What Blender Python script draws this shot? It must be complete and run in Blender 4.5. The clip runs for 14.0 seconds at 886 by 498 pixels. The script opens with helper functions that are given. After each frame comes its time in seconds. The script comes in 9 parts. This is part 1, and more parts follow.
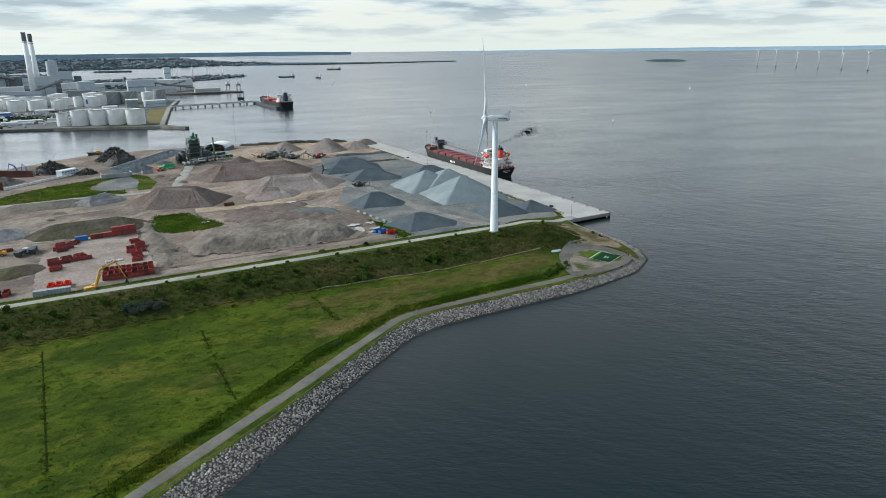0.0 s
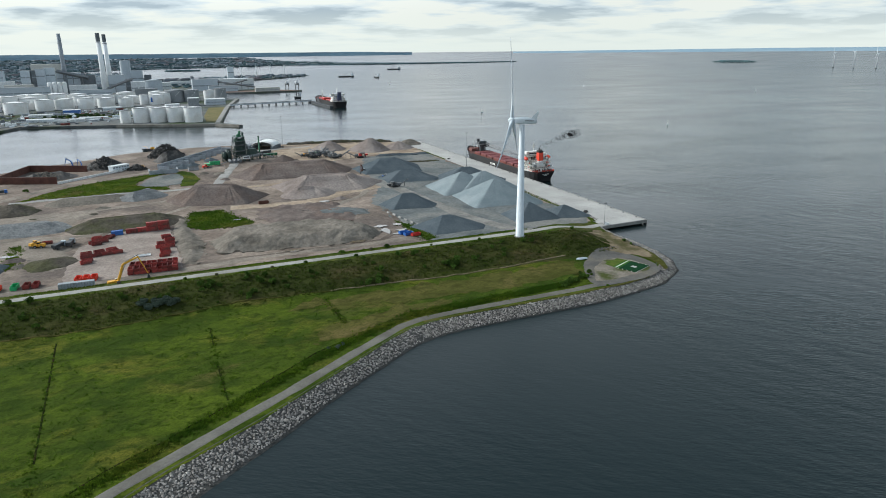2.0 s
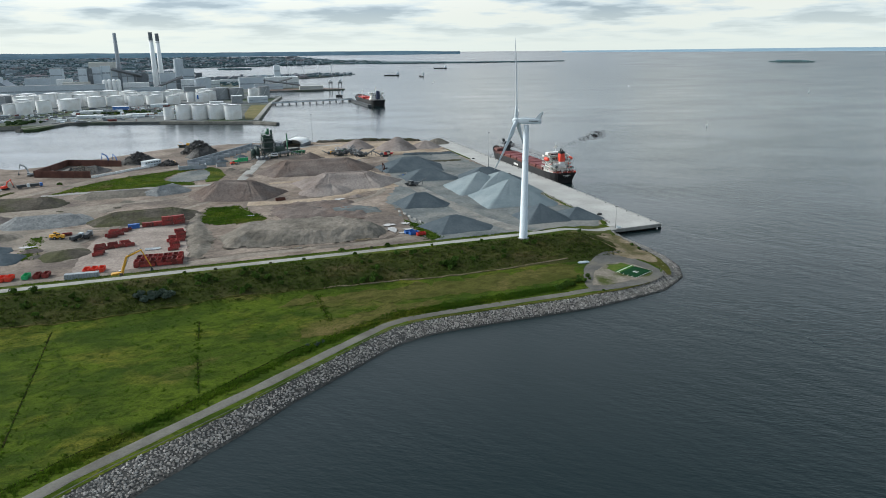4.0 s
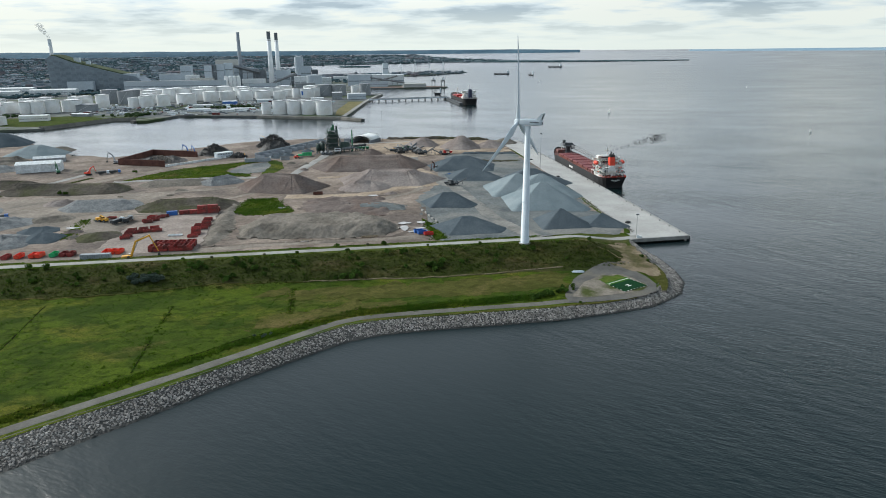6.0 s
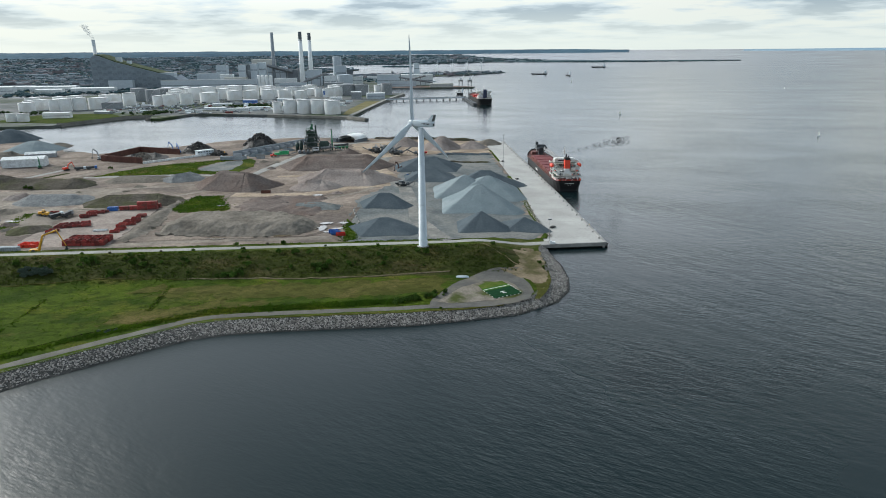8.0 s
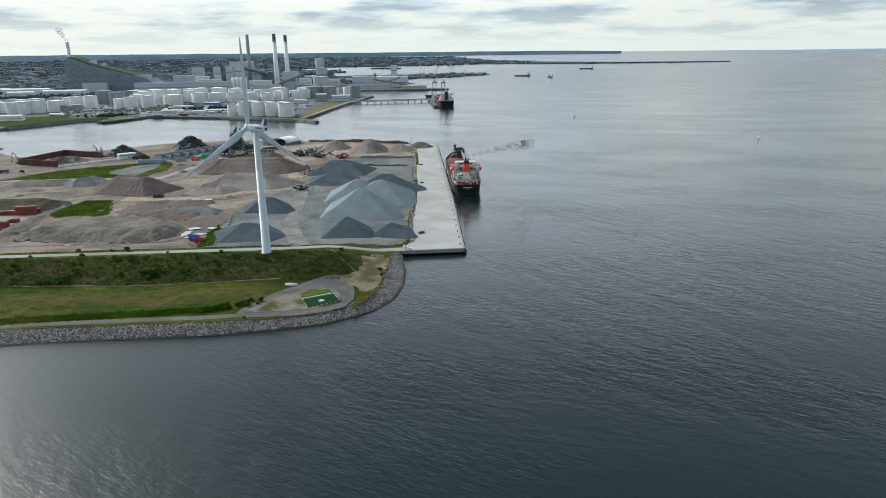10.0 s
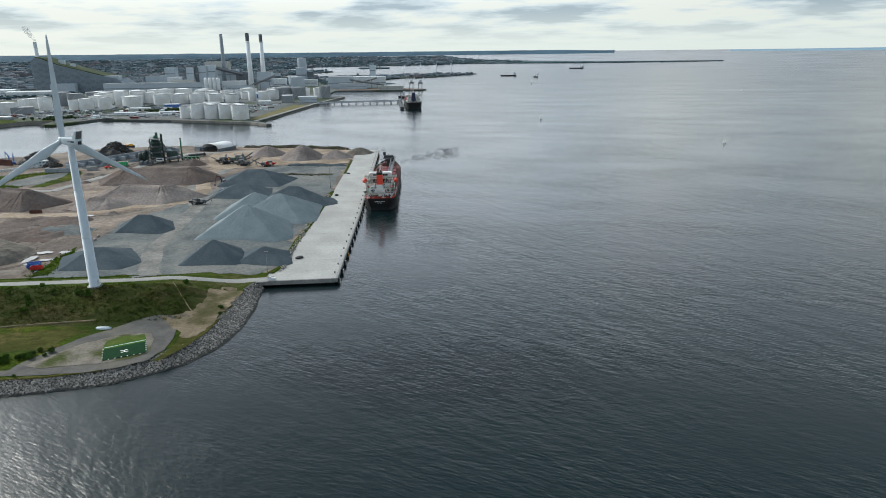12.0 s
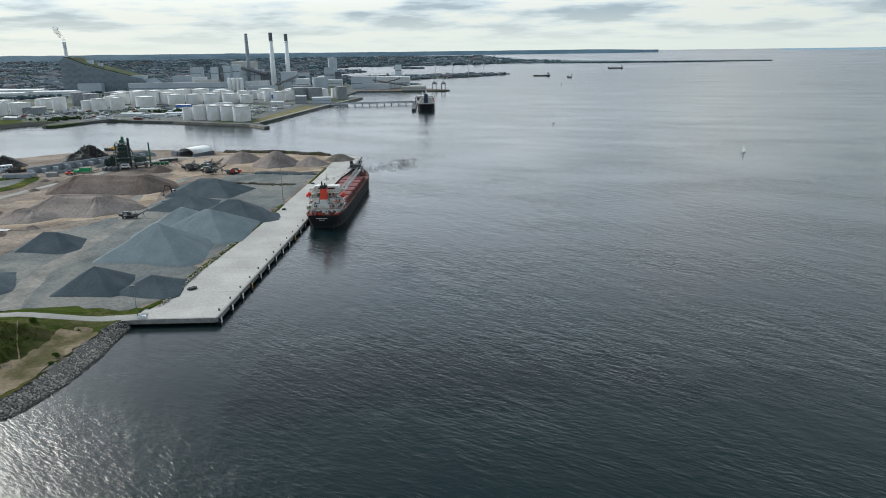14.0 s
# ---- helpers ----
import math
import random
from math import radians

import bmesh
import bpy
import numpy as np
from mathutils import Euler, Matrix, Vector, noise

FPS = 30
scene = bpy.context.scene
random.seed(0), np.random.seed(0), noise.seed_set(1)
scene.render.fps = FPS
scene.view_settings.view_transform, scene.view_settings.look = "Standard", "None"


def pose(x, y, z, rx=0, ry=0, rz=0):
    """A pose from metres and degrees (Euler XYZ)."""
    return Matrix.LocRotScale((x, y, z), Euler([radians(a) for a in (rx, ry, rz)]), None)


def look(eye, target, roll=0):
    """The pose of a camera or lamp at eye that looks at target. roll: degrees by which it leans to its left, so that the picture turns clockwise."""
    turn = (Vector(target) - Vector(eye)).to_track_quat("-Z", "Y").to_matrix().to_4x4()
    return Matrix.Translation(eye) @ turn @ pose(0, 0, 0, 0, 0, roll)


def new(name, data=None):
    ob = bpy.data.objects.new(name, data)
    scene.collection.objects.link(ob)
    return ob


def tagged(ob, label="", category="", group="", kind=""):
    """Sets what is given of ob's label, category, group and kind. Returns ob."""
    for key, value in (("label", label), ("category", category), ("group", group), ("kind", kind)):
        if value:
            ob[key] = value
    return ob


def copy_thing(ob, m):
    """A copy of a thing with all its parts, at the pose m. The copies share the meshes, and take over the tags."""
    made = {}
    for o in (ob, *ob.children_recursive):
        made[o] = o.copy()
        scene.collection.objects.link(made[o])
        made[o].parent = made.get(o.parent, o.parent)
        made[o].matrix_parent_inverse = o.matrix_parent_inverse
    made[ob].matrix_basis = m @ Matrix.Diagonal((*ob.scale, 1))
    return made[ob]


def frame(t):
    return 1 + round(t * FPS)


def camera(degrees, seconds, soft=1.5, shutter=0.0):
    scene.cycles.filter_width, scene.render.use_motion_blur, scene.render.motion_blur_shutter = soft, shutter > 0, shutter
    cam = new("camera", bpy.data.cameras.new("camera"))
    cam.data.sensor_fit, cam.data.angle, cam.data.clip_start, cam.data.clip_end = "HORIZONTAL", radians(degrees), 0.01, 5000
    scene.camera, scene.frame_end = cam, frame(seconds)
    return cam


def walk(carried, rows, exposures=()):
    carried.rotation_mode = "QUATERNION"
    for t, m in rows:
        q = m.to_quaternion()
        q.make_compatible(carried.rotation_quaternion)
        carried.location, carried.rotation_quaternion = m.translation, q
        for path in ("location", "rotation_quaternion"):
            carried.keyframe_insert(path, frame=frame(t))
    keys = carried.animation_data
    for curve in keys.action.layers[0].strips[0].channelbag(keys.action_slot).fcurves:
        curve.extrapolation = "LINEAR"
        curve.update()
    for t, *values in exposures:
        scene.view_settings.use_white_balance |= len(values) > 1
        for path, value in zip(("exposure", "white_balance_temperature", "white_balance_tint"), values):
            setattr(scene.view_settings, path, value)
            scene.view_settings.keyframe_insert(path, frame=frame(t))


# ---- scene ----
cam = camera(67.8, 14.0, soft=0.95)
METRES, EYE, TILT, LEAN, TURN = 405.0, 102.4, -0.25, 0.0, -28.8
ROWS = [
    (0.0, 0.0, 0.0, 0.0, -0.2, -16.77, 0.67),
    (0.5, 0.0096, 0.007, 0.0, 0.48, -16.77, 0.67),
    (1.0, 0.02, 0.0123, -0.0001, 1.44, -16.74, 0.64),
    (1.5, 0.0316, 0.015, -0.0002, 2.99, -16.72, 0.61),
    (2.0, 0.0438, 0.0168, -0.0003, 5.06, -16.69, 0.59),
    (2.5, 0.0558, 0.0187, -0.0006, 6.12, -16.68, 0.56),
    (3.0, 0.0676, 0.0208, -0.0005, 6.85, -16.69, 0.54),
    (3.5, 0.0812, 0.0235, -0.0005, 7.7708, -16.7007, 0.5261),
    (4.0, 0.0994, 0.0277, -0.0007, 9.3344, -16.7218, 0.507),
    (4.5, 0.1235, 0.0343, -0.001, 11.4376, -16.7454, 0.487),
    (5.0, 0.1548, 0.044, -0.0013, 13.9772, -16.7641, 0.4699),
    (5.5, 0.1945, 0.0575, -0.0016, 16.85, -16.77, 0.46),
    (6.0, 0.2384, 0.0743, -0.0018, 19.86, -16.76, 0.45),
    (6.5, 0.2814, 0.0932, -0.0018, 22.88, -16.74, 0.44),
    (7.0, 0.3238, 0.1134, -0.0021, 24.4, -16.73, 0.43),
    (7.5, 0.3662, 0.1337, -0.0023, 24.57, -16.74, 0.42),
    (8.0, 0.4086, 0.1535, -0.0027, 24.6, -16.74, 0.45),
    (8.5, 0.4521, 0.1731, -0.003, 24.6054, -16.7225, 0.4713),
    (9.0, 0.4958, 0.1941, -0.0033, 24.6747, -16.6814, 0.5006),
    (9.5, 0.5368, 0.2185, -0.0035, 24.7673, -16.6342, 0.5314),
    (10.0, 0.5719, 0.2483, -0.0037, 24.8426, -16.5979, 0.5567),
    (10.5, 0.5983, 0.2853, -0.0039, 24.86, -16.59, 0.57),
    (11.0, 0.6179, 0.3277, -0.0041, 24.85, -16.63, 0.58),
    (11.5, 0.6348, 0.3722, -0.0043, 24.87, -16.65, 0.63),
    (12.0, 0.6535, 0.4155, -0.0051, 24.86, -16.64, 0.63),
    (12.5, 0.6703, 0.4598, -0.0058, 24.85, -16.62, 0.68),
    (13.0, 0.6869, 0.5029, -0.0064, 25.65, -16.64, 0.69),
    (13.5, 0.7046, 0.5453, -0.0065, 26.79, -16.64, 0.7),
    (14.0, 0.7201, 0.5883, -0.0068, 28.73, -16.63, 0.69),
]
walk(cam, [(t, pose(0, 0, EYE, TILT, LEAN, TURN) @ pose(METRES * x, METRES * y, METRES * z, 90 + pitch, roll, yaw)) for t, x, y, z, yaw, pitch, roll in ROWS],
     exposures=[(0.0, 0.0, 6150, 5), (9.0, 0.0, 6150, 5), (14.0, -0.1, 6150, 5)])

# ---- world, sun, exposure ----
SUN_AZ, SUN_EL, CLOUD_AZ = radians(-54), radians(33), radians(-52)
world = bpy.data.worlds.new("sky_world")
scene.world = world
world.use_nodes = True
wn, wl = world.node_tree.nodes, world.node_tree.links
wn.clear()
w_out = wn.new("ShaderNodeOutputWorld")
w_mix = wn.new("ShaderNodeMixShader")
w_sky = wn.new("ShaderNodeTexSky")
w_sky.sky_type = "NISHITA"
w_sky.sun_disc = False
w_sky.sun_elevation, w_sky.sun_rotation = SUN_EL, SUN_AZ
w_clear = wn.new("ShaderNodeBackground")
w_clear.inputs["Strength"].default_value = 0.1
w_cloud = wn.new("ShaderNodeBackground")
w_cloud.inputs["Strength"].default_value = 1.0
w_co = wn.new("ShaderNodeTexCoord")
w_sep = wn.new("ShaderNodeSeparateXYZ")
w_up = wn.new("ShaderNodeMath")
w_up.operation = "MAXIMUM"
w_up.inputs[1].default_value = 0.0
w_add = wn.new("ShaderNodeMath")
w_add.inputs[1].default_value = 0.10
w_div = wn.new("ShaderNodeVectorMath")
w_div.operation = "DIVIDE"
w_comb = wn.new("ShaderNodeCombineXYZ")
w_noise = wn.new("ShaderNodeTexNoise")
w_noise.inputs["Scale"].default_value = 1.15
w_noise.inputs["Detail"].default_value = 5
w_noise.inputs["Roughness"].default_value = 0.52
w_ramp = wn.new("ShaderNodeValToRGB")
el = w_ramp.color_ramp.elements
el[0].position, el[0].color = 0.39, (0.40, 0.47, 0.53, 1)
el[1].position, el[1].color = 0.56, (0.90, 0.89, 0.82, 1)
mid = w_ramp.color_ramp.elements.new(0.48)
mid.color = (0.70, 0.76, 0.79, 1)
w_hor = wn.new("ShaderNodeMapRange")
w_hor.inputs["From Min"].default_value, w_hor.inputs["From Max"].default_value = 0.0, 0.055
w_hor.inputs["To Min"].default_value, w_hor.inputs["To Max"].default_value = 0.0, 1.0
w_pale = wn.new("ShaderNodeMixRGB")
w_pale.inputs["Color1"].default_value = (0.86, 0.89, 0.83, 1)
w_hi = wn.new("ShaderNodeMapRange")
w_hi.inputs["From Min"].default_value, w_hi.inputs["From Max"].default_value = 0.29, 0.62
w_hi.inputs["To Min"].default_value, w_hi.inputs["To Max"].default_value = 0.0, 0.85
w_low = wn.new("ShaderNodeMapRange")
w_low.inputs["From Min"].default_value, w_low.inputs["From Max"].default_value = 0.10, 0.24
w_low.inputs["To Min"].default_value, w_low.inputs["To Max"].default_value = 0.0, 0.75
w_blue = wn.new("ShaderNodeMixRGB")
w_blue.inputs["Color2"].default_value = (0.80, 0.845, 0.90, 1)
w_dark = wn.new("ShaderNodeMixRGB")
w_dark.inputs["Color2"].default_value = (0.225, 0.305, 0.375, 1)
wl.new(w_co.outputs["Generated"], w_sep.inputs[0])
wl.new(w_sep.outputs["Z"], w_up.inputs[0])
wl.new(w_up.outputs[0], w_add.inputs[0])
for k in range(3):
    wl.new(w_add.outputs[0], w_comb.inputs[k])
wl.new(w_co.outputs["Generated"], w_div.inputs[0])
wl.new(w_comb.outputs[0], w_div.inputs[1])
wl.new(w_div.outputs[0], w_noise.inputs["Vector"])
wl.new(w_noise.outputs["Fac"], w_ramp.inputs["Fac"])
wl.new(w_up.outputs[0], w_hor.inputs["Value"])
wl.new(w_hor.outputs[0], w_pale.inputs["Fac"])
wl.new(w_ramp.outputs["Color"], w_pale.inputs["Color2"])
wl.new(w_up.outputs[0], w_hi.inputs["Value"])
wl.new(w_hi.outputs[0], w_dark.inputs["Fac"])
wl.new(w_up.outputs[0], w_low.inputs["Value"])
wl.new(w_low.outputs[0], w_blue.inputs["Fac"])
wl.new(w_pale.outputs["Color"], w_blue.inputs["Color1"])
wl.new(w_blue.outputs["Color"], w_dark.inputs["Color1"])
w_dot = wn.new("ShaderNodeVectorMath")
w_dot.operation = "DOT_PRODUCT"
w_dot.inputs[1].default_value = (math.sin(SUN_AZ) * math.cos(SUN_EL), math.cos(SUN_AZ) * math.cos(SUN_EL), math.sin(SUN_EL))
w_near = wn.new("ShaderNodeMapRange")
w_near.inputs["From Min"].default_value, w_near.inputs["From Max"].default_value = 0.89, 1.0
w_pow = wn.new("ShaderNodeMath")
w_pow.operation = "POWER"
w_pow.inputs[1].default_value = 1.9
w_glow = wn.new("ShaderNodeMixRGB")
w_glow.blend_type = "ADD"
w_glow.inputs["Color2"].default_value = (3.2, 2.95, 2.6, 1)
wl.new(w_co.outputs["Generated"], w_dot.inputs[0])
wl.new(w_dot.outputs["Value"], w_near.inputs["Value"])
wl.new(w_near.outputs[0], w_pow.inputs[0])
wl.new(w_pow.outputs[0], w_glow.inputs["Fac"])
# broad unseen brightness added below and round the veiled sun, lifting the water
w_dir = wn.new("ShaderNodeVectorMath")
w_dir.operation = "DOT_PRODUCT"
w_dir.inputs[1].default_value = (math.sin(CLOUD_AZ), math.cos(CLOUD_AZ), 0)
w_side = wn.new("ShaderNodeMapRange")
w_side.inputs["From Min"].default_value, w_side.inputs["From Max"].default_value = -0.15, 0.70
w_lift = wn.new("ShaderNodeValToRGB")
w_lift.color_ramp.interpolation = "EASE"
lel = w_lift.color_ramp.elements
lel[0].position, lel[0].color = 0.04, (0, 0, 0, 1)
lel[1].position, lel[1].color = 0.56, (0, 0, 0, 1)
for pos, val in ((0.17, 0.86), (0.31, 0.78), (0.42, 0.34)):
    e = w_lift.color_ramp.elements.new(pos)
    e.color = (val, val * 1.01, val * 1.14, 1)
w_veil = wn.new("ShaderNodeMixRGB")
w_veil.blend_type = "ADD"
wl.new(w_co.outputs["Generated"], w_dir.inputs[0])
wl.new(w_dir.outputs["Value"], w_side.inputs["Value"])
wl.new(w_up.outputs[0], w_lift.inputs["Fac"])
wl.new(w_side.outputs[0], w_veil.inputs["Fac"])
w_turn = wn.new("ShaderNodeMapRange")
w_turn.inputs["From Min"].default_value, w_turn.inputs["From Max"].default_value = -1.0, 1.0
# unseen sky opposite CLOUD_AZ made brighter to light south-facing walls
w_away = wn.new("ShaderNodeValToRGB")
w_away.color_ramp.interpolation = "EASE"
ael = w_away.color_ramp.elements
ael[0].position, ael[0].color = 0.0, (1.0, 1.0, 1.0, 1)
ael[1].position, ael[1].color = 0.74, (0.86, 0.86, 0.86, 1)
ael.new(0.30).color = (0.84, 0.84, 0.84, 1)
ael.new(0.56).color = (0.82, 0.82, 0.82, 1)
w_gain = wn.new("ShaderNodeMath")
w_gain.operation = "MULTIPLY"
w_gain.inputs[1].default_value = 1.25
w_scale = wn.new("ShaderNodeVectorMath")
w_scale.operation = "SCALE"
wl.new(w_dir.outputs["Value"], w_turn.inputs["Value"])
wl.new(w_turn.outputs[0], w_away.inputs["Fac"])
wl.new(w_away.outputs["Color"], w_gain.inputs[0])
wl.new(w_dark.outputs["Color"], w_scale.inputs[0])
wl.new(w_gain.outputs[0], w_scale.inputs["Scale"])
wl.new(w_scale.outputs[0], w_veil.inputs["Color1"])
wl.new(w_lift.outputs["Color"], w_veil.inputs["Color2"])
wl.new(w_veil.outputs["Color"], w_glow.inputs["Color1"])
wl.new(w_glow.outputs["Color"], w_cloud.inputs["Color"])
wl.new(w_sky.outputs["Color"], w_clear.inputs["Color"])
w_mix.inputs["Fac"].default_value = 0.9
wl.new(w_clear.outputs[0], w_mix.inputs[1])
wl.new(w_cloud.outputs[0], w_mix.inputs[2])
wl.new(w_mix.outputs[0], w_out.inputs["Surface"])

sun = new("sun", bpy.data.lights.new("sun", "SUN"))
sun.data.energy, sun.data.angle, sun.data.color = 4.1, radians(26), (1.0, 0.94, 0.86)
sun.matrix_world = look((math.sin(SUN_AZ) * math.cos(SUN_EL) * 900, math.cos(SUN_AZ) * math.cos(SUN_EL) * 900, math.sin(SUN_EL) * 900), (0, 0, 0))


# ---- materials ----
def mat(name, c1, c2, scale=0.3, fine=6.0, rough=0.85, metal=0.0, bump=0.3, bump_scale=None, c3=None, big=0.02, dist=0.1, spread=0.0, grain=0.7, island=0.0):
    """Two-scale noise colour with fine relief; c3 comes in as large patches; spread varies whole objects."""
    m = bpy.data.materials.new(name)
    m.use_nodes = True
    n, l = m.node_tree.nodes, m.node_tree.links
    p = n["Principled BSDF"]
    p.inputs["Roughness"].default_value, p.inputs["Metallic"].default_value = rough, metal
    if rough >= 0.9:
        p.inputs["Specular IOR Level"].default_value = 0.1 if rough < 0.97 else 0.02
    co = n.new("ShaderNodeTexCoord")

    def noisy(s, d=5):
        t = n.new("ShaderNodeTexNoise")
        t.inputs["Scale"].default_value, t.inputs["Detail"].default_value = s, d
        l.new(co.outputs["Object"], t.inputs["Vector"])
        return t

    def mixed(fac, a, b, lo=0.35, hi=0.65):
        r = n.new("ShaderNodeMapRange")
        r.inputs["From Min"].default_value, r.inputs["From Max"].default_value = lo, hi
        l.new(fac, r.inputs["Value"])
        x = n.new("ShaderNodeMixRGB")
        l.new(r.outputs[0], x.inputs["Fac"])
        for k, v in (("Color1", a), ("Color2", b)):
            if isinstance(v, tuple):
                x.inputs[k].default_value = (*v, 1)
            else:
                l.new(v, x.inputs[k])
        return x.outputs["Color"]

    col = mixed(noisy(scale).outputs["Fac"], c1, c2)
    if c3:
        col = mixed(noisy(big, 6).outputs["Fac"], col, c3, 0.47, 0.62)
    f = noisy(fine, 10)
    f.inputs["Roughness"].default_value = 0.72
    dark = n.new("ShaderNodeMixRGB")
    dark.blend_type = "MULTIPLY"
    dark.inputs["Fac"].default_value = grain
    l.new(col, dark.inputs["Color1"])
    g = n.new("ShaderNodeValToRGB")
    g.color_ramp.elements[0].position, g.color_ramp.elements[0].color = 0.3, (0.45, 0.45, 0.45, 1)
    g.color_ramp.elements[1].position, g.color_ramp.elements[1].color = 0.62, (1.15, 1.15, 1.15, 1)
    l.new(f.outputs["Fac"], g.inputs["Fac"])
    l.new(g.outputs["Color"], dark.inputs["Color2"])
    col = dark.outputs["Color"]
    if spread:
        info = n.new("ShaderNodeObjectInfo")
        hv = n.new("ShaderNodeHueSaturation")
        r = n.new("ShaderNodeMapRange")
        r.inputs["To Min"].default_value, r.inputs["To Max"].default_value = 1 - spread, 1 + spread
        l.new(info.outputs["Random"], r.inputs["Value"])
        l.new(r.outputs[0], hv.inputs["Value"])
        l.new(col, hv.inputs["Color"])
        col = hv.outputs["Color"]
    if island:
        geo = n.new("ShaderNodeNewGeometry")
        hv = n.new("ShaderNodeHueSaturation")
        r = n.new("ShaderNodeMapRange")
        r.inputs["To Min"].default_value, r.inputs["To Max"].default_value = 1 - island, 1 + island
        l.new(geo.outputs["Random Per Island"], r.inputs["Value"])
        l.new(r.outputs[0], hv.inputs["Value"])
        l.new(col, hv.inputs["Color"])
        col = hv.outputs["Color"]
    l.new(col, p.inputs["Base Color"])
    if bump:
        b = n.new("ShaderNodeBump")
        b.inputs["Strength"].default_value, b.inputs["Distance"].default_value = bump, dist
        l.new(noisy(bump_scale or fine, 6).outputs["Fac"], b.inputs["Height"])
        l.new(b.outputs["Normal"], p.inputs["Normal"])
    return m


def turf_mat(name, deep, fresh, straw, bare, streak=2.6, patch=0.035, thin=False):
    """Uncut grass: lodged streaks, paler swathes and worn reddish places."""
    m = bpy.data.materials.new(name)
    m.use_nodes = True
    n, l = m.node_tree.nodes, m.node_tree.links
    p = n["Principled BSDF"]
    p.inputs["Roughness"].default_value, p.inputs["Specular IOR Level"].default_value = 0.97, 0.03
    co = n.new("ShaderNodeTexCoord")

    def field(scale, stretch, turn, detail, lo, hi, rough=0.6):
        mp, t, r = n.new("ShaderNodeMapping"), n.new("ShaderNodeTexNoise"), n.new("ShaderNodeMapRange")
        mp.inputs["Rotation"].default_value = (0, 0, radians(turn))
        mp.inputs["Scale"].default_value = (1, stretch, 1)
        t.inputs["Scale"].default_value, t.inputs["Detail"].default_value, t.inputs["Roughness"].default_value = scale, detail, rough
        t.inputs["Distortion"].default_value = 0.6
        r.inputs["From Min"].default_value, r.inputs["From Max"].default_value = lo, hi
        l.new(co.outputs["Object"], mp.inputs["Vector"])
        l.new(mp.outputs[0], t.inputs["Vector"])
        l.new(t.outputs["Fac"], r.inputs["Value"])
        return r.outputs[0]

    def blend(fac, a, b, kind="MIX"):
        x = n.new("ShaderNodeMixRGB")
        x.blend_type = kind
        l.new(fac, x.inputs["Fac"])
        for k, v in (("Color1", a), ("Color2", b)):
            if isinstance(v, tuple):
                x.inputs[k].default_value = (*v, 1)
            else:
                l.new(v, x.inputs[k])
        return x.outputs["Color"]

    col = blend(field(0.03, 1.8, 12, 7, 0.40, 0.60), deep, fresh)
    col = blend(field(patch, 1.5, -20, 6, 0.52, 0.70), col, straw)
    col = blend(field(0.022, 1.3, 40, 7, 0.57, 0.72), col, bare)
    streaks = field(0.20, streak, 8, 6, 0.30, 0.56, 0.55)
    col = blend(streaks, tuple(c * 0.72 for c in deep), col)
    fine = field(1.3, 1.3, -15, 5, 0.22, 0.58, 0.6)
    col = blend(fine, tuple(c * 0.62 for c in deep), col)
    l.new(col, p.inputs["Base Color"])
    if thin:
        leaf, mix = n.new("ShaderNodeBsdfTranslucent"), n.new("ShaderNodeMixShader")
        mix.inputs["Fac"].default_value = 0.5
        l.new(col, leaf.inputs["Color"])
        l.new(p.outputs[0], mix.inputs[1])
        l.new(leaf.outputs[0], mix.inputs[2])
        l.new(mix.outputs[0], n["Material Output"].inputs["Surface"])
        return m
    b = n.new("ShaderNodeBump")
    b.inputs["Strength"].default_value, b.inputs["Distance"].default_value = 0.5, 0.45
    l.new(streaks, b.inputs["Height"])
    b2 = n.new("ShaderNodeBump")
    b2.inputs["Strength"].default_value, b2.inputs["Distance"].default_value = 0.6, 0.25
    l.new(fine, b2.inputs["Height"])
    l.new(b.outputs["Normal"], b2.inputs["Normal"])
    l.new(b2.outputs["Normal"], p.inputs["Normal"])
    return m


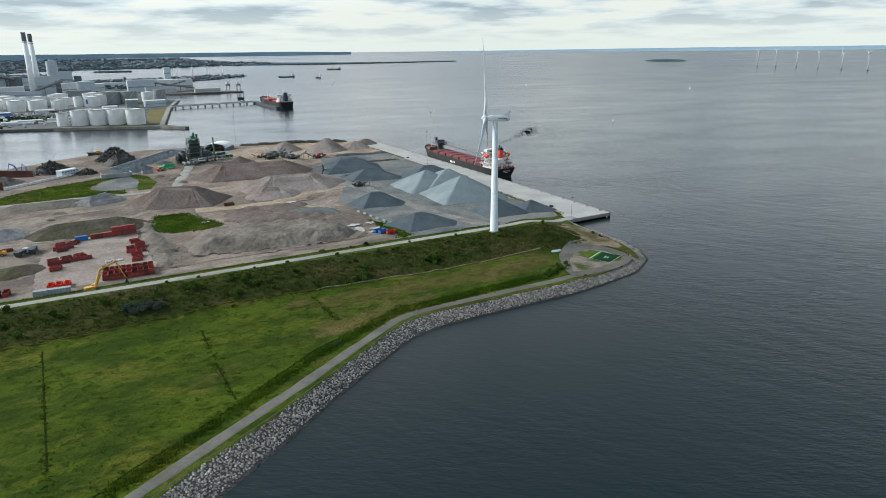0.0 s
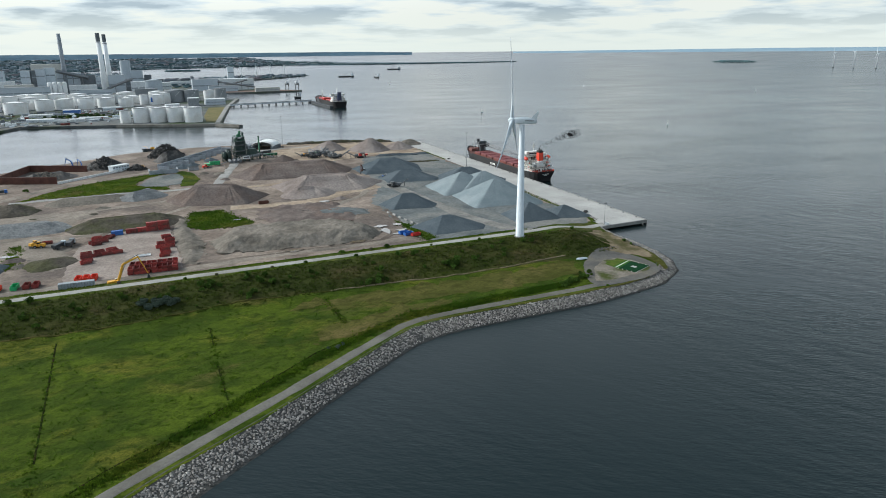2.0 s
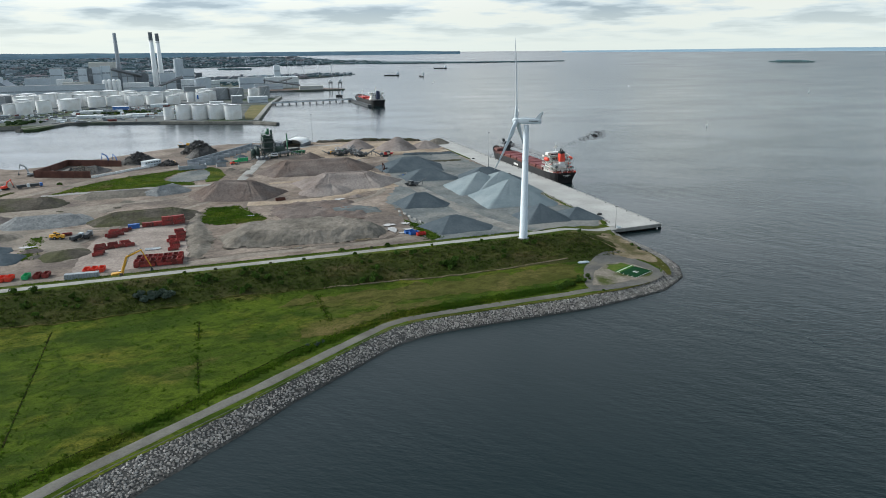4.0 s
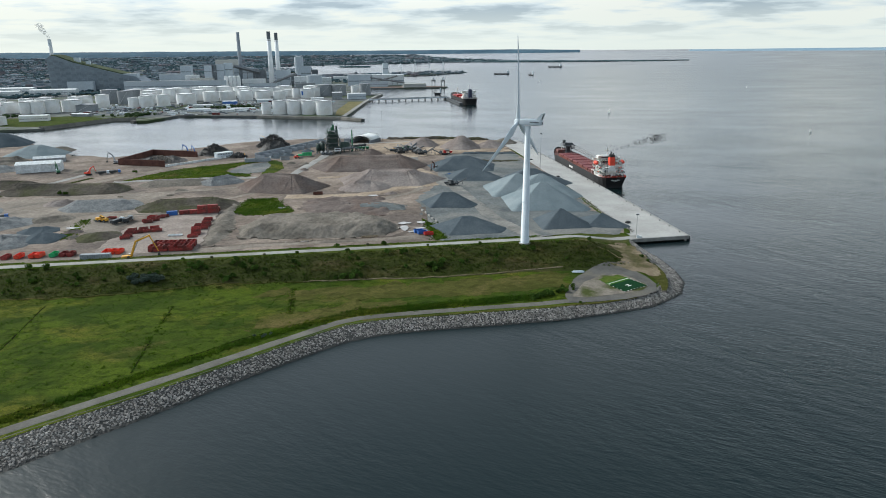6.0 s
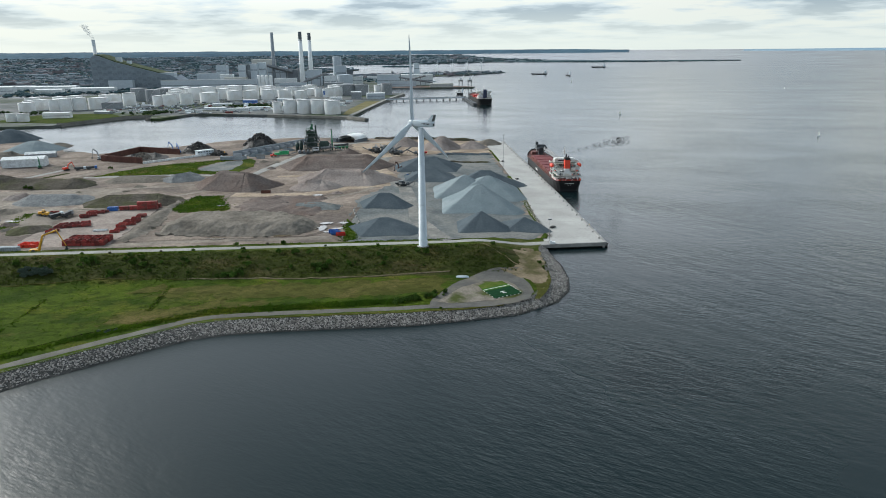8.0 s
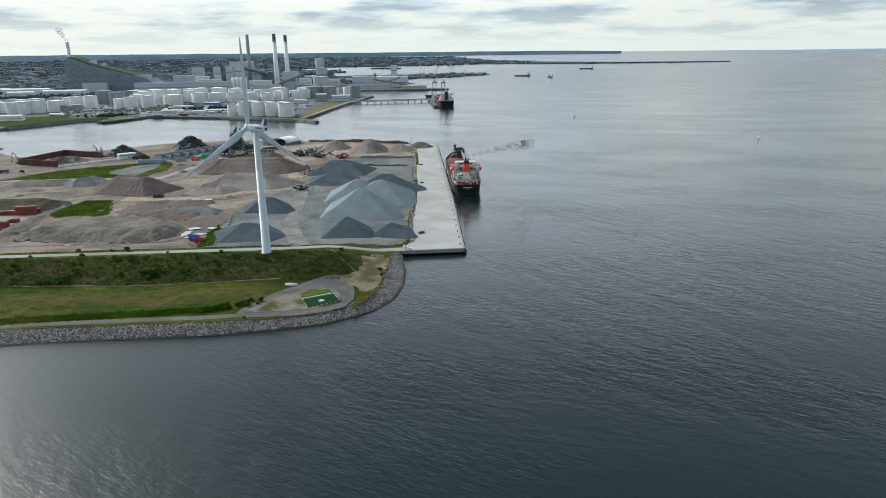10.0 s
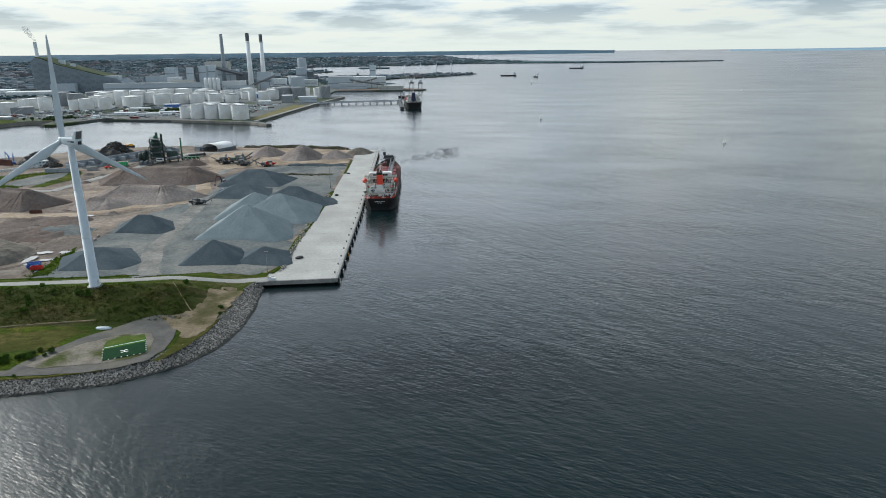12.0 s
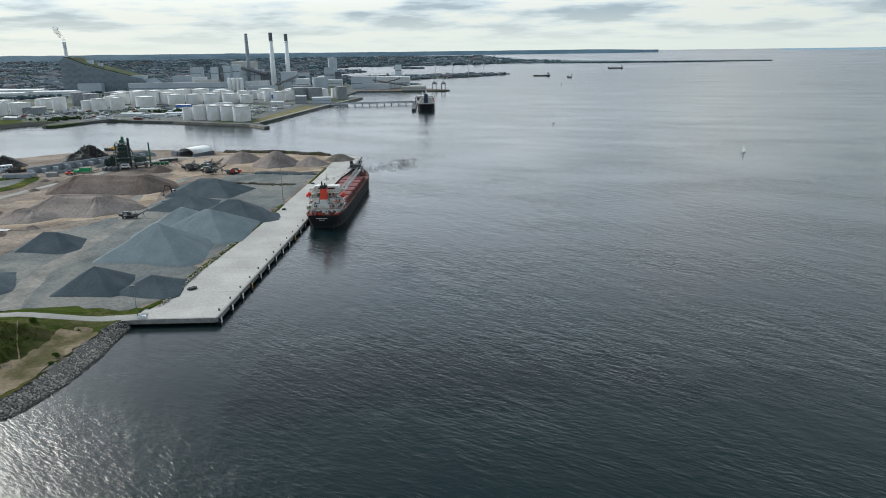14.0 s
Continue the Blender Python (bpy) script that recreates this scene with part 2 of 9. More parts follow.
def water_mat():
    m = bpy.data.materials.new("sea_water")
    m.use_nodes = True
    n, l = m.node_tree.nodes, m.node_tree.links
    p = n["Principled BSDF"]
    p.inputs["Base Color"].default_value = (0.012, 0.024, 0.028, 1)
    p.inputs["IOR"].default_value = 1.33
    co = n.new("ShaderNodeTexCoord")

    def wavy(scale, turn, squash, detail):
        mp = n.new("ShaderNodeMapping")
        mp.vector_type = "TEXTURE"
        mp.inputs["Rotation"].default_value = (0, 0, radians(turn))
        mp.inputs["Scale"].default_value = (1, 1 / squash, 1)
        t = n.new("ShaderNodeTexNoise")
        t.inputs["Scale"].default_value, t.inputs["Detail"].default_value = scale, detail
        l.new(co.outputs["Object"], mp.inputs["Vector"])
        l.new(mp.outputs[0], t.inputs["Vector"])
        return t.outputs["Fac"]

    patch = n.new("ShaderNodeMapRange")
    patch.inputs["From Min"].default_value, patch.inputs["From Max"].default_value = 0.35, 0.7
    patch.inputs["To Min"].default_value, patch.inputs["To Max"].default_value = 0.03, 0.08
    l.new(wavy(0.004, -15, 3.0, 5), patch.inputs["Value"])
    dist = n.new("ShaderNodeVectorMath")
    dist.operation = "LENGTH"
    chop, swell, ease_off = n.new("ShaderNodeMapRange"), n.new("ShaderNodeMapRange"), n.new("ShaderNodeMapRange")
    for node, near, far, lo, hi in ((chop, 220, 480, 0.28, 0.085), (swell, 500, 2200, 0.0, 0.09), (ease_off, 500, 2600, 1.0, 0.35)):
        node.inputs["From Min"].default_value, node.inputs["From Max"].default_value = near, far
        node.inputs["To Min"].default_value, node.inputs["To Max"].default_value = lo, hi
        l.new(dist.outputs["Value"], node.inputs["Value"])
    both, most = n.new("ShaderNodeMath"), n.new("ShaderNodeMath")
    l.new(co.outputs["Object"], dist.inputs[0])
    l.new(patch.outputs[0], most.inputs[0])
    l.new(swell.outputs[0], most.inputs[1])
    l.new(most.outputs[0], both.inputs[0])
    l.new(chop.outputs[0], both.inputs[1])
    l.new(both.outputs[0], p.inputs["Roughness"])
    tone = n.new("ShaderNodeMixRGB")
    tone.inputs["Color1"].default_value = (0.0036, 0.0112, 0.0134, 1)
    tone.inputs["Color2"].default_value = (0.0062, 0.0142, 0.0156, 1)
    l.new(wavy(0.012, 0, 1.0, 4), tone.inputs["Fac"])
    l.new(tone.outputs["Color"], p.inputs["Base Color"])
    calm = n.new("ShaderNodeMapRange")
    calm.inputs["From Min"].default_value, calm.inputs["From Max"].default_value = 0.36, 0.62
    calm.inputs["To Min"].default_value, calm.inputs["To Max"].default_value = 0.28, 1.15
    l.new(wavy(0.009, -20, 2.0, 5), calm.inputs["Value"])
    height = n.new("ShaderNodeMath")
    height.operation = "MULTIPLY"
    l.new(calm.outputs[0], height.inputs[0])
    l.new(ease_off.outputs[0], height.inputs[1])
    # the lee of the stone shore lies calmer
    lee, shelter, still = n.new("ShaderNodeVectorMath"), n.new("ShaderNodeMapRange"), n.new("ShaderNodeMath")
    lee.operation, still.operation = "DISTANCE", "MULTIPLY"
    lee.inputs[1].default_value = (118, 172, 0)
    shelter.inputs["From Min"].default_value, shelter.inputs["From Max"].default_value = 25, 120
    shelter.inputs["To Min"].default_value, shelter.inputs["To Max"].default_value = 0.30, 1.0
    l.new(co.outputs["Object"], lee.inputs[0])
    l.new(lee.outputs["Value"], shelter.inputs["Value"])
    l.new(height.outputs[0], still.inputs[0])
    l.new(shelter.outputs[0], still.inputs[1])
    normal = None
    for scale, turn, squash, detail, strength, dist in ((0.055, -66, 2.2, 2, 0.28, 1.3), (0.16, -36, 2.8, 2, 0.28, 0.7), (0.42, -32, 2.8, 3, 0.42, 0.34), (1.1, -25, 2.0, 2, 0.14, 0.12)):
        b = n.new("ShaderNodeBump")
        b.inputs["Distance"].default_value = dist
        s = n.new("ShaderNodeMath")
        s.operation = "MULTIPLY"
        s.inputs[1].default_value = strength
        l.new(still.outputs[0], s.inputs[0])
        l.new(s.outputs[0], b.inputs["Strength"])
        l.new(wavy(scale, turn, squash, detail), b.inputs["Height"])
        if normal:
            l.new(normal, b.inputs["Normal"])
        normal = b.outputs["Normal"]
    l.new(normal, p.inputs["Normal"])
    return m


M_WATER = water_mat()
M_PUDDLE = mat("shallow_silty_pool", (0.22, 0.205, 0.18), (0.29, 0.27, 0.24), 0.3, 1.5, 0.12, bump=0.0, grain=0.3, c3=(0.18, 0.165, 0.14), big=0.12)
M_MUD = mat("brown_puddle", (0.10, 0.075, 0.045), (0.14, 0.108, 0.068), 0.3, 1.5, 0.18, bump=0.0, grain=0.2)
M_BLADES = turf_mat("tall_grass_blades", (0.042, 0.090, 0.010), (0.092, 0.152, 0.012), (0.165, 0.178, 0.026), (0.17, 0.130, 0.055), thin=True)
M_WEEDS = turf_mat("bank_weed_blades", (0.046, 0.072, 0.013), (0.074, 0.092, 0.020), (0.112, 0.096, 0.036), (0.122, 0.095, 0.050), 1.6, 0.05, thin=True)
M_GRASS = turf_mat("meadow_grass", (0.034, 0.058, 0.008), (0.074, 0.106, 0.011), (0.138, 0.132, 0.022), (0.150, 0.102, 0.046), 1.5)
M_BANK = turf_mat("rough_bank_grass", (0.034, 0.044, 0.012), (0.054, 0.061, 0.017), (0.084, 0.070, 0.031), (0.092, 0.069, 0.041), 1.4, 0.05)
M_VERGE = turf_mat("verge_grass", (0.036, 0.062, 0.006), (0.070, 0.088, 0.014), (0.100, 0.098, 0.028), (0.130, 0.110, 0.060), 1.8, 0.06)
M_YARD = mat("yard_dirt", (0.150, 0.120, 0.101), (0.285, 0.236, 0.200), 0.045, 0.35, 0.95, bump=0.9, bump_scale=0.35, c3=(0.132, 0.110, 0.098), big=0.02, dist=0.7, grain=0.85)
M_GRAVEL = mat("grey_gravel_ground", (0.088, 0.101, 0.107), (0.160, 0.172, 0.174), 0.05, 0.5, 0.95, bump=0.5, c3=(0.188, 0.190, 0.182), big=0.03, dist=0.3)
M_TRACK = mat("dusty_track", (0.200, 0.172, 0.146), (0.280, 0.246, 0.21), 0.1, 0.5, 0.95, bump=0.4, c3=(0.15, 0.132, 0.115), big=0.05, dist=0.3)
M_COURT = mat("pale_court_dirt", (0.265, 0.222, 0.198), (0.315, 0.272, 0.245), 0.15, 0.7, 0.95, bump=0.3, c3=(0.22, 0.185, 0.165), big=0.06)
M_ROAD = mat("worn_concrete_road", (0.275, 0.272, 0.262), (0.335, 0.332, 0.32), 0.12, 0.9, 0.9, bump=0.15, c3=(0.24, 0.235, 0.224), big=0.05, grain=0.4)
M_PATH = mat("asphalt_path", (0.120, 0.115, 0.105), (0.158, 0.152, 0.138), 0.2, 1.2, 0.9, bump=0.2, c3=(0.105, 0.10, 0.090), big=0.06, grain=0.4)
M_LOOP = mat("dark_asphalt", (0.088, 0.086, 0.082), (0.120, 0.117, 0.111), 0.2, 1.2, 0.9, bump=0.2, c3=(0.14, 0.13, 0.11), big=0.08, grain=0.4)
M_DUST = mat("pale_stone_dust", (0.165, 0.162, 0.152), (0.255, 0.248, 0.232), 0.08, 0.5, 0.95, bump=0.4, c3=(0.14, 0.145, 0.145), big=0.06, dist=0.3)
M_QUAY = mat("quay_concrete", (0.34, 0.338, 0.328), (0.405, 0.402, 0.39), 0.07, 0.8, 0.85, bump=0.15, c3=(0.305, 0.30, 0.29), big=0.03, grain=0.4)
M_QUAYFACE = mat("wet_concrete", (0.20, 0.20, 0.195), (0.28, 0.28, 0.27), 0.4, 2.5, 0.8, bump=0.3)
M_BLACK = mat("black_rubber", (0.012, 0.012, 0.013), (0.02, 0.02, 0.021), 2.0, 8.0, 0.7, bump=0.2, dist=0.02)
M_SAND = mat("sandy_soil", (0.165, 0.130, 0.086), (0.235, 0.190, 0.132), 0.2, 1.0, 0.95, bump=0.5, c3=(0.085, 0.078, 0.034), big=0.09)
M_ROCK = mat("granite_boulder", (0.205, 0.192, 0.180), (0.365, 0.346, 0.326), 0.5, 2.0, 0.95, bump=0.6, dist=0.1, spread=0.4)
# near-black: wet waterline stones, and painted shade in rubble gaps and under the quay
M_WETSHADE = mat("wet_and_shade_dark_stone", (0.035, 0.034, 0.032), (0.06, 0.058, 0.055), 0.7, 3.0, 0.75, bump=0.8, dist=0.3)
M_WHITE = mat("white_coated_steel", (0.48, 0.545, 0.60), (0.54, 0.60, 0.65), 0.15, 0.6, 0.5, bump=0.0, grain=0.12)
# far turbines: haze of distance put into the white
M_FARWHITE = mat("hazed_white_steel", (0.50, 0.55, 0.59), (0.54, 0.59, 0.63), 0.15, 0.6, 0.6, bump=0.0, grain=0.12)
M_TANK = mat("white_tank_paint", (0.72, 0.74, 0.75), (0.80, 0.81, 0.815), 0.08, 0.5, 0.6, bump=0.0, grain=0.2, c3=(0.66, 0.65, 0.63), big=0.05)
M_GREYTANK = mat("grey_tank_paint", (0.22, 0.24, 0.26), (0.27, 0.29, 0.31), 0.08, 0.5, 0.6, bump=0.05)
M_GREEN = mat("green_turf", (0.003, 0.030, 0.009), (0.005, 0.042, 0.013), 0.6, 3.0, 0.95, bump=0.3, dist=0.03)
M_LIME = mat("lime_turf", (0.030, 0.105, 0.010), (0.045, 0.125, 0.014), 0.6, 3.0, 0.95, bump=0.3, dist=0.03)
M_PAINT = mat("white_marking", (0.78, 0.78, 0.76), (0.84, 0.84, 0.82), 1.0, 5.0, 0.7, bump=0.0)
M_HULL = mat("black_hull_paint", (0.006, 0.007, 0.009), (0.011, 0.012, 0.014), 0.1, 0.8, 0.72, bump=0.05)
M_DECK = mat("oxide_red_deck", (0.115, 0.026, 0.018), (0.165, 0.045, 0.033), 0.15, 0.8, 0.75, bump=0.15, c3=(0.085, 0.032, 0.026), big=0.08)
M_HATCH = mat("hatch_cover_red", (0.150, 0.030, 0.034), (0.20, 0.052, 0.056), 0.2, 0.8, 0.7, bump=0.1)
M_ORANGE = mat("orange_red_paint", (0.66, 0.050, 0.022), (0.74, 0.070, 0.032), 0.4, 2.0, 0.5, bump=0.0)
M_STEEL = mat("grey_steel", (0.16, 0.17, 0.18), (0.23, 0.24, 0.25), 0.4, 2.0, 0.55, 0.3, bump=0.1)
M_DARKSTEEL = mat("dark_steel", (0.035, 0.042, 0.048), (0.06, 0.068, 0.075), 0.4, 2.0, 0.6, 0.2, bump=0.1)
M_SHIPWHITE = mat("ship_white_paint", (0.66, 0.67, 0.665), (0.76, 0.77, 0.765), 0.3, 1.2, 0.5, bump=0.05, c3=(0.52, 0.47, 0.40), big=0.25, grain=0.4)
M_GLASS = mat("dark_window_glass", (0.02, 0.025, 0.03), (0.03, 0.035, 0.04), 0.5, 2.0, 0.12, bump=0.0)
M_DECKGREEN = mat("deck_green_coating", (0.075, 0.115, 0.090), (0.11, 0.155, 0.125), 0.3, 1.4, 0.8, bump=0.1)
M_PLANTDARK = mat("dark_green_plant_steel", (0.012, 0.030, 0.026), (0.030, 0.062, 0.052), 0.3, 1.6, 0.6, bump=0.1)
M_PLANTGREEN = mat("green_machine_paint", (0.012, 0.105, 0.048), (0.02, 0.14, 0.065), 0.4, 2.0, 0.5, bump=0.05)
M_TEAL = mat("weathered_green_grey_cladding", (0.030, 0.060, 0.052), (0.055, 0.088, 0.078), 0.3, 1.6, 0.6, 0.1, bump=0.1)
M_MINT = mat("bright_green_paint", (0.03, 0.38, 0.14), (0.05, 0.44, 0.18), 0.4, 2.0, 0.5, bump=0.05)
M_RED = mat("red_machine_paint", (0.42, 0.02, 0.018), (0.50, 0.035, 0.03), 0.5, 2.5, 0.5, bump=0.05, spread=0.15)
M_SKIP = mat("worn_red_skip", (0.20, 0.022, 0.020), (0.30, 0.048, 0.042), 0.6, 2.0, 0.7, bump=0.1, c3=(0.12, 0.042, 0.034), big=0.3, spread=0.45)
M_BLUE = mat("blue_paint", (0.02, 0.10, 0.36), (0.03, 0.14, 0.44), 0.5, 2.5, 0.5, bump=0.05)
M_YELLOW = mat("yellow_machine_paint", (0.60, 0.30, 0.015), (0.68, 0.36, 0.03), 0.5, 2.5, 0.5, bump=0.05)
M_RUST = mat("rusted_sheet_steel", (0.075, 0.028, 0.020), (0.12, 0.048, 0.034), 0.2, 1.5, 0.85, bump=0.2)
M_SCRAP = mat("scrap_metal", (0.030, 0.030, 0.032), (0.095, 0.092, 0.090), 0.6, 2.0, 0.7, 0.3, bump=1.0, dist=0.5, island=0.5)
M_BROWNHEAP = mat("brown_gravel", (0.124, 0.102, 0.095), (0.176, 0.149, 0.138), 0.09, 0.7, 0.98, bump=0.6, bump_scale=0.7, c3=(0.150, 0.116, 0.102), big=0.04, dist=0.5)
M_PINKHEAP = mat("pinkish_sand", (0.180, 0.152, 0.141), (0.248, 0.213, 0.199), 0.07, 0.7, 0.98, bump=0.6, bump_scale=0.5, c3=(0.275, 0.242, 0.227), big=0.04, dist=0.6)
M_GREYHEAP = mat("grey_soil", (0.136, 0.122, 0.106), (0.190, 0.174, 0.153), 0.08, 0.45, 0.98, bump=0.9, bump_scale=0.4, c3=(0.212, 0.190, 0.166), big=0.04, dist=0.9)
M_BLUEHEAP = mat("blue_grey_chippings", (0.172, 0.212, 0.232), (0.205, 0.244, 0.264), 0.12, 1.2, 0.98, bump=0.3, c3=(0.225, 0.262, 0.280), big=0.05, dist=0.3, grain=0.35)
M_DARKHEAP = mat("dark_slate_chippings", (0.072, 0.090, 0.106), (0.098, 0.118, 0.134), 0.12, 1.2, 0.98, bump=0.4, dist=0.3, grain=0.4)
M_DUNHEAP = mat("dark_topsoil", (0.072, 0.064, 0.054), (0.108, 0.098, 0.084), 0.12, 0.6, 0.98, bump=0.9, bump_scale=0.5, c3=(0.070, 0.072, 0.040), big=0.05, dist=0.7)
M_PALEHEAP = mat("pale_crushed_stone", (0.175, 0.182, 0.188), (0.24, 0.248, 0.252), 0.2, 0.8, 0.98, bump=0.8, dist=0.6)
M_LEAF = mat("shrub_leaves", (0.036, 0.082, 0.012), (0.078, 0.130, 0.022), 0.6, 3.0, 0.9, bump=0.0, spread=0.35)
M_PALELEAF = mat("fresh_shrub_leaves", (0.050, 0.098, 0.010), (0.090, 0.142, 0.022), 0.6, 3.0, 0.9, bump=0.0, spread=0.3)
M_GREYLEAF = mat("silvery_shrub_leaves", (0.060, 0.088, 0.066), (0.10, 0.130, 0.105), 0.6, 3.0, 0.9, bump=0.0)
M_BARK = mat("bark", (0.06, 0.045, 0.03), (0.09, 0.07, 0.05), 2.0, 8.0, 0.95, bump=0.4)
M_LAND = mat("harbour_ground", (0.095, 0.105, 0.108), (0.165, 0.172, 0.172), 0.012, 0.08, 0.95, bump=0.2, c3=(0.050, 0.072, 0.034), big=0.008, dist=0.5)
M_DIKE = mat("stone_dike", (0.15, 0.145, 0.13), (0.22, 0.21, 0.19), 0.1, 0.8, 0.95, bump=0.6, dist=0.4)
# distance haze is mixed into the colours of city, woods, hills and coast
M_CITY = mat("hazed_city_ground", (0.064, 0.098, 0.116), (0.104, 0.138, 0.155), 0.008, 0.03, 0.95, bump=0.0, c3=(0.050, 0.086, 0.092), big=0.003)
M_ROOFS = mat("hazed_walls_and_roofs", (0.13, 0.170, 0.205), (0.27, 0.315, 0.35), 0.012, 0.05, 0.9, bump=0.0, c3=(0.165, 0.150, 0.165), big=0.006, island=0.42)
M_WOODS = mat("hazed_woods", (0.046, 0.086, 0.100), (0.072, 0.116, 0.128), 0.006, 0.06, 0.95, bump=0.2, bump_scale=0.05, dist=6.0, island=0.2)
M_HILLS = mat("hazed_blue_hills", (0.036, 0.082, 0.125), (0.064, 0.122, 0.170), 0.004, 0.03, 0.95, bump=0.0, grain=0.6)
M_COAST = mat("hazed_coast", (0.21, 0.315, 0.40), (0.25, 0.345, 0.42), 0.004, 0.02, 0.95, bump=0.0, grain=0.2)
M_CONC = mat("grey_concrete", (0.40, 0.455, 0.51), (0.47, 0.52, 0.57), 0.03, 0.3, 0.85, bump=0.1, grain=0.3)
M_BLOCK = mat("blue_grey_blocks", (0.25, 0.285, 0.32), (0.32, 0.35, 0.385), 0.2, 1.2, 0.85, bump=0.1)
M_CHARC = mat("charcoal_cladding", (0.095, 0.112, 0.130), (0.135, 0.152, 0.170), 0.05, 0.5, 0.6, bump=0.05)
M_FACADE = mat("aluminium_brick_facade", (0.165, 0.205, 0.245), (0.195, 0.235, 0.272), 0.06, 0.3, 0.55, 0.2, bump=0.1, grain=0.4)
M_FACADE_DIM = mat("recessed_facade_windows", (0.135, 0.170, 0.205), (0.16, 0.195, 0.23), 0.06, 0.3, 0.5, 0.2, bump=0.1, grain=0.4)
M_BEIGE = mat("beige_cladding", (0.44, 0.44, 0.42), (0.50, 0.50, 0.475), 0.05, 0.5, 0.8, bump=0.05)
M_PALE = mat("pale_sheet_cladding", (0.58, 0.615, 0.64), (0.66, 0.685, 0.705), 0.05, 0.5, 0.7, bump=0.05)
# far window glass, paled and blued by painted haze
M_FARGLASS = mat("hazed_window_strip", (0.20, 0.235, 0.265), (0.24, 0.27, 0.30), 0.1, 0.6, 0.35, bump=0.0)
M_CHIM = mat("pale_chimney_concrete", (0.72, 0.755, 0.785), (0.80, 0.825, 0.845), 0.05, 0.4, 0.85, bump=0.05, grain=0.2)
M_GREYCHIM = mat("grey_chimney_concrete", (0.24, 0.28, 0.32), (0.30, 0.33, 0.37), 0.05, 0.4, 0.85, bump=0.05)
M_SKIGREEN = mat("green_ski_slope", (0.040, 0.062, 0.028), (0.072, 0.092, 0.045), 0.05, 0.5, 0.95, bump=0.2)


# ---- building blocks ----
class Shape:
    """Collects vertices and faces of one mesh."""

    def __init__(self):
        self.v, self.f = [], []

    def add(self, vs, fs):
        k = len(self.v)
        self.v += [tuple(p) for p in vs]
        self.f += [tuple(i + k for i in q) for q in fs]
        return self

    def box(self, x, y, z, sx, sy, sz, rz=0.0, tx=1.0, ty=1.0):
        """Standing on z; tx, ty narrow the top."""
        c, s = math.cos(radians(rz)), math.sin(radians(rz))
        vs = []
        for zz, kx, ky in ((z, 1, 1), (z + sz, tx, ty)):
            for ax, ay in ((-1, -1), (1, -1), (1, 1), (-1, 1)):
                px, py = ax * sx / 2 * kx, ay * sy / 2 * ky
                vs.append((x + c * px - s * py, y + s * px + c * py, zz))
        return self.add(vs, [(3, 2, 1, 0), (4, 5, 6, 7), (0, 1, 5, 4), (1, 2, 6, 5), (2, 3, 7, 6), (3, 0, 4, 7)])

    def lathe(self, x, y, rows, n=20):
        """A turned body round the vertical; rows of (radius, z)."""
        vs = [(x + r * math.cos(2 * math.pi * i / n), y + r * math.sin(2 * math.pi * i / n), z) for r, z in rows for i in range(n)]
        fs = [(k * n + i, k * n + (i + 1) % n, (k + 1) * n + (i + 1) % n, (k + 1) * n + i) for k in range(len(rows) - 1) for i in range(n)]
        fs.append(tuple(range(n - 1, -1, -1)))
        fs.append(tuple((len(rows) - 1) * n + i for i in range(n)))
        return self.add(vs, fs)

    def tube(self, a, b, r, n=6, r2=None):
        a, b = Vector(a), Vector(b)
        q = (b - a).to_track_quat("Z", "Y")
        r2 = r if r2 is None else r2
        vs = [p + q @ Vector((rr * math.cos(2 * math.pi * i / n), rr * math.sin(2 * math.pi * i / n), 0)) for p, rr in ((a, r), (b, r2)) for i in range(n)]
        fs = [(i, (i + 1) % n, n + (i + 1) % n, n + i) for i in range(n)] + [tuple(range(n - 1, -1, -1)), tuple(range(n, 2 * n))]
        return self.add(vs, fs)

    def prism(self, poly, z0, z1):
        n = len(poly)
        vs = [(x, y, z0) for x, y in poly] + [(x, y, z1) for x, y in poly]
        fs = [(i, (i + 1) % n, n + (i + 1) % n, n + i) for i in range(n)] + [tuple(range(n - 1, -1, -1)), tuple(range(n, 2 * n))]
        return self.add(vs, fs)

    def mesh(self, name, material, smooth=False):
        me = bpy.data.meshes.new(name)
        me.from_pydata(self.v, [], self.f)
        me.materials.append(material)
        if smooth:
            me.polygons.foreach_set("use_smooth", [True] * len(me.polygons))
        return me


def part(name, shape, material, parent, label="", smooth=False):
    ob = new(name, shape.mesh(name, material, smooth))
    ob.parent = parent
    return tagged(ob, label)


def thing(name, label, category, x=0, y=0, z=0, rz=0, group=""):
    ob = new(name)
    ob.matrix_basis = pose(x, y, z, 0, 0, rz)
    return tagged(ob, label, category, group, "")


def solo(name, shape, material, label, category="", group="", kind="", smooth=False):
    return tagged(new(name, shape.mesh(name, material, smooth)), label, category, group, kind)


def ease(a, b, x):
    u = min(1.0, max(0.0, (x - a) / (b - a)))
    return u * u * (3 - 2 * u)


def far_rise(x, y):
    """The lie of sea and land towards the horizon."""
    r = math.hypot(x - 150, y - 300)
    return 75 * min(1.0, max(0.0, (r - 3000) / 1650)) ** 1.3


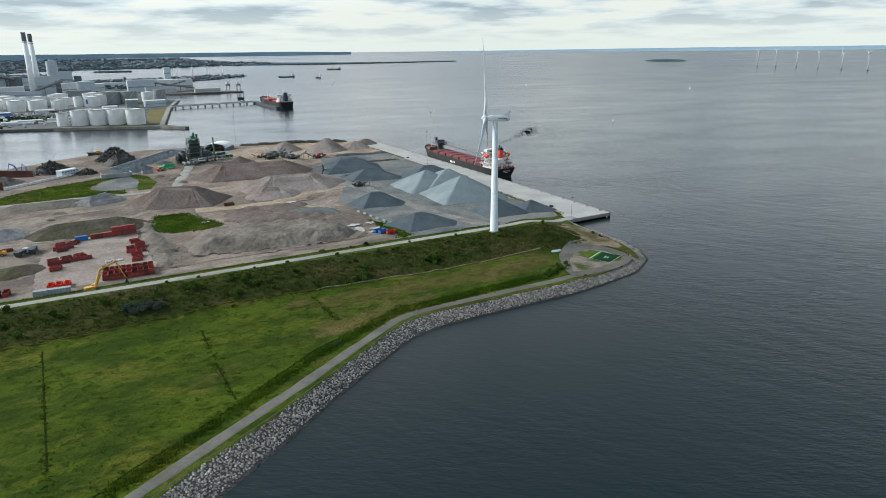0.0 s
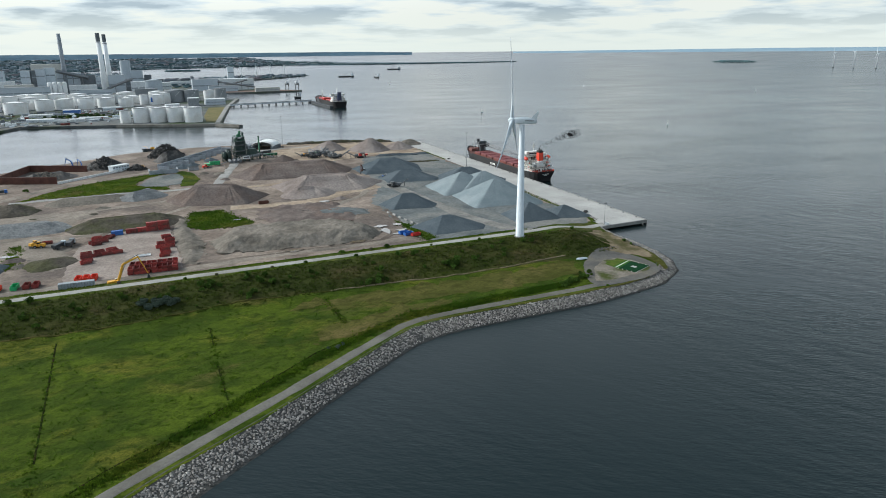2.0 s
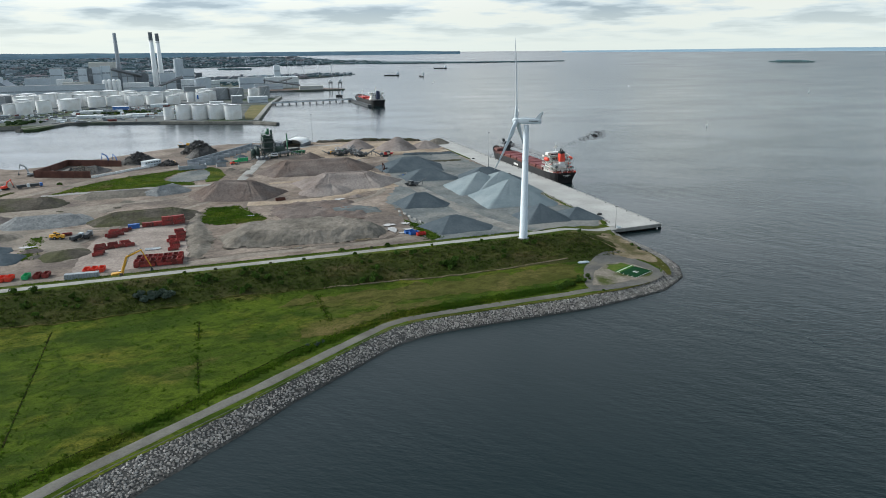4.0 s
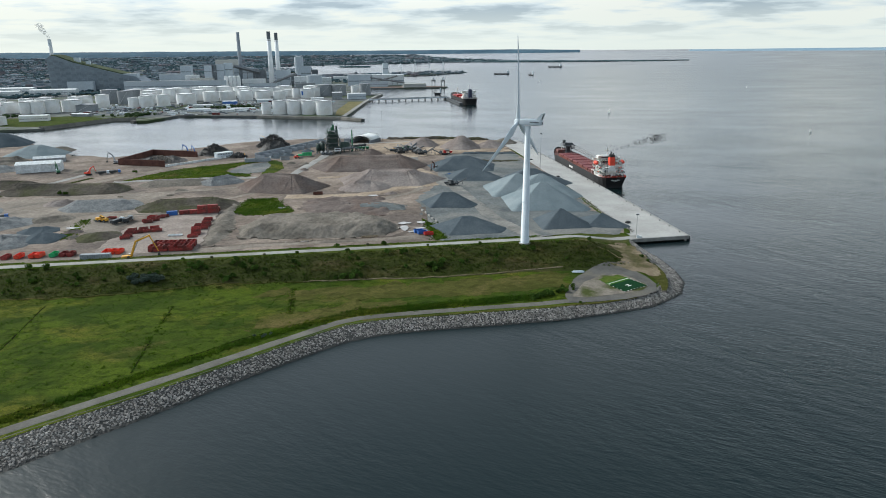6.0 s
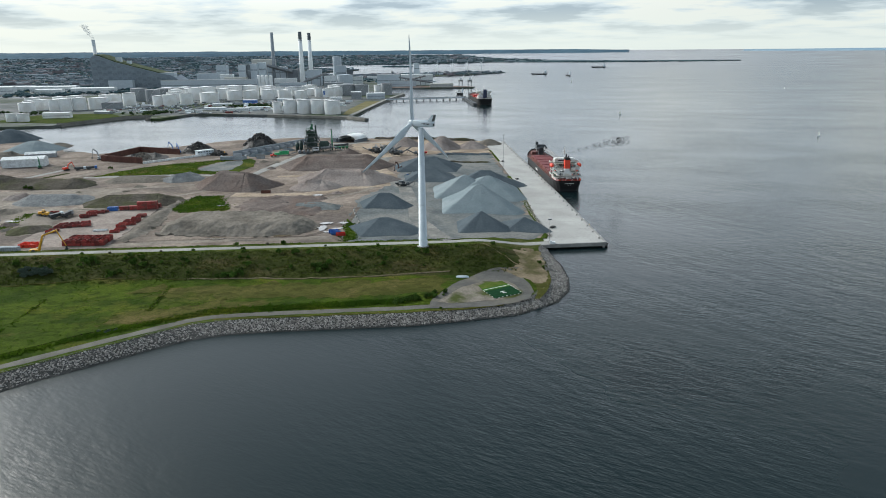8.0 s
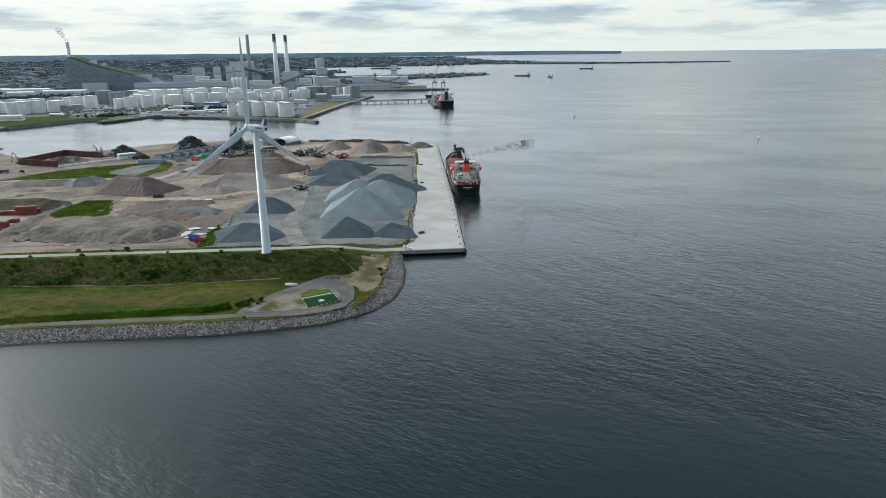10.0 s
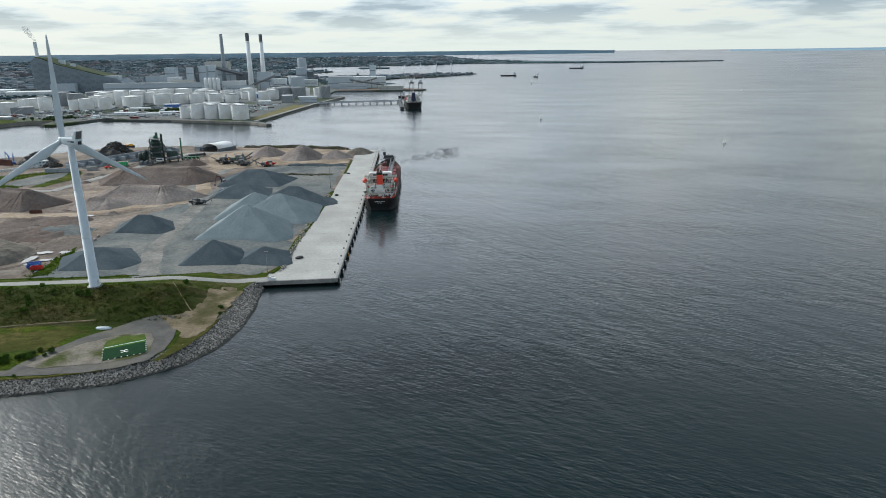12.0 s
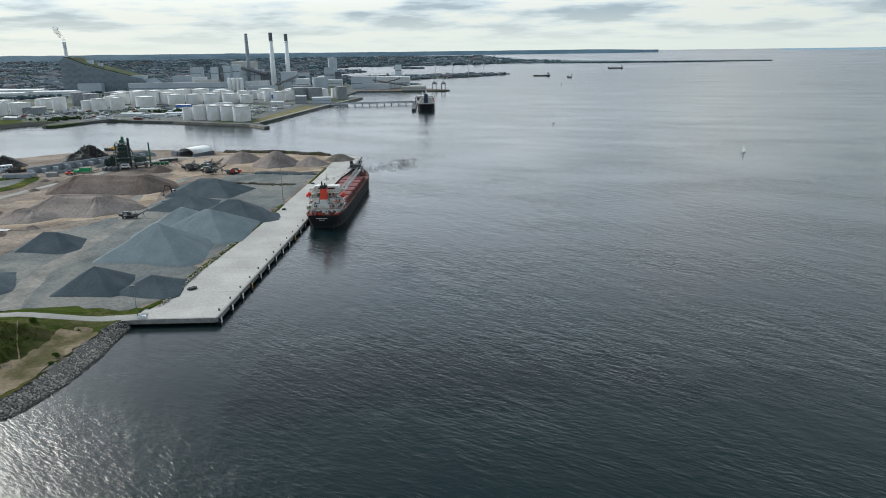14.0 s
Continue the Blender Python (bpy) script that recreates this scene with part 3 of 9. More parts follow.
def land_h(x, y):
    """Height of the peninsula."""
    yard = 4.2 - 1.0 * ease(320, 480, y) - 1.4 * ease(225, 258, x)
    meadow = 3.4 - 0.7 * ease(170, 225, x)
    bank = ease(247, 284, y)
    crest = 8.6 - 0.4 * ease(284, 288, y)
    fade = 1 - ease(212, 243, x)
    top = meadow + (crest - meadow) * fade * bank if y < 288 else yard + (8.2 - yard) * fade * (1 - ease(293.5, 310, y))
    if y < 288:
        if y > 284.5 or x > 186 and y < 258:
            return top
        amp = 0.22 + 0.5 * ease(250, 258, y) * (1 - ease(278, 284, y))
        shore = min(1.0, max(0.0, (y - 0.68 * x - 153.5) / 8 if x < 100 else (y - 221.5) / 8))
        return top + amp * shore * (noise.noise((x * 0.11, y * 0.16, 2.0)) + 0.7 * noise.noise((x * 0.32, y * 0.42, 4.0)))
    base_e = 2.6
    rough = 0.5 * ease(312, 320, y) * (1 - ease(236, 250, x))
    top += rough * (noise.noise((x * 0.065, y * 0.065, 1.0)) + 0.5 * noise.noise((x * 0.03, y * 0.03, 5.0)))
    return max(top, base_e if x > 235 else top)


def inside(px, py, poly):
    hit = np.zeros(len(px), bool)
    n = len(poly)
    for i in range(n):
        (xa, ya), (xb, yb) = poly[i], poly[(i + 1) % n]
        if ya == yb:
            continue
        cross = ((ya > py) != (yb > py)) & (px < (xb - xa) * (py - ya) / (yb - ya) + xa)
        hit ^= cross
    return hit


def split(poly, step, closed=True):
    out = []
    n = len(poly)
    for i in range(n if closed else n - 1):
        (xa, ya), (xb, yb) = poly[i], poly[(i + 1) % n]
        k = max(1, int(math.hypot(xb - xa, yb - ya) / step))
        out += [(xa + (xb - xa) * j / k, ya + (yb - ya) * j / k) for j in range(k)]
    if not closed:
        out.append(poly[-1])
    return out


def sheet(name, poly, step, height, material, lift=0.0, skirt=0.0, ragged=0.0):
    """A sheet of ground within poly, following height(x, y)."""
    from mathutils.geometry import delaunay_2d_cdt
    edge = split(poly, step)
    if ragged:
        edge = [(x + ragged * (noise.noise((x * 0.21, y * 0.21, 3.3)) + 0.7 * noise.noise((x * 0.55, y * 0.55, 8.1))), y + ragged * (noise.noise((x * 0.21, y * 0.21, 6.7)) + 0.7 * noise.noise((x * 0.55, y * 0.55, 1.9)))) for x, y in edge]
        poly = edge
    xs, ys = [p[0] for p in poly], [p[1] for p in poly]
    gx, gy = np.meshgrid(np.arange(min(xs), max(xs), step), np.arange(min(ys), max(ys), step))
    gx, gy = gx.ravel(), gy.ravel()
    rng = np.random.RandomState(7)
    gx, gy = gx + rng.uniform(-0.2, 0.2, len(gx)) * step, gy + rng.uniform(-0.2, 0.2, len(gy)) * step
    ok = inside(gx, gy, poly)
    pts = [Vector(p) for p in edge] + [Vector((a, b)) for a, b in zip(gx[ok], gy[ok])]
    n = len(edge)
    vs, _, fs, _, _, _ = delaunay_2d_cdt(pts, [(i, (i + 1) % n) for i in range(n)], [], 1, 1e-4)
    s = Shape()
    v3 = [(p[0], p[1], height(p[0], p[1]) + lift) for p in vs]
    s.add(v3, [tuple(f) for f in fs])
    if skirt:
        top = [(p[0], p[1], height(p[0], p[1]) + lift) for p in edge]
        s.add(top + [(a, b, c - skirt) for a, b, c in top], [(i, (i + 1) % n, n + (i + 1) % n, n + i) for i in range(n)])
    ob = solo(name, s, material, "", kind="structure", smooth=True)
    return ob


def edge_gap(x, y, poly):
    """Distance to the outline of poly."""
    best = 1e9
    n = len(poly)
    for i in range(n):
        (xa, ya), (xb, yb) = poly[i], poly[(i + 1) % n]
        dx, dy = xb - xa, yb - ya
        u = min(1.0, max(0.0, ((x - xa) * dx + (y - ya) * dy) / (dx * dx + dy * dy)))
        best = min(best, math.hypot(x - xa - u * dx, y - ya - u * dy))
    return best


def plateau(name, poly, h, flank, material, label, rough=0.5, seed=0, step=1.6):
    """A dumped, flattened mound with slumped flanks and an uneven top."""
    def height(x, y):
        g = edge_gap(x, y, poly) * (1 + 0.45 * noise.noise((x * 0.16 + seed, y * 0.16, 1.7)))
        u = min(1.0, g / flank)
        top = 1 + 0.22 * noise.noise((x * 0.05, y * 0.07, seed + 0.5))
        lump = rough * (noise.noise((x * 0.17 + seed, y * 0.2, 2.2)) + 0.7 * noise.noise((x * 0.42, y * 0.42, seed)) + 0.35 * noise.noise((x * 0.9, y * 0.9, seed)))
        return land_h(x, y) + h * top * u * (1.25 - 0.25 * u) + lump * min(1.0, u * 1.5 + 0.1) - 0.1
    ob = sheet(name, poly, step, height, material, skirt=0.8, ragged=2.2)
    tagged(ob, label, "stockpile", "stockpiles in the yard", "thing")


def ribbon(name, line, width, height, material, lift=0.05, kind="structure"):
    """A strip of paving along a line."""
    pts = split(line, 4, False)
    rails = [[] for _ in range(5)]
    for i, (x, y) in enumerate(pts):
        (xa, ya), (xb, yb) = pts[max(0, i - 1)], pts[min(len(pts) - 1, i + 1)]
        d = math.hypot(xb - xa, yb - ya)
        nx, ny = -(yb - ya) / d, (xb - xa) / d
        w = width / 2 * (1 + 0.16 * noise.noise((x * 0.15, y * 0.15, 3)) + (0.1 * noise.noise((x * 0.6, y * 0.6, 5)) if width < 20 else 0))
        for k in range(5):
            o = w * (k / 2 - 1)
            px, py = x - nx * o, y - ny * o
            rails[k].append((px, py, height(px, py) + lift - (0.25 if k in (0, 4) else 0)))
    s = Shape()
    n = len(pts)
    s.add([p for r in rails for p in r], [(k * n + i, (k + 1) * n + i, (k + 1) * n + i + 1, k * n + i + 1) for k in range(4) for i in range(n - 1)])
    return solo(name, s, material, "", kind=kind)


# ---- sea and ground ----
def sea():
    s = Shape()
    rings = [20, 60, 120, 200, 300, 450, 650, 900, 1200, 1600, 2000, 2500, 3000] + [3000 + 1650 * k / 18 for k in range(1, 19)]
    n = 96
    vs = [(150, 300, 0)] + [(150 + r * math.sin(2 * math.pi * i / n), 300 + r * math.cos(2 * math.pi * i / n), far_rise(150, 300 + r)) for r in rings for i in range(n)]
    fs = [(0, 1 + (i + 1) % n, 1 + i) for i in range(n)]
    fs += [(1 + k * n + i, 1 + k * n + (i + 1) % n, 1 + (k + 1) * n + (i + 1) % n, 1 + (k + 1) * n + i) for k in range(len(rings) - 1) for i in range(n)]
    s.add(vs, fs)
    solo("water", s, M_WATER, "dark grey-blue rippled sea reaching the horizon", "sea", kind="structure", smooth=True)


sea()

SHORE = [(-180, -7.5), (-15, 118.6), (17, 143), (40, 159.5), (59, 174.5), (80, 189), (92, 197.4), (101, 202), (111, 204.4), (121, 205.3), (144, 205.7), (180, 206), (202, 209), (222, 213), (240, 224.3), (248.3, 237.4), (252, 251.5), (253.4, 270), (252, 297)]
ROCK_IN = [(-187, 0.8), (-21, 126.7), (11, 151), (36, 166), (56, 180), (77, 194.5), (88, 202.4), (97.5, 208), (108, 210.6), (118, 211.1), (144, 211.2), (178, 211.5), (200, 214.5), (219, 219.5), (233, 230), (240, 241), (243, 254), (245, 270), (245.5, 289), (249.5, 299)]

TOE = [(-180, 258), (-34, 257), (-10, 255), (11, 256.4), (43, 260), (80, 258), (116, 255.4), (144, 253.4), (242.8, 253)]
meadow = [p for p in ROCK_IN if p[1] < 253] + TOE[::-1]
sheet("ground_meadow", meadow, 2.2, land_h, M_GRASS)
sheet("ground_bank", TOE + [(243, 254), (245, 270), (245.2, 284), (-180, 284)], 1.8, land_h, M_BANK)
sheet("ground_crest", [(-180, 284), (245.2, 284), (245.5, 289), (246.5, 294), (-180, 294)], 2.5, land_h, M_VERGE)
sheet("ground_verge", [(-180, 294), (246.5, 294), (249.5, 299), (252, 304), (252, 310), (-180, 310)], 3, land_h, M_VERGE)
YARD = [(-330, 310), (252, 310), (258, 316), (258.5, 355), (263, 415), (270.6, 665), (272, 697), (226, 712), (155, 730), (120, 742), (60, 752), (0, 742), (-28, 722), (-55, 700), (-90, 674), (-121, 655),
        (-147, 672), (-160, 670), (-184, 714), (-207, 727), (-269, 828), (-330, 868)]
sheet("ground_yard", YARD, 4.5, land_h, M_YARD, skirt=5)

ribbon("road", [(-180, 290.6), (200, 290.6), (222, 293), (240, 297.5), (256, 302.5)], 6.6, land_h, M_ROAD, 0.10)
ribbon("footpath", [(-180, 10), (0, 149.5), (24, 165), (50, 181.5), (72, 196.5), (95, 211.5), (104, 214.5), (119, 215.6), (144, 216), (174, 216.2), (187, 217.5)], 5.8, land_h, M_PATH, 0.09)

# dry reddish grass along the foot of the bank
M_DRY = turf_mat("dry_reddish_grass", (0.060, 0.066, 0.016), (0.100, 0.094, 0.028), (0.150, 0.116, 0.050), (0.086, 0.092, 0.020), 1.5)
sheet("dry_grass", [(62, 246), (84, 240), (110, 234), (150, 230), (184, 231), (192, 240), (198, 249), (170, 250), (110, 249), (70, 250)], 2.2, land_h, M_DRY, 0.10, ragged=5)
sheet("dry_grass", [(120, 224), (150, 222), (178, 226), (188, 234), (176, 232), (150, 229), (128, 230)], 2.2, land_h, M_GRASS, 0.14, ragged=2)
sheet("dry_grass", [(60, 208), (85, 212), (110, 222), (130, 226), (100, 230), (70, 222)], 2.2, land_h, M_DRY, 0.10, ragged=4)
# turning loop at the tip
ring_out = [(186.4, 214.8), (187.2, 222.9), (192, 232.5), (197.5, 241.8), (205.9, 250.5), (212, 255.6), (217, 258), (224, 260), (231, 260.5), (233, 257), (230, 252), (229.8, 247), (231.2, 240), (231.2, 231), (228, 223.6), (221, 219), (211.2, 216.4), (195.3, 214.8)]
sheet("turning_loop", ring_out, 1.5, land_h, M_LOOP, 0.16, ragged=0.5)
ring_in = [(189.4, 221), (194.1, 228.8), (200.8, 237.4), (206, 241.8), (211, 244.6), (217.9, 246.3), (222, 244.6), (224.6, 240), (226.4, 231), (225.8, 227.4), (220.5, 224.2), (212.0, 221.8), (202.7, 220.8), (195.7, 219.8)]
sheet("loop_island", ring_in, 2, land_h, mat("worn_gravel", (0.160, 0.142, 0.120), (0.225, 0.202, 0.172), 0.25, 1.2, 0.95, bump=0.3, c3=(0.055, 0.068, 0.018), big=0.10), 0.26, ragged=0.8)
sheet("tip_verge", [(231.6, 222.5), (236.5, 230.5), (241, 242), (243, 254), (239, 256), (234, 252), (232, 246), (233, 238), (232.6, 230), (229.6, 223)], 1.5, land_h, M_DRY, 0.12, ragged=0.6)
ribbon("path_verge", [(104, 211.9), (144, 212.2), (178, 212.6), (200, 214.2), (216, 218)], 1.6, land_h, M_DRY, 0.13)
ribbon("bank_foot_verge", [(-120, 257), (-34, 256.5), (-10, 255), (11, 256.4), (43, 259.5), (80, 257.5)], 0.8, land_h, M_DRY, 0.22)
ribbon("bank_foot_path", [(80, 257.5), (116, 255.2), (144, 253.6), (165, 254), (198, 257)], 0.8, land_h, M_SAND, 0.30)
sheet("sandy_spit", [(233, 288), (240, 290), (245, 286.5), (244.2, 272), (242.4, 258), (240.6, 247), (237, 240), (233, 240), (230.5, 246), (226, 252.5), (221, 257), (228, 261.5), (232.5, 271), (232, 281)], 1.5, land_h, M_SAND, 0.20, ragged=1.8)

# yard surfacing
sheet("gravel_yard", [(148, 308.5), (248, 308.5), (254, 322), (254.6, 355), (259.2, 415), (263.5, 520), (265.2, 600), (240, 612), (200, 600), (178, 520), (172, 470), (150, 420), (146, 340)], 4, land_h, M_GRAVEL, 0.12, ragged=4)
ribbon("dust_track", [(203, 294), (196, 318), (187, 350), (184, 400), (181, 450), (160, 500), (160, 560), (166, 600), (200, 622), (260, 625)], 12, land_h, M_DUST, 0.27)
ribbon("yard_road", [(57, 516), (82, 613), (105, 692), (175, 702)], 8, land_h, M_ROAD, 0.36)
ribbon("yard_lane", [(-77, 522), (-10, 523), (57, 517)], 6, land_h, M_ROAD, 0.34)
ribbon("north_lane", [(-140, 480), (-92, 520), (-50, 578), (0, 604), (44, 624)], 7, land_h, M_TRACK, 0.24)
ribbon("front_track", [(-70, 312), (20, 314), (60, 320), (140, 319)], 9, land_h, M_TRACK, 0.16)
sheet("container_court", [(-27, 313), (24, 315), (21, 402), (-10, 404), (-24, 380)], 4, land_h, M_COURT, 0.14, ragged=2)
YARD_GREEN = [[(-73, 526), (-50, 560), (-24, 580), (4, 596), (24, 604), (28, 598), (10, 580), (2, 560), (8, 544), (24, 536), (26, 526), (-12, 527)],
              [(29, 401), (36, 438), (52, 436), (68, 394), (63, 386), (39, 388)],
              [(-54, 349), (-57, 394), (-52, 394), (-49, 352)],
              [(146, 311), (153, 313), (150, 345), (145, 360)]]
sheet("grass_strip", YARD_GREEN[0], 3, land_h, M_GRASS, 0.2, ragged=2.5)
sheet("bare_gravel", [(4, 546), (20, 538), (38, 546), (42, 575), (30, 592), (12, 580)], 3, land_h, M_GRAVEL, 0.17, ragged=2)
sheet("grass_tongue", [(34, 530), (44, 534), (50, 560), (46, 590), (38, 604), (33, 596), (38, 575)], 3, land_h, M_GRASS, 0.21, ragged=1.5)
sheet("grass_patch", YARD_GREEN[1], 3, land_h, M_GRASS, 0.2, ragged=2.5)
sheet("grass_wedge", YARD_GREEN[2], 3, land_h, M_GRASS, 0.2, ragged=1.2)
sheet("grass_wedge_by_track", YARD_GREEN[3], 3, land_h, M_GRASS, 0.2, ragged=1.2)
# standing pools; those beyond y 326 have the pale silty base
for k, (x, y, a, b) in enumerate([(134, 350, 4, 2.6), (132.5, 338, 2.6, 5), (141, 336, 3, 2), (143.5, 350, 2.6, 2.2), (136, 330, 2.6, 1.6), (112, 324, 5, 2), (78, 322, 5, 1.6), (-55, 375, 4, 2), (120, 430, 4, 2), (60, 404, 2.2, 1.2)]):
    s = Shape()
    n = 30
    rim = [(x + a * math.cos(t) * (1 + 0.75 * noise.noise((math.cos(t) * 1.9, math.sin(t) * 1.5, k))), y + b * math.sin(t) * (1 + 0.75 * noise.noise((math.cos(t) * 1.9, math.sin(t) * 1.5, k + 9)))) for t in [2 * math.pi * i / n for i in range(n)]]
    s.add([(px, py, land_h(x, y) + 0.42) for px, py in rim], [tuple(range(n))])
    solo("puddle", s, M_MUD if y < 326 else M_PUDDLE, "shallow brown rain puddle on the bare yard" if y < 326 else "shallow pale silty pool on the bare yard", "puddle", group="puddles in the yard")


def far_land(x, y):
    return far_rise(x, y) + 3.0


OIL = [(-1100, 700), (-700, 880), (-420, 922), (-299, 938), (-285, 963), (-231, 1058), (-205, 1055), (-192, 1012), (-178, 1014), (-149, 1088), (-26, 1048), (104, 992), (134, 960), (137, 965), (112, 1003), (158, 1300),
       (200, 1500), (198, 1518), (150, 1530), (160, 1738), (377, 1714), (388, 1745), (330, 1800), (300, 1880), (230, 2050), (240, 2300), (310, 2480), (430, 2500), (640, 2788), (600, 2815), (340, 2740), (120, 2640),
       (-60, 2620), (-200, 2680), (-210, 2900), (-90, 3080), (10, 3330), (-60, 3420), (-350, 3500), (-700, 3500), (-3000, 3000), (-2600, 1700)]
sheet("ground_harbour", OIL, 60, far_land, M_LAND, skirt=5)
TOWN = [(-3000, 3010), (-700, 3510), (-350, 3520), (-120, 3760), (376, 3800), (738, 3860), (1436, 3655), (2004, 3462), (2010, 3480), (1436, 3720), (1000, 3960), (800, 4180), (640, 4480), (120, 4600), (-700, 4530), (-1500, 4300), (-2600, 3850), (-3200, 3500)]
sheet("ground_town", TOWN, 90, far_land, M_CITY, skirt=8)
sheet("ground_islet", [(122, 3590), (200, 3575), (272, 3560), (280, 3580), (200, 3610), (120, 3610)], 30, lambda x, y: far_land(x, y) + 2, M_WOODS, skirt=8)


def ridge(name, a0, a1, r, top, material, label):
    """Far hills along the horizon: bearings in degrees from the y axis, heights by top(bearing)."""
    s = Shape()
    n = int((a1 - a0) / 0.4)
    vs = []
    for i in range(n + 1):
        a = a0 + (a1 - a0) * i / n
        t = top(a) * (0.9 + 0.12 * noise.fractal((a * 0.5, 0.3, r * 0.01), 1.0, 2.0, 4))
        for rr, z in ((r - 260, 0), (r - 130, 0.55), (r - 20, 1.0), (r, 0.9)):
            x, y = 150 + rr * math.sin(radians(a)), 300 + rr * math.cos(radians(a))
            vs.append((x, y, far_rise(x, y) + (z * t if z else -4)))
    fs = [(i * 4 + k, (i + 1) * 4 + k, (i + 1) * 4 + k + 1, i * 4 + k + 1) for i in range(n) for k in range(3)]
    s.add(vs, fs)
    solo(name, s, material, label, "hills", kind="structure", smooth=True)


ridge("backdrop_hills", -62, 21, 4600, lambda a: 16 + 14 * (1 - ease(-45, 10, a)) - 9 * ease(15, 21, a), M_HILLS, "low wooded hills along the horizon, coloured with haze")
ridge("backdrop_coast", 30, 75, 4620, lambda a: 5 + 6 * ease(38, 55, a) - 4 * (1 - ease(30, 40, a)), M_COAST, "far coast along the horizon, coloured with haze")


# ---- rubble-mound shore ----
def boulder(rng, size):
    t = (1 + 5 ** 0.5) / 2
    base = [(-1, t, 0), (1, t, 0), (-1, -t, 0), (1, -t, 0), (0, -1, t), (0, 1, t), (0, -1, -t), (0, 1, -t), (t, 0, -1), (t, 0, 1), (-t, 0, -1), (-t, 0, 1)]
    fs = [(0, 11, 5), (0, 5, 1), (0, 1, 7), (0, 7, 10), (0, 10, 11), (1, 5, 9), (5, 11, 4), (11, 10, 2), (10, 7, 6), (7, 1, 8), (3, 9, 4), (3, 4, 2), (3, 2, 6), (3, 6, 8), (3, 8, 9), (4, 9, 5), (2, 4, 11), (6, 2, 10), (8, 6, 7), (9, 8, 1)]
    a = np.array(base) / 1.9 * rng.uniform(0.72, 1.15, (12, 1))
    return a * np.array([1.0, rng.uniform(0.7, 1.0), rng.uniform(0.55, 0.8)]) * size, fs


def shore_at(u):
    """Water's edge and rubble crest at u in 0..1 along the shore."""
    def along(line):
        d = [0]
        for p, q in zip(line, line[1:]):
            d.append(d[-1] + math.hypot(q[0] - p[0], q[1] - p[1]))
        t = u * d[-1]
        for i in range(len(line) - 1):
            if t <= d[i + 1]:
                k = (t - d[i]) / (d[i + 1] - d[i])
                return np.array(line[i]) * (1 - k) + np.array(line[i + 1]) * k
        return np.array(line[-1])
    return along(SHORE[1:]), along(ROCK_IN[1:])


def rubble():
    # core slope under the stones, near-black to paint the shade in their gaps
    s = Shape()
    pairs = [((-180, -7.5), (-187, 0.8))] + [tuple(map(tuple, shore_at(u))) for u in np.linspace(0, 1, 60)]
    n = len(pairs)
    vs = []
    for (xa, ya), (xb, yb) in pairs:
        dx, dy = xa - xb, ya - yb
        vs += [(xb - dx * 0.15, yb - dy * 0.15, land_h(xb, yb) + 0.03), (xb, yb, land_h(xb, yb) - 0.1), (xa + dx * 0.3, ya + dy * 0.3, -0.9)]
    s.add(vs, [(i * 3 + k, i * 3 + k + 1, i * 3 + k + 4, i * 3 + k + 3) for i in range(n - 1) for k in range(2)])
    core = solo("rubble_shore", s, M_WETSHADE, "sloping shore armoured with pale grey granite boulders", "shore", kind="structure")
    rng = np.random.RandomState(5)
    kinds = []
    for k in range(10):
        a, fs = boulder(rng, 1.0)
        kinds.append((a, fs, Shape().add(a.tolist(), fs).mesh("boulder", M_ROCK)))
    rest, wet, single = Shape(), Shape(), 0
    rows = []
    length = sum(math.hypot(q[0] - p[0], q[1] - p[1]) for p, q in zip(SHORE[1:], SHORE[2:]))
    steps = int(length / 0.66)
    for i in range(steps):
        u = (i + rng.uniform(-0.4, 0.4)) / steps
        u = min(1, max(0, u))
        (xa, ya), (xb, yb) = shore_at(u)
        m = max(6, int(math.hypot(xa - xb, ya - yb) * 1.62))
        for j in range(m):
            rows.append((xa, ya, xb, yb, 0.06 + 0.92 * (j + rng.uniform(-0.35, 0.35)) / (m - 1)))
    for xa, ya, xb, yb, w in rows:
        x, y = xa + (xb - xa) * w + rng.uniform(-0.3, 0.3), ya + (yb - ya) * w + rng.uniform(-0.3, 0.3)
        z = -0.25 + (land_h(xb, yb) - 0.05) * max(0.0, w) ** 0.85 + rng.uniform(-0.1, 0.14)
        a, fs, me = kinds[rng.randint(10)]
        size, turn = rng.uniform(0.34, 0.58), rng.uniform(0, 6.28)
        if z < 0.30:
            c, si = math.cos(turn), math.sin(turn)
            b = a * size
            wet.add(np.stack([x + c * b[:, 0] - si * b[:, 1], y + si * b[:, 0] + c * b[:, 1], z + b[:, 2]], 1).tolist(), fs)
        elif 24 < x < 34 and y < 190 and single < 300:
            single += 1
            ob = new("boulder", me)
            ob.parent = core
            ob.matrix_basis = pose(x, y, z, rng.uniform(-25, 25), rng.uniform(-25, 25), math.degrees(turn)) @ Matrix.Scale(size, 4)
        else:
            spun = np.array(Euler((rng.uniform(-0.7, 0.7), rng.uniform(-0.7, 0.7), turn)).to_matrix())
            rest.add((a * size @ spun.T + np.array([x, y, z])).tolist(), fs)
    ob = part("boulders", rest, M_ROCKS, core, "pale grey granite boulders packed along the water")
    ob["kind"] = "stuff"
    ob = part("wet_boulders", wet, M_WETSHADE, core, "dark wet boulders at the waterline")
    ob["kind"] = "stuff"


M_ROCKS = mat("granite_boulders", (0.205, 0.192, 0.180), (0.365, 0.346, 0.326), 0.5, 2.0, 0.95, bump=0.6, dist=0.1, island=0.38)
rubble()


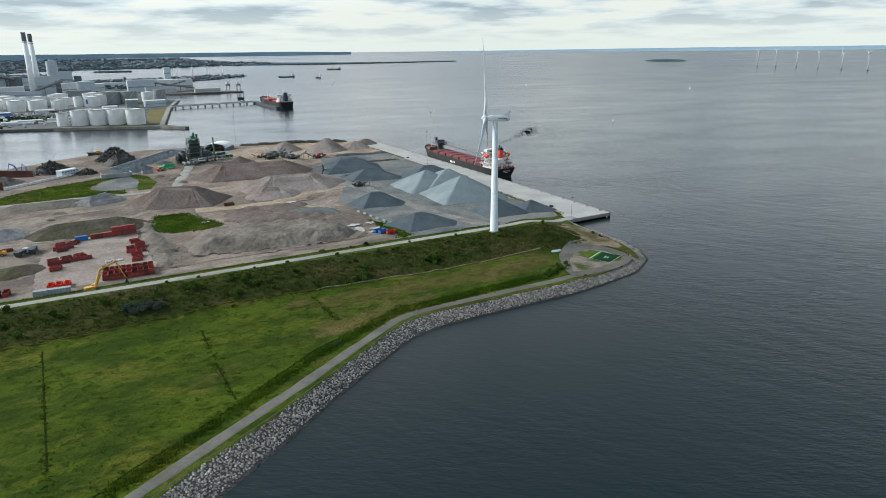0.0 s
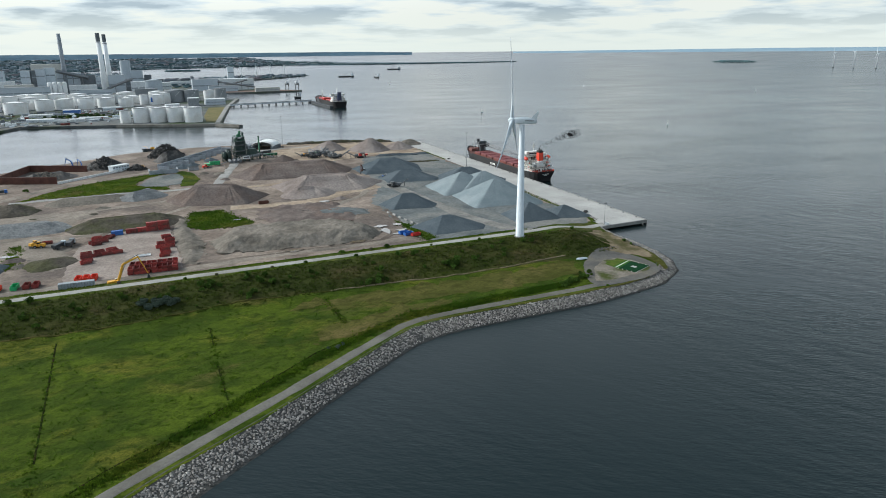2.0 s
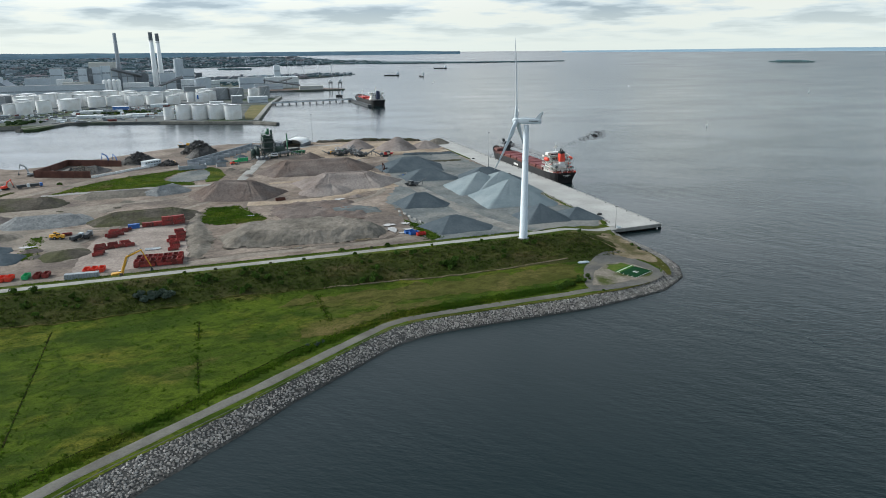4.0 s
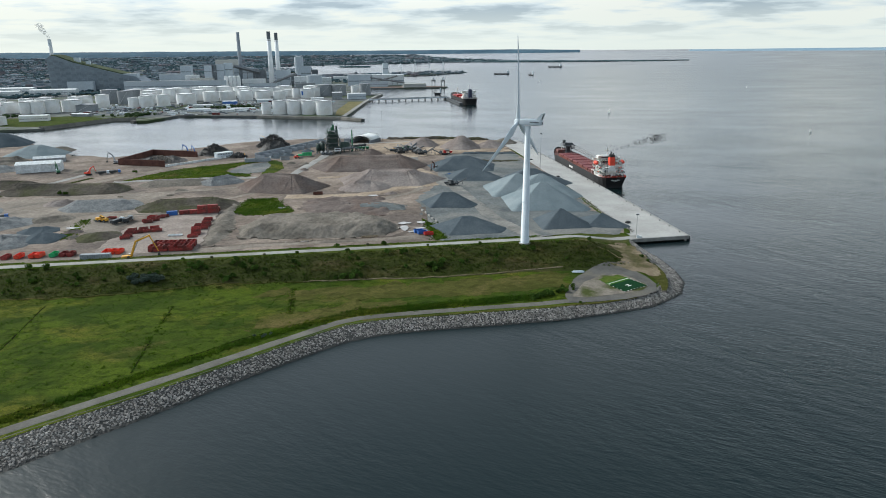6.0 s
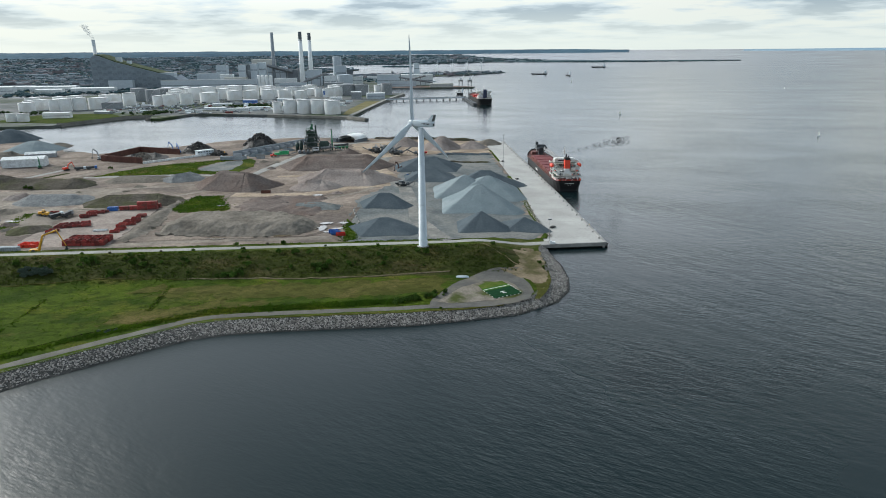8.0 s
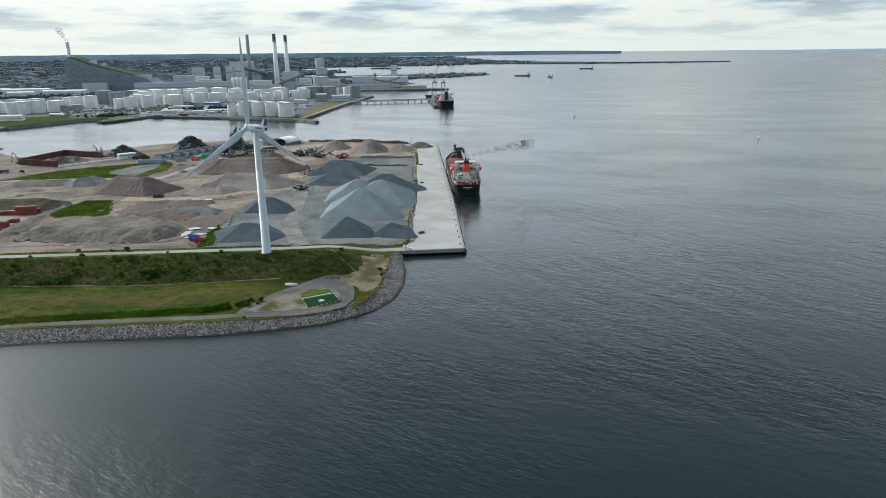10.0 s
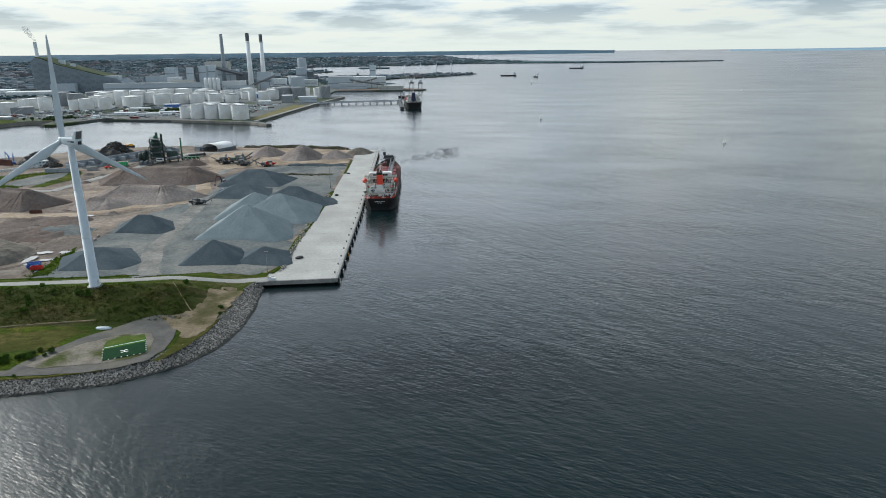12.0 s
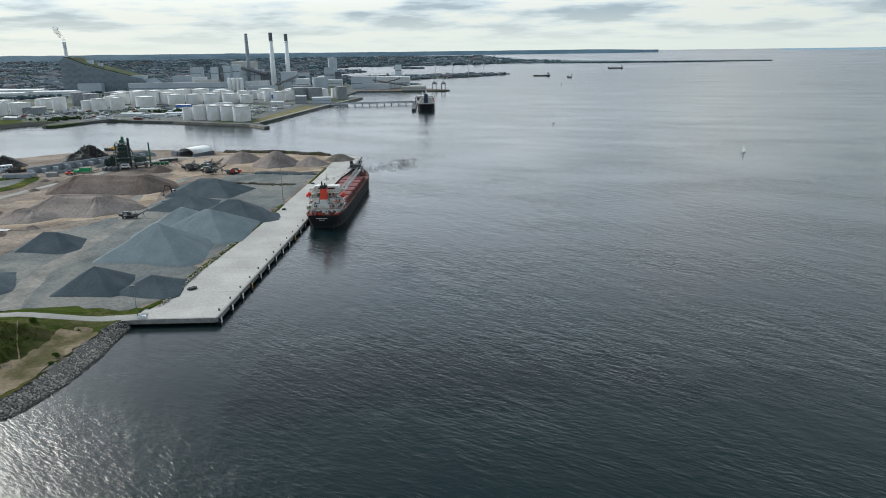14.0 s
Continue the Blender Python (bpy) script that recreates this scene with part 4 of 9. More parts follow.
# ---- quay ----
def quay():
    deck = [(250, 298.6), (283.5, 299.5), (285.5, 360), (287.5, 420), (293, 690), (272, 697), (270.6, 665), (263, 415), (258.5, 355), (258, 316), (252, 310), (252, 304)]
    root = solo("quay", Shape().prism(deck, 1.2, 2.62), M_QUAY, "long pale concrete quay deck with worn edges", "quay", kind="structure")
    # capping beam along the water
    for name, a, b in (("edge_beam", (283.5, 299.5), (287.5, 420)), ("edge_beam", (287.5, 420), (293, 690)), ("edge_beam", (250, 298.6), (283.5, 299.5))):
        d = math.hypot(b[0] - a[0], b[1] - a[1])
        s = Shape().box((a[0] + b[0]) / 2, (a[1] + b[1]) / 2, 0.95, d, 0.9, 1.85, math.degrees(math.atan2(b[1] - a[1], b[0] - a[0])))
        part(name, s, M_QUAYFACE, root)
    # inset body, near-black in place of the shade beneath the deck
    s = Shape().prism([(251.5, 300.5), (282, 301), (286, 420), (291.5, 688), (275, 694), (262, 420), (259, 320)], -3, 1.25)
    part("dark_substructure", s, M_WETSHADE, root)
    fender, panel, post = Shape().box(0, 0, -0.9, 1.1, 1.5, 2.9), Shape().box(0, 0, 0.15, 0.28, 1.1, 2.0), Shape().lathe(0, 0, [(0.35, 0), (0.28, 0.2), (0.28, 0.5), (0.42, 0.6), (0.42, 0.72)], 10)
    f_me, p_me, y_me, b_me = fender.mesh("fender", M_BLACK), panel.mesh("fender_panel", M_PAINT), panel.mesh("fender_panel", M_YELLOW), post.mesh("bollard", M_DARKSTEEL)
    for i in range(30):
        y = 301 + i * 12.7
        x = 283.5 + 0.0333 * (y - 299.5) if y < 420 else 287.5 + 0.0204 * (y - 420)
        ob = new("fender", f_me)
        ob.parent, ob.matrix_basis = root, pose(x + 0.75, y, 0)
        pb = new("fender_panel", y_me if i % 6 == 3 else p_me)
        pb.parent, pb.matrix_basis = ob, pose(0.6, 0, 0)
        bo = new("bollard", b_me)
        bo.parent, bo.matrix_basis = root, pose(x - 1.4, y + 6, 2.62)
    # joints across the deck
    for i in range(24):
        y = 312 + 16 * i
        x1 = 283.0 + 0.0215 * (y - 299.5)
        x0 = (258.3 if y < 360 else 258.5 + 0.0388 * (y - 355)) + 0.5
        part("joint", Shape().box((x0 + x1) / 2, y, 2.60, x1 - x0 - 1.2, 0.14, 0.032), M_QUAYFACE, root)


quay()


# ---- stockpiles ----
def heap(x0, y0, x1, y1, r, h, material, label, rough=0.1, seed=0, name="stockpile", faces=()):
    """A tipped heap; faces are the bearings of its flat slopes, which meet in sharp ridges."""
    n, rings = (144, 22) if faces else (72, 18)
    s = Shape()
    dx, dy = x1 - x0, y1 - y0
    d = math.hypot(dx, dy)
    ux, uy = (dx / d, dy / d) if d > 0.01 else (1.0, 0.0)
    vs = []
    for k in range(rings + 1):
        q = k / rings
        for i in range(n):
            t = 2 * math.pi * i / n
            c, sn = math.cos(t), math.sin(t)
            grow = 1.06 + (0.10 if rough < 0.08 else 0.13) * (1 - 3 * abs(noise.noise((c * 0.9 + seed, sn * 0.9, seed * 3.1)))) + 0.05 * noise.noise((c * 4 + seed, sn * 4, 7.0))
            if faces:
                grow = min(1.36, 1 / max(math.cos(t - radians(f)) for f in faces)) * (1 + 0.03 * noise.noise((c * 3 + seed, sn * 3, 7.0)))
            cx, cy = (x1, y1) if c * ux + sn * uy > 0 else (x0, y0)
            x, y = cx + c * r * q * grow, cy + sn * r * q * grow
            g = noise.fractal((x * 0.12 + seed, y * 0.12, seed), 0.8, 2.0, 5)
            rib = noise.noise((c * 9 + seed, sn * 9, q * 0.6))
            z = h * (1.02 - q) - h * 0.035 * math.exp(-(q * 14) ** 2) + h * 0.03 * math.sin(math.pi * min(1.0, q * 1.2))
            if faces:
                z = h * (1 - q) - h * 0.012 * math.exp(-(q * 16) ** 2)
            if faces and rough > 0.05:
                z -= h * 0.16 * max(0.0, noise.noise((x * 0.22 + seed, y * 0.22, 3.0))) * math.exp(-(q * 4) ** 2)
                z += h * 0.03 * noise.noise((c * 16 + seed, sn * 16, q * 0.8)) * q * (1 - q) * 4
                z = min(z, h * (0.84 + 0.10 * noise.noise((x * 0.16, y * 0.16, seed + 4.0))))
            z += h * (0.16 if d > 12 and rough > 0.08 else 0.0) * noise.noise((x * 0.13 + seed, y * 0.13, 9.0)) * (1 - q) ** 0.5
            z += h * rough * (1.4 * g + 0.5 * rib) * (1 - q) * min(1, q * 4 + 0.25)
            vs.append((x, y, land_h(x, y) + max(z, 0) - (0.25 if k == rings else 0)))
    fs = [(k * n + i, k * n + (i + 1) % n, (k + 1) * n + (i + 1) % n, (k + 1) * n + i) for k in range(rings) for i in range(n)]
    fs.append(tuple(range(n - 1, -1, -1)))
    s.add(vs, [f[::-1] for f in fs])
    solo(name, s, material, label, "stockpile", group="stockpiles in the yard", smooth=True)


BROWN, PINK, GREY, BLUEG, SLATE = "wide brown gravel stockpile on the dirt yard", "pinkish sand heap with slumped pale flanks", "long flattened grey soil heap beside the road", "tall blue-grey chippings heap with a sharp peak", "dark slate chippings heap on the gravel yard"
HEAPS = [
    (129, 624, 129.5, 624, 9, 5.5, M_BROWNHEAP, "small pointed brown gravel heap", 0.06), 
    (112, 462, 120, 460, 14, 6, M_PINKHEAP, "low slumped spill of pinkish sand", 0.2),  
     
    (184.5, 671, 186, 671, 17, 9, M_PINKHEAP, "conical brown sand heap by the far shore", 0.05),
    (221.8, 648, 223, 648, 20, 12.2, M_PINKHEAP, "tall conical brown sand heap by the far shore", 0.05), (252.7, 649, 254, 649, 15, 7.4, M_PINKHEAP, "conical brown sand heap by the far shore", 0.05), (272, 672, 276, 674, 11, 5.5, M_GREYHEAP, "small dark heap at the quay's far end", 0.08),
    (-70, 432, -45, 432, 14, 5.5, M_PALEHEAP, "pale blue-grey chippings heap beside rubble", 0.12), (-18, 422, 14, 424, 15, 5, M_DUNHEAP, "long dark topsoil heap behind the red skips", 0.2), (-42, 506, -10, 506, 11, 3.2, M_GREYHEAP, "low grey soil heap along the lane", 0.2),
    (2, 503, 12, 506, 11, 5.5, M_PALEHEAP, "slumped pale crushed-stone heap", 0.3), (-130, 495, -72, 490, 16, 6, M_DUNHEAP, "long dark topsoil heap", 0.2), (-180, 525, -145, 520, 14, 5, M_DUNHEAP, "long dark topsoil heap", 0.2),
    (-34, 352, -33, 352, 11, 2.8, M_DUNHEAP, "low dark soil heap", 0.2), (-63, 353, -62, 353, 10, 4, M_DARKHEAP, SLATE, 0.1), (-268, 775, -266, 775, 27, 14, M_DARKHEAP, SLATE, 0.05), (-202, 690, -196, 690, 24, 10, M_BLUEHEAP, BLUEG, 0.05),
    (-186, 712, -184, 712, 12, 5, M_GREYHEAP, "small grey soil heap by the basin", 0.15), (-100, 345, -80, 348, 14, 5, M_PALEHEAP, "pale crushed-stone heap beside the road", 0.3), (-130, 395, -100, 392, 16, 4, M_PALEHEAP, "pale rubble heap of broken concrete", 0.35),
]
for k, (xa, ya, xb, yb, r, h, m, lab, ro) in enumerate(HEAPS):
    heap(xa, ya, xb, yb, r, h, m, lab, ro, seed=k + 1)
for k, (xa, ya, xb, yb, r, h, m, lab, faces) in enumerate([
        (226.7, 385.8, 228.2, 385.2, 23.5, 14.2, M_BLUEHEAP, BLUEG, (264, 176, 84, 10)), (222.0, 429.5, 223.2, 430, 21.5, 12.6, M_BLUEHEAP, BLUEG, (268, 178, 90, 15)),
        (237.5, 425.5, 240, 425, 23, 13.2, M_BLUEHEAP, BLUEG, (256, 170, 90, 0)), (222, 333, 222.6, 332.8, 14.0, 8.8, M_DARKHEAP, SLATE, (266, 176, 95, 20)),
        (246, 331.5, 247, 331.8, 12.0, 6.0, M_DARKHEAP, SLATE, (262, 176, 90, 10)), (164, 396, 170.5, 395, 12.5, 8.2, M_DARKHEAP, SLATE, (262, 190, 110, 20)),
        (165, 333, 169.5, 333, 15.5, 6.8, M_DARKHEAP, SLATE, (268, 200, 120, 30)), (239, 463, 245, 461, 19, 10.5, M_DARKHEAP, SLATE, (260, 160, 30)),
        (102, 553, 147, 550, 25, 11.8, M_BROWNHEAP, BROWN, (268, 205, 140, 85, 30, 330)), (124, 485, 148, 483, 25, 10.6, M_PINKHEAP, PINK, (258, 190, 110, 40, 320)),
        (46, 477, 63, 469, 21, 11.6, M_BROWNHEAP, "brown gravel heap with a notched crest", (258, 205, 130, 60, 325)),
        (196, 535, 208, 533, 22, 9.8, M_DARKHEAP, SLATE, (262, 185, 120, 60, 345)), (198, 488, 206, 486, 17, 7.2, M_DARKHEAP, SLATE, (255, 180, 100, 10)),
        (262, 455, 262.5, 458, 8, 3.6, M_DARKHEAP, SLATE, (250, 150, 20))]):
    heap(xa, ya, xb, yb, r, h, m, lab, 0.022 if xa > 150 else 0.075, seed=k + 61, faces=faces)

plateau("stockpile", [(43, 334), (60, 329), (82, 326), (104, 324), (120, 325), (128, 334), (130, 347), (124, 360), (112, 368), (88, 376), (66, 376), (50, 372), (40, 358)], 5.2, 10, M_GREYHEAP, GREY, 0.75, 3)
plateau("stockpile", [(25, 324), (30, 321), (35, 336), (37, 352), (36, 366), (33, 390), (31, 425), (25, 430), (23, 395), (22, 365)], 1.7, 6, M_GREYHEAP, "rounded grey soil heap beside the skips", 0.7, 8)
plateau("stockpile", [(78, 378), (100, 372), (125, 372), (131, 390), (127, 408), (118, 428), (92, 434), (74, 426), (72, 400)], 1.5, 7, M_BROWNHEAP, "low rough spread of brown spoil on the yard", 0.8, 12)
plateau("stockpile", [(104, 390), (122, 383), (138, 381), (139, 398), (124, 408), (106, 406)], 1.9, 6, M_GRAVEL, "flat spread of blue-grey gravel", 0.25, 14)

rh = random.Random(17)
for k in range(46):
    x, y = rh.uniform(-60, 140), rh.uniform(330, 690)
    if min(math.hypot(x - (a + c) / 2, y - (b + d) / 2) - r - abs(a - c) / 2 for a, b, c, d, r, *_ in HEAPS) < 3 or -30 < x < 28 and y < 412 or x < -50 and y > 560 or 26 < x < 72 and 384 < y < 442 or y > 585 and x < 125 or -75 < x < 35 and 515 < y:
        continue
    q = rh.uniform(1.8, 4.5)
    heap(x, y, x + rh.uniform(-3, 3), y + rh.uniform(-2, 2), q, q * 0.42, rh.choice((M_PINKHEAP, M_GREYHEAP, M_BROWNHEAP, M_DUNHEAP)), "small uneven spoil mound on the dirt yard", 0.3, seed=100 + k, name="spoil_mound")
M_WETDIRT = mat("damp_dirt", (0.085, 0.070, 0.060), (0.13, 0.108, 0.092), 0.1, 0.5, 0.9, bump=0.5, c3=(0.17, 0.14, 0.12), big=0.06)
for k, (line, w, m) in enumerate([([(30, 322), (70, 321), (125, 322), (146, 345), (150, 390)], 4.5, M_WETDIRT), ([(82, 400), (100, 415), (128, 420), (150, 440), (165, 470)], 6, M_TRACK), ([(70, 400), (96, 398), (120, 392), (146, 372)], 7, M_WETDIRT),
                                  ([(90, 440), (110, 428), (140, 432)], 3, M_WETDIRT), ([(-60, 415), (-20, 402), (30, 452), (70, 500)], 5, M_TRACK), ([(-90, 460), (-40, 470), (20, 482), (45, 500)], 8, M_TRACK), ([(-120, 420), (-60, 395), (-30, 340)], 6, M_TRACK),
                                  ([(85, 510), (120, 506), (160, 500)], 5, M_TRACK), ([(160, 640), (200, 628), (262, 632)], 9, M_TRACK), ([(110, 690), (150, 680), (180, 640)], 8, M_TRACK), ([(60, 560), (75, 590), (80, 640)], 4, M_WETDIRT), ([(150, 330), (180, 350), (182, 420)], 4, M_GRAVEL)]):
    ribbon("wheel_track", line, w, land_h, m, 0.17 + 0.008 * k)
M_TAN = mat("tan_haul_road", (0.290, 0.228, 0.170), (0.385, 0.316, 0.246), 0.09, 0.5, 0.95, bump=0.4, c3=(0.23, 0.180, 0.138), big=0.05, dist=0.3)
ribbon("haul_road", [(60, 440), (111, 434), (142, 456), (165, 462), (170, 500), (161, 530), (156, 587), (172, 614), (215, 626)], 13, land_h, M_TAN, 0.33)
ribbon("haul_road", [(165, 470), (150, 510), (110, 512), (80, 505)], 8, land_h, M_TAN, 0.31)
sheet("sandy_apron", [(148, 592), (166, 596), (205, 608), (240, 616), (268, 612), (269, 676), (262, 694), (214, 702), (160, 712), (128, 690), (138, 640)], 4, land_h, M_TAN, 0.29, ragged=6)
ribbon("shore_strip", [(112, 726), (155, 722), (215, 707), (268, 692)], 9, land_h, M_TAN, 0.35)
ribbon("trail", [(217, 287), (221, 280), (226, 271.5), (232, 262.5)], 0.55, land_h, M_SAND, 0.16)

sheet("pale_yard", [(-190, 400), (-60, 372), (-28, 350), (-26, 400), (-60, 412), (-30, 440), (-20, 470), (-60, 478), (-150, 460), (-200, 470)], 4, land_h, M_TRACK, 0.16, ragged=5)
ribbon("hedge_strip", [(-172, 452), (-140, 482), (-112, 520), (-100, 545)], 5, land_h, M_BANK, 0.34)
ribbon("hedge_lane", [(-185, 462), (-150, 494), (-122, 530), (-112, 560)], 6, land_h, M_ROAD, 0.32)
for k, (xa, ya, xb, yb, r, h, m, lab) in enumerate([(-160, 432, -130, 428, 13, 3.6, M_PALEHEAP, "wide heap of pale broken concrete"), (-190, 500, -175, 505, 12, 4, M_DUNHEAP, "dark soil heap beside the hedge lane"), (-90, 445, -86, 447, 8, 3, M_PINKHEAP, "low sandy heap on pale ground"), (-215, 590, -190, 600, 13, 4.5, M_PALEHEAP, "pale heap under white sheeting"),
                                                   (-230, 640, -200, 645, 12, 5, M_GREYHEAP, "grey soil heap near the basin"), (-120, 575, -112, 577, 7, 2, M_GREYHEAP, "low grey heap by the shed"), (-80, 400, -72, 401, 9, 2.2, M_GREYHEAP, "low flat grey heap"), (-75, 372, -70, 372, 8, 2.4, M_DARKHEAP, "small dark chippings heap")]):
    heap(xa, ya, xb, yb, r, h, m, lab, 0.3, seed=300 + k)

ribbon("quay_verge", [(252.5, 309.5), (256, 318), (256.6, 355), (261, 415), (264.5, 490)], 3.4, land_h, M_VERGE, 0.2)
ribbon("quay_verge", [(268, 560), (269.5, 630)], 2.5, land_h, M_VERGE, 0.2)
ribbon("road_verge", [(207, 297), (228, 301), (248, 306)], 3.6, land_h, M_VERGE, 0.16)
rq = random.Random(6)
edge_stones = Shape()
eb_rng = np.random.RandomState(14)
for _ in range(420):
    y = rq.uniform(312, 480)
    x = 257.2 + 0.043 * max(0, y - 345) + rq.gauss(0, 0.7)
    b, fs = boulder(eb_rng, rq.uniform(0.25, 0.6))
    edge_stones.add((b + np.array([x, y, land_h(x, y) + 0.2])).tolist(), fs)
solo("edge_stones", edge_stones, M_ROCKS, "loose grey stones along the quay's inner edge", "stones", kind="stuff")


# ---- wind turbine ----
def wind_turbine(x, y, z, height, blade, face, spin, label, group="", tower_r=2.1, detail=True, paint=None):
    """face: bearing the rotor looks to, degrees from the y axis to the right; spin: turn of the rotor."""
    root = thing("wind_turbine", label, "wind turbine", x, y, z, -face, group)
    k = blade / 38.5
    paint = paint or M_WHITE
    rt = tower_r * 0.6
    if detail:
        part("foundation", Shape().lathe(0, 0, [(2.9, -1.0), (2.9, 0.15), (2.4, 0.25)], 28), M_QUAYFACE, root)
        for a, b in ((0, 0.36), (0.36, 0.7), (0.7, 1)):
            za, zb = a * (height - 2), b * (height - 2)
            ra, rb = tower_r + (rt - tower_r) * a, tower_r + (rt - tower_r) * b
            part("tower_section", Shape().lathe(0, 0, [(ra + 0.02, za), (ra + 0.02, za + 0.14), (ra, za + 0.15), (rb, zb - 0.005)], 32), paint, root, smooth=True)
        part("door", Shape().box(0.6, -tower_r + 0.02, 0.9, 0.95, 0.12, 2.1), M_PALE, root, "pale steel access door")
    else:
        part("tower", Shape().lathe(0, 0, [(tower_r, 0), (rt, height - 2 * k)], 14), paint, root, smooth=True)
    # nacelle, its long axis along y, rotor at +y
    prof = [(-7.2, 0.9, 0.8, -0.3), (-6.6, 1.35, 1.25, -0.1), (-3.0, 1.6, 1.5, 0.0), (1.5, 1.6, 1.55, 0.0), (3.2, 1.4, 1.4, 0.0), (3.8, 1.25, 1.25, 0.0)]
    s = Shape()
    n = 16
    vs = []
    for yy, w, h, dz in prof:
        for i in range(n):
            t = 2 * math.pi * i / n
            c, sn = math.cos(t), math.sin(t)
            p = 0.45
            vs.append((k * w * math.copysign(abs(c) ** p, c), k * yy, height + k * (dz + h * math.copysign(abs(sn) ** p, sn))))
    fs = [(a * n + i, a * n + (i + 1) % n, (a + 1) * n + (i + 1) % n, (a + 1) * n + i) for a in range(len(prof) - 1) for i in range(n)]
    fs += [tuple(range(n)), tuple((len(prof) - 1) * n + i for i in range(n - 1, -1, -1))]
    nac = part("nacelle", s.add(vs, [f[::-1] for f in fs]), paint, root, smooth=False)
    if detail:
        fin = Shape()
        for sx in (-1.2, 1.2):
            fin.add([(sx - 0.08, -6.8, height + 0.9), (sx + 0.08, -6.8, height + 0.9), (sx + 0.08, -4.4, height + 1.2), (sx - 0.08, -4.4, height + 1.2),
                     (sx - 0.08, -8.0, height + 4.2), (sx + 0.08, -8.0, height + 4.2), (sx + 0.08, -7.2, height + 4.3), (sx - 0.08, -7.2, height + 4.3)],
                    [(3, 2, 1, 0), (4, 5, 6, 7), (0, 1, 5, 4), (1, 2, 6, 5), (2, 3, 7, 6), (3, 0, 4, 7)])
        part("cooler_fin", fin, paint, nac)
        part("cooler_panel", Shape().add([(-1.2, -6.75, height + 1.2), (1.2, -6.75, height + 1.2), (1.2, -7.75, height + 4.1), (-1.2, -7.75, height + 4.1), (-1.2, -6.5, height + 1.2), (1.2, -6.5, height + 1.2), (1.2, -7.5, height + 4.1), (-1.2, -7.5, height + 4.1)],
                                         [(0, 1, 2, 3), (7, 6, 5, 4), (0, 4, 5, 1), (3, 2, 6, 7), (0, 3, 7, 4), (1, 5, 6, 2)]), M_STEEL, nac, "grey louvred cooler panel")
        for sx in (-1, 1):
            for j in range(6):
                part("lettering_bar", Shape().box(sx * 1.50, -5.6 + j * 0.75, height - 0.2, 0.2, 0.5, 0.55), M_DARKSTEEL, nac)
        part("rear_hatch", Shape().box(0, -7.18, height - 0.9, 1.3, 0.16, 1.2), M_GLASS, nac)
    hub = part("rotor_hub", Shape().lathe(0, 0, [(1.45 * k, -1.3 * k), (1.6 * k, -0.4 * k), (1.55 * k, 0.6 * k), (1.1 * k, 1.5 * k), (0.3 * k, 2.0 * k)], 20), paint, root, smooth=True)
    hub.matrix_basis = pose(0, 5.1 * k, height, -90, 0, 0)
    for b in range(3):
        s = Shape()
        n, vs = 12, []
        secs = [(0.0, 0.95, 0.95, 0), (1.6, 0.95, 0.95, 0), (4.0, 1.35, 0.75, 10), (7.5, 1.75, 0.42, 14), (14, 1.35, 0.28, 8), (24, 0.95, 0.17, 4), (33, 0.6, 0.10, 1), (37.5, 0.28, 0.06, 0), (38.4, 0.06, 0.03, 0)]
        for zz, ch, th, tw in secs:
            for i in range(n):
                t = 2 * math.pi * i / n
                px, py = ch * math.cos(t) - (ch - 0.95) * 0.35, th * math.sin(t)
                c, sn = math.cos(radians(tw)), math.sin(radians(tw))
                vs.append((k * (c * px - sn * py), k * (sn * px + c * py + 0.0012 * zz * zz), k * (zz + 1.0)))
        fs = [(a * n + i, a * n + (i + 1) % n, (a + 1) * n + (i + 1) % n, (a + 1) * n + i) for a in range(len(secs) - 1) for i in range(n)] + [tuple((len(secs) - 1) * n + i for i in range(n))]
        bl = part("blade", s.add(vs, fs), paint, root, smooth=True)
        bl.matrix_basis = pose(0, 5.1 * k, height) @ pose(0, 0, 0, 0, spin + 120 * b, 0)
    return root


wind_turbine(187, 283.5, 8.5, 59.2, 38.5, -52, 2, "tall white wind turbine standing beside the bank road")
for k, (x, y) in enumerate([(2779, 2045), (2788, 1957), (2798, 1866), (2760, 1743), (2696, 1605), (2592, 1445), (2500, 1290), (2420, 1130)]):
    wind_turbine(x, y, far_rise(x, y) + 2, 60, 30, -52, 20 + 40 * (k % 2), "distant white offshore wind turbine on a grey foundation", "offshore wind farm", 1.5, False, M_FARWHITE)
    solo("turbine_foundation", Shape().lathe(x, y, [(5, -3), (5, far_rise(x, y) + 1), (3.2, far_rise(x, y) + 2.4)], 12), M_DARKSTEEL, "dark offshore turbine foundation in the sea", "foundation", "turbine foundations")


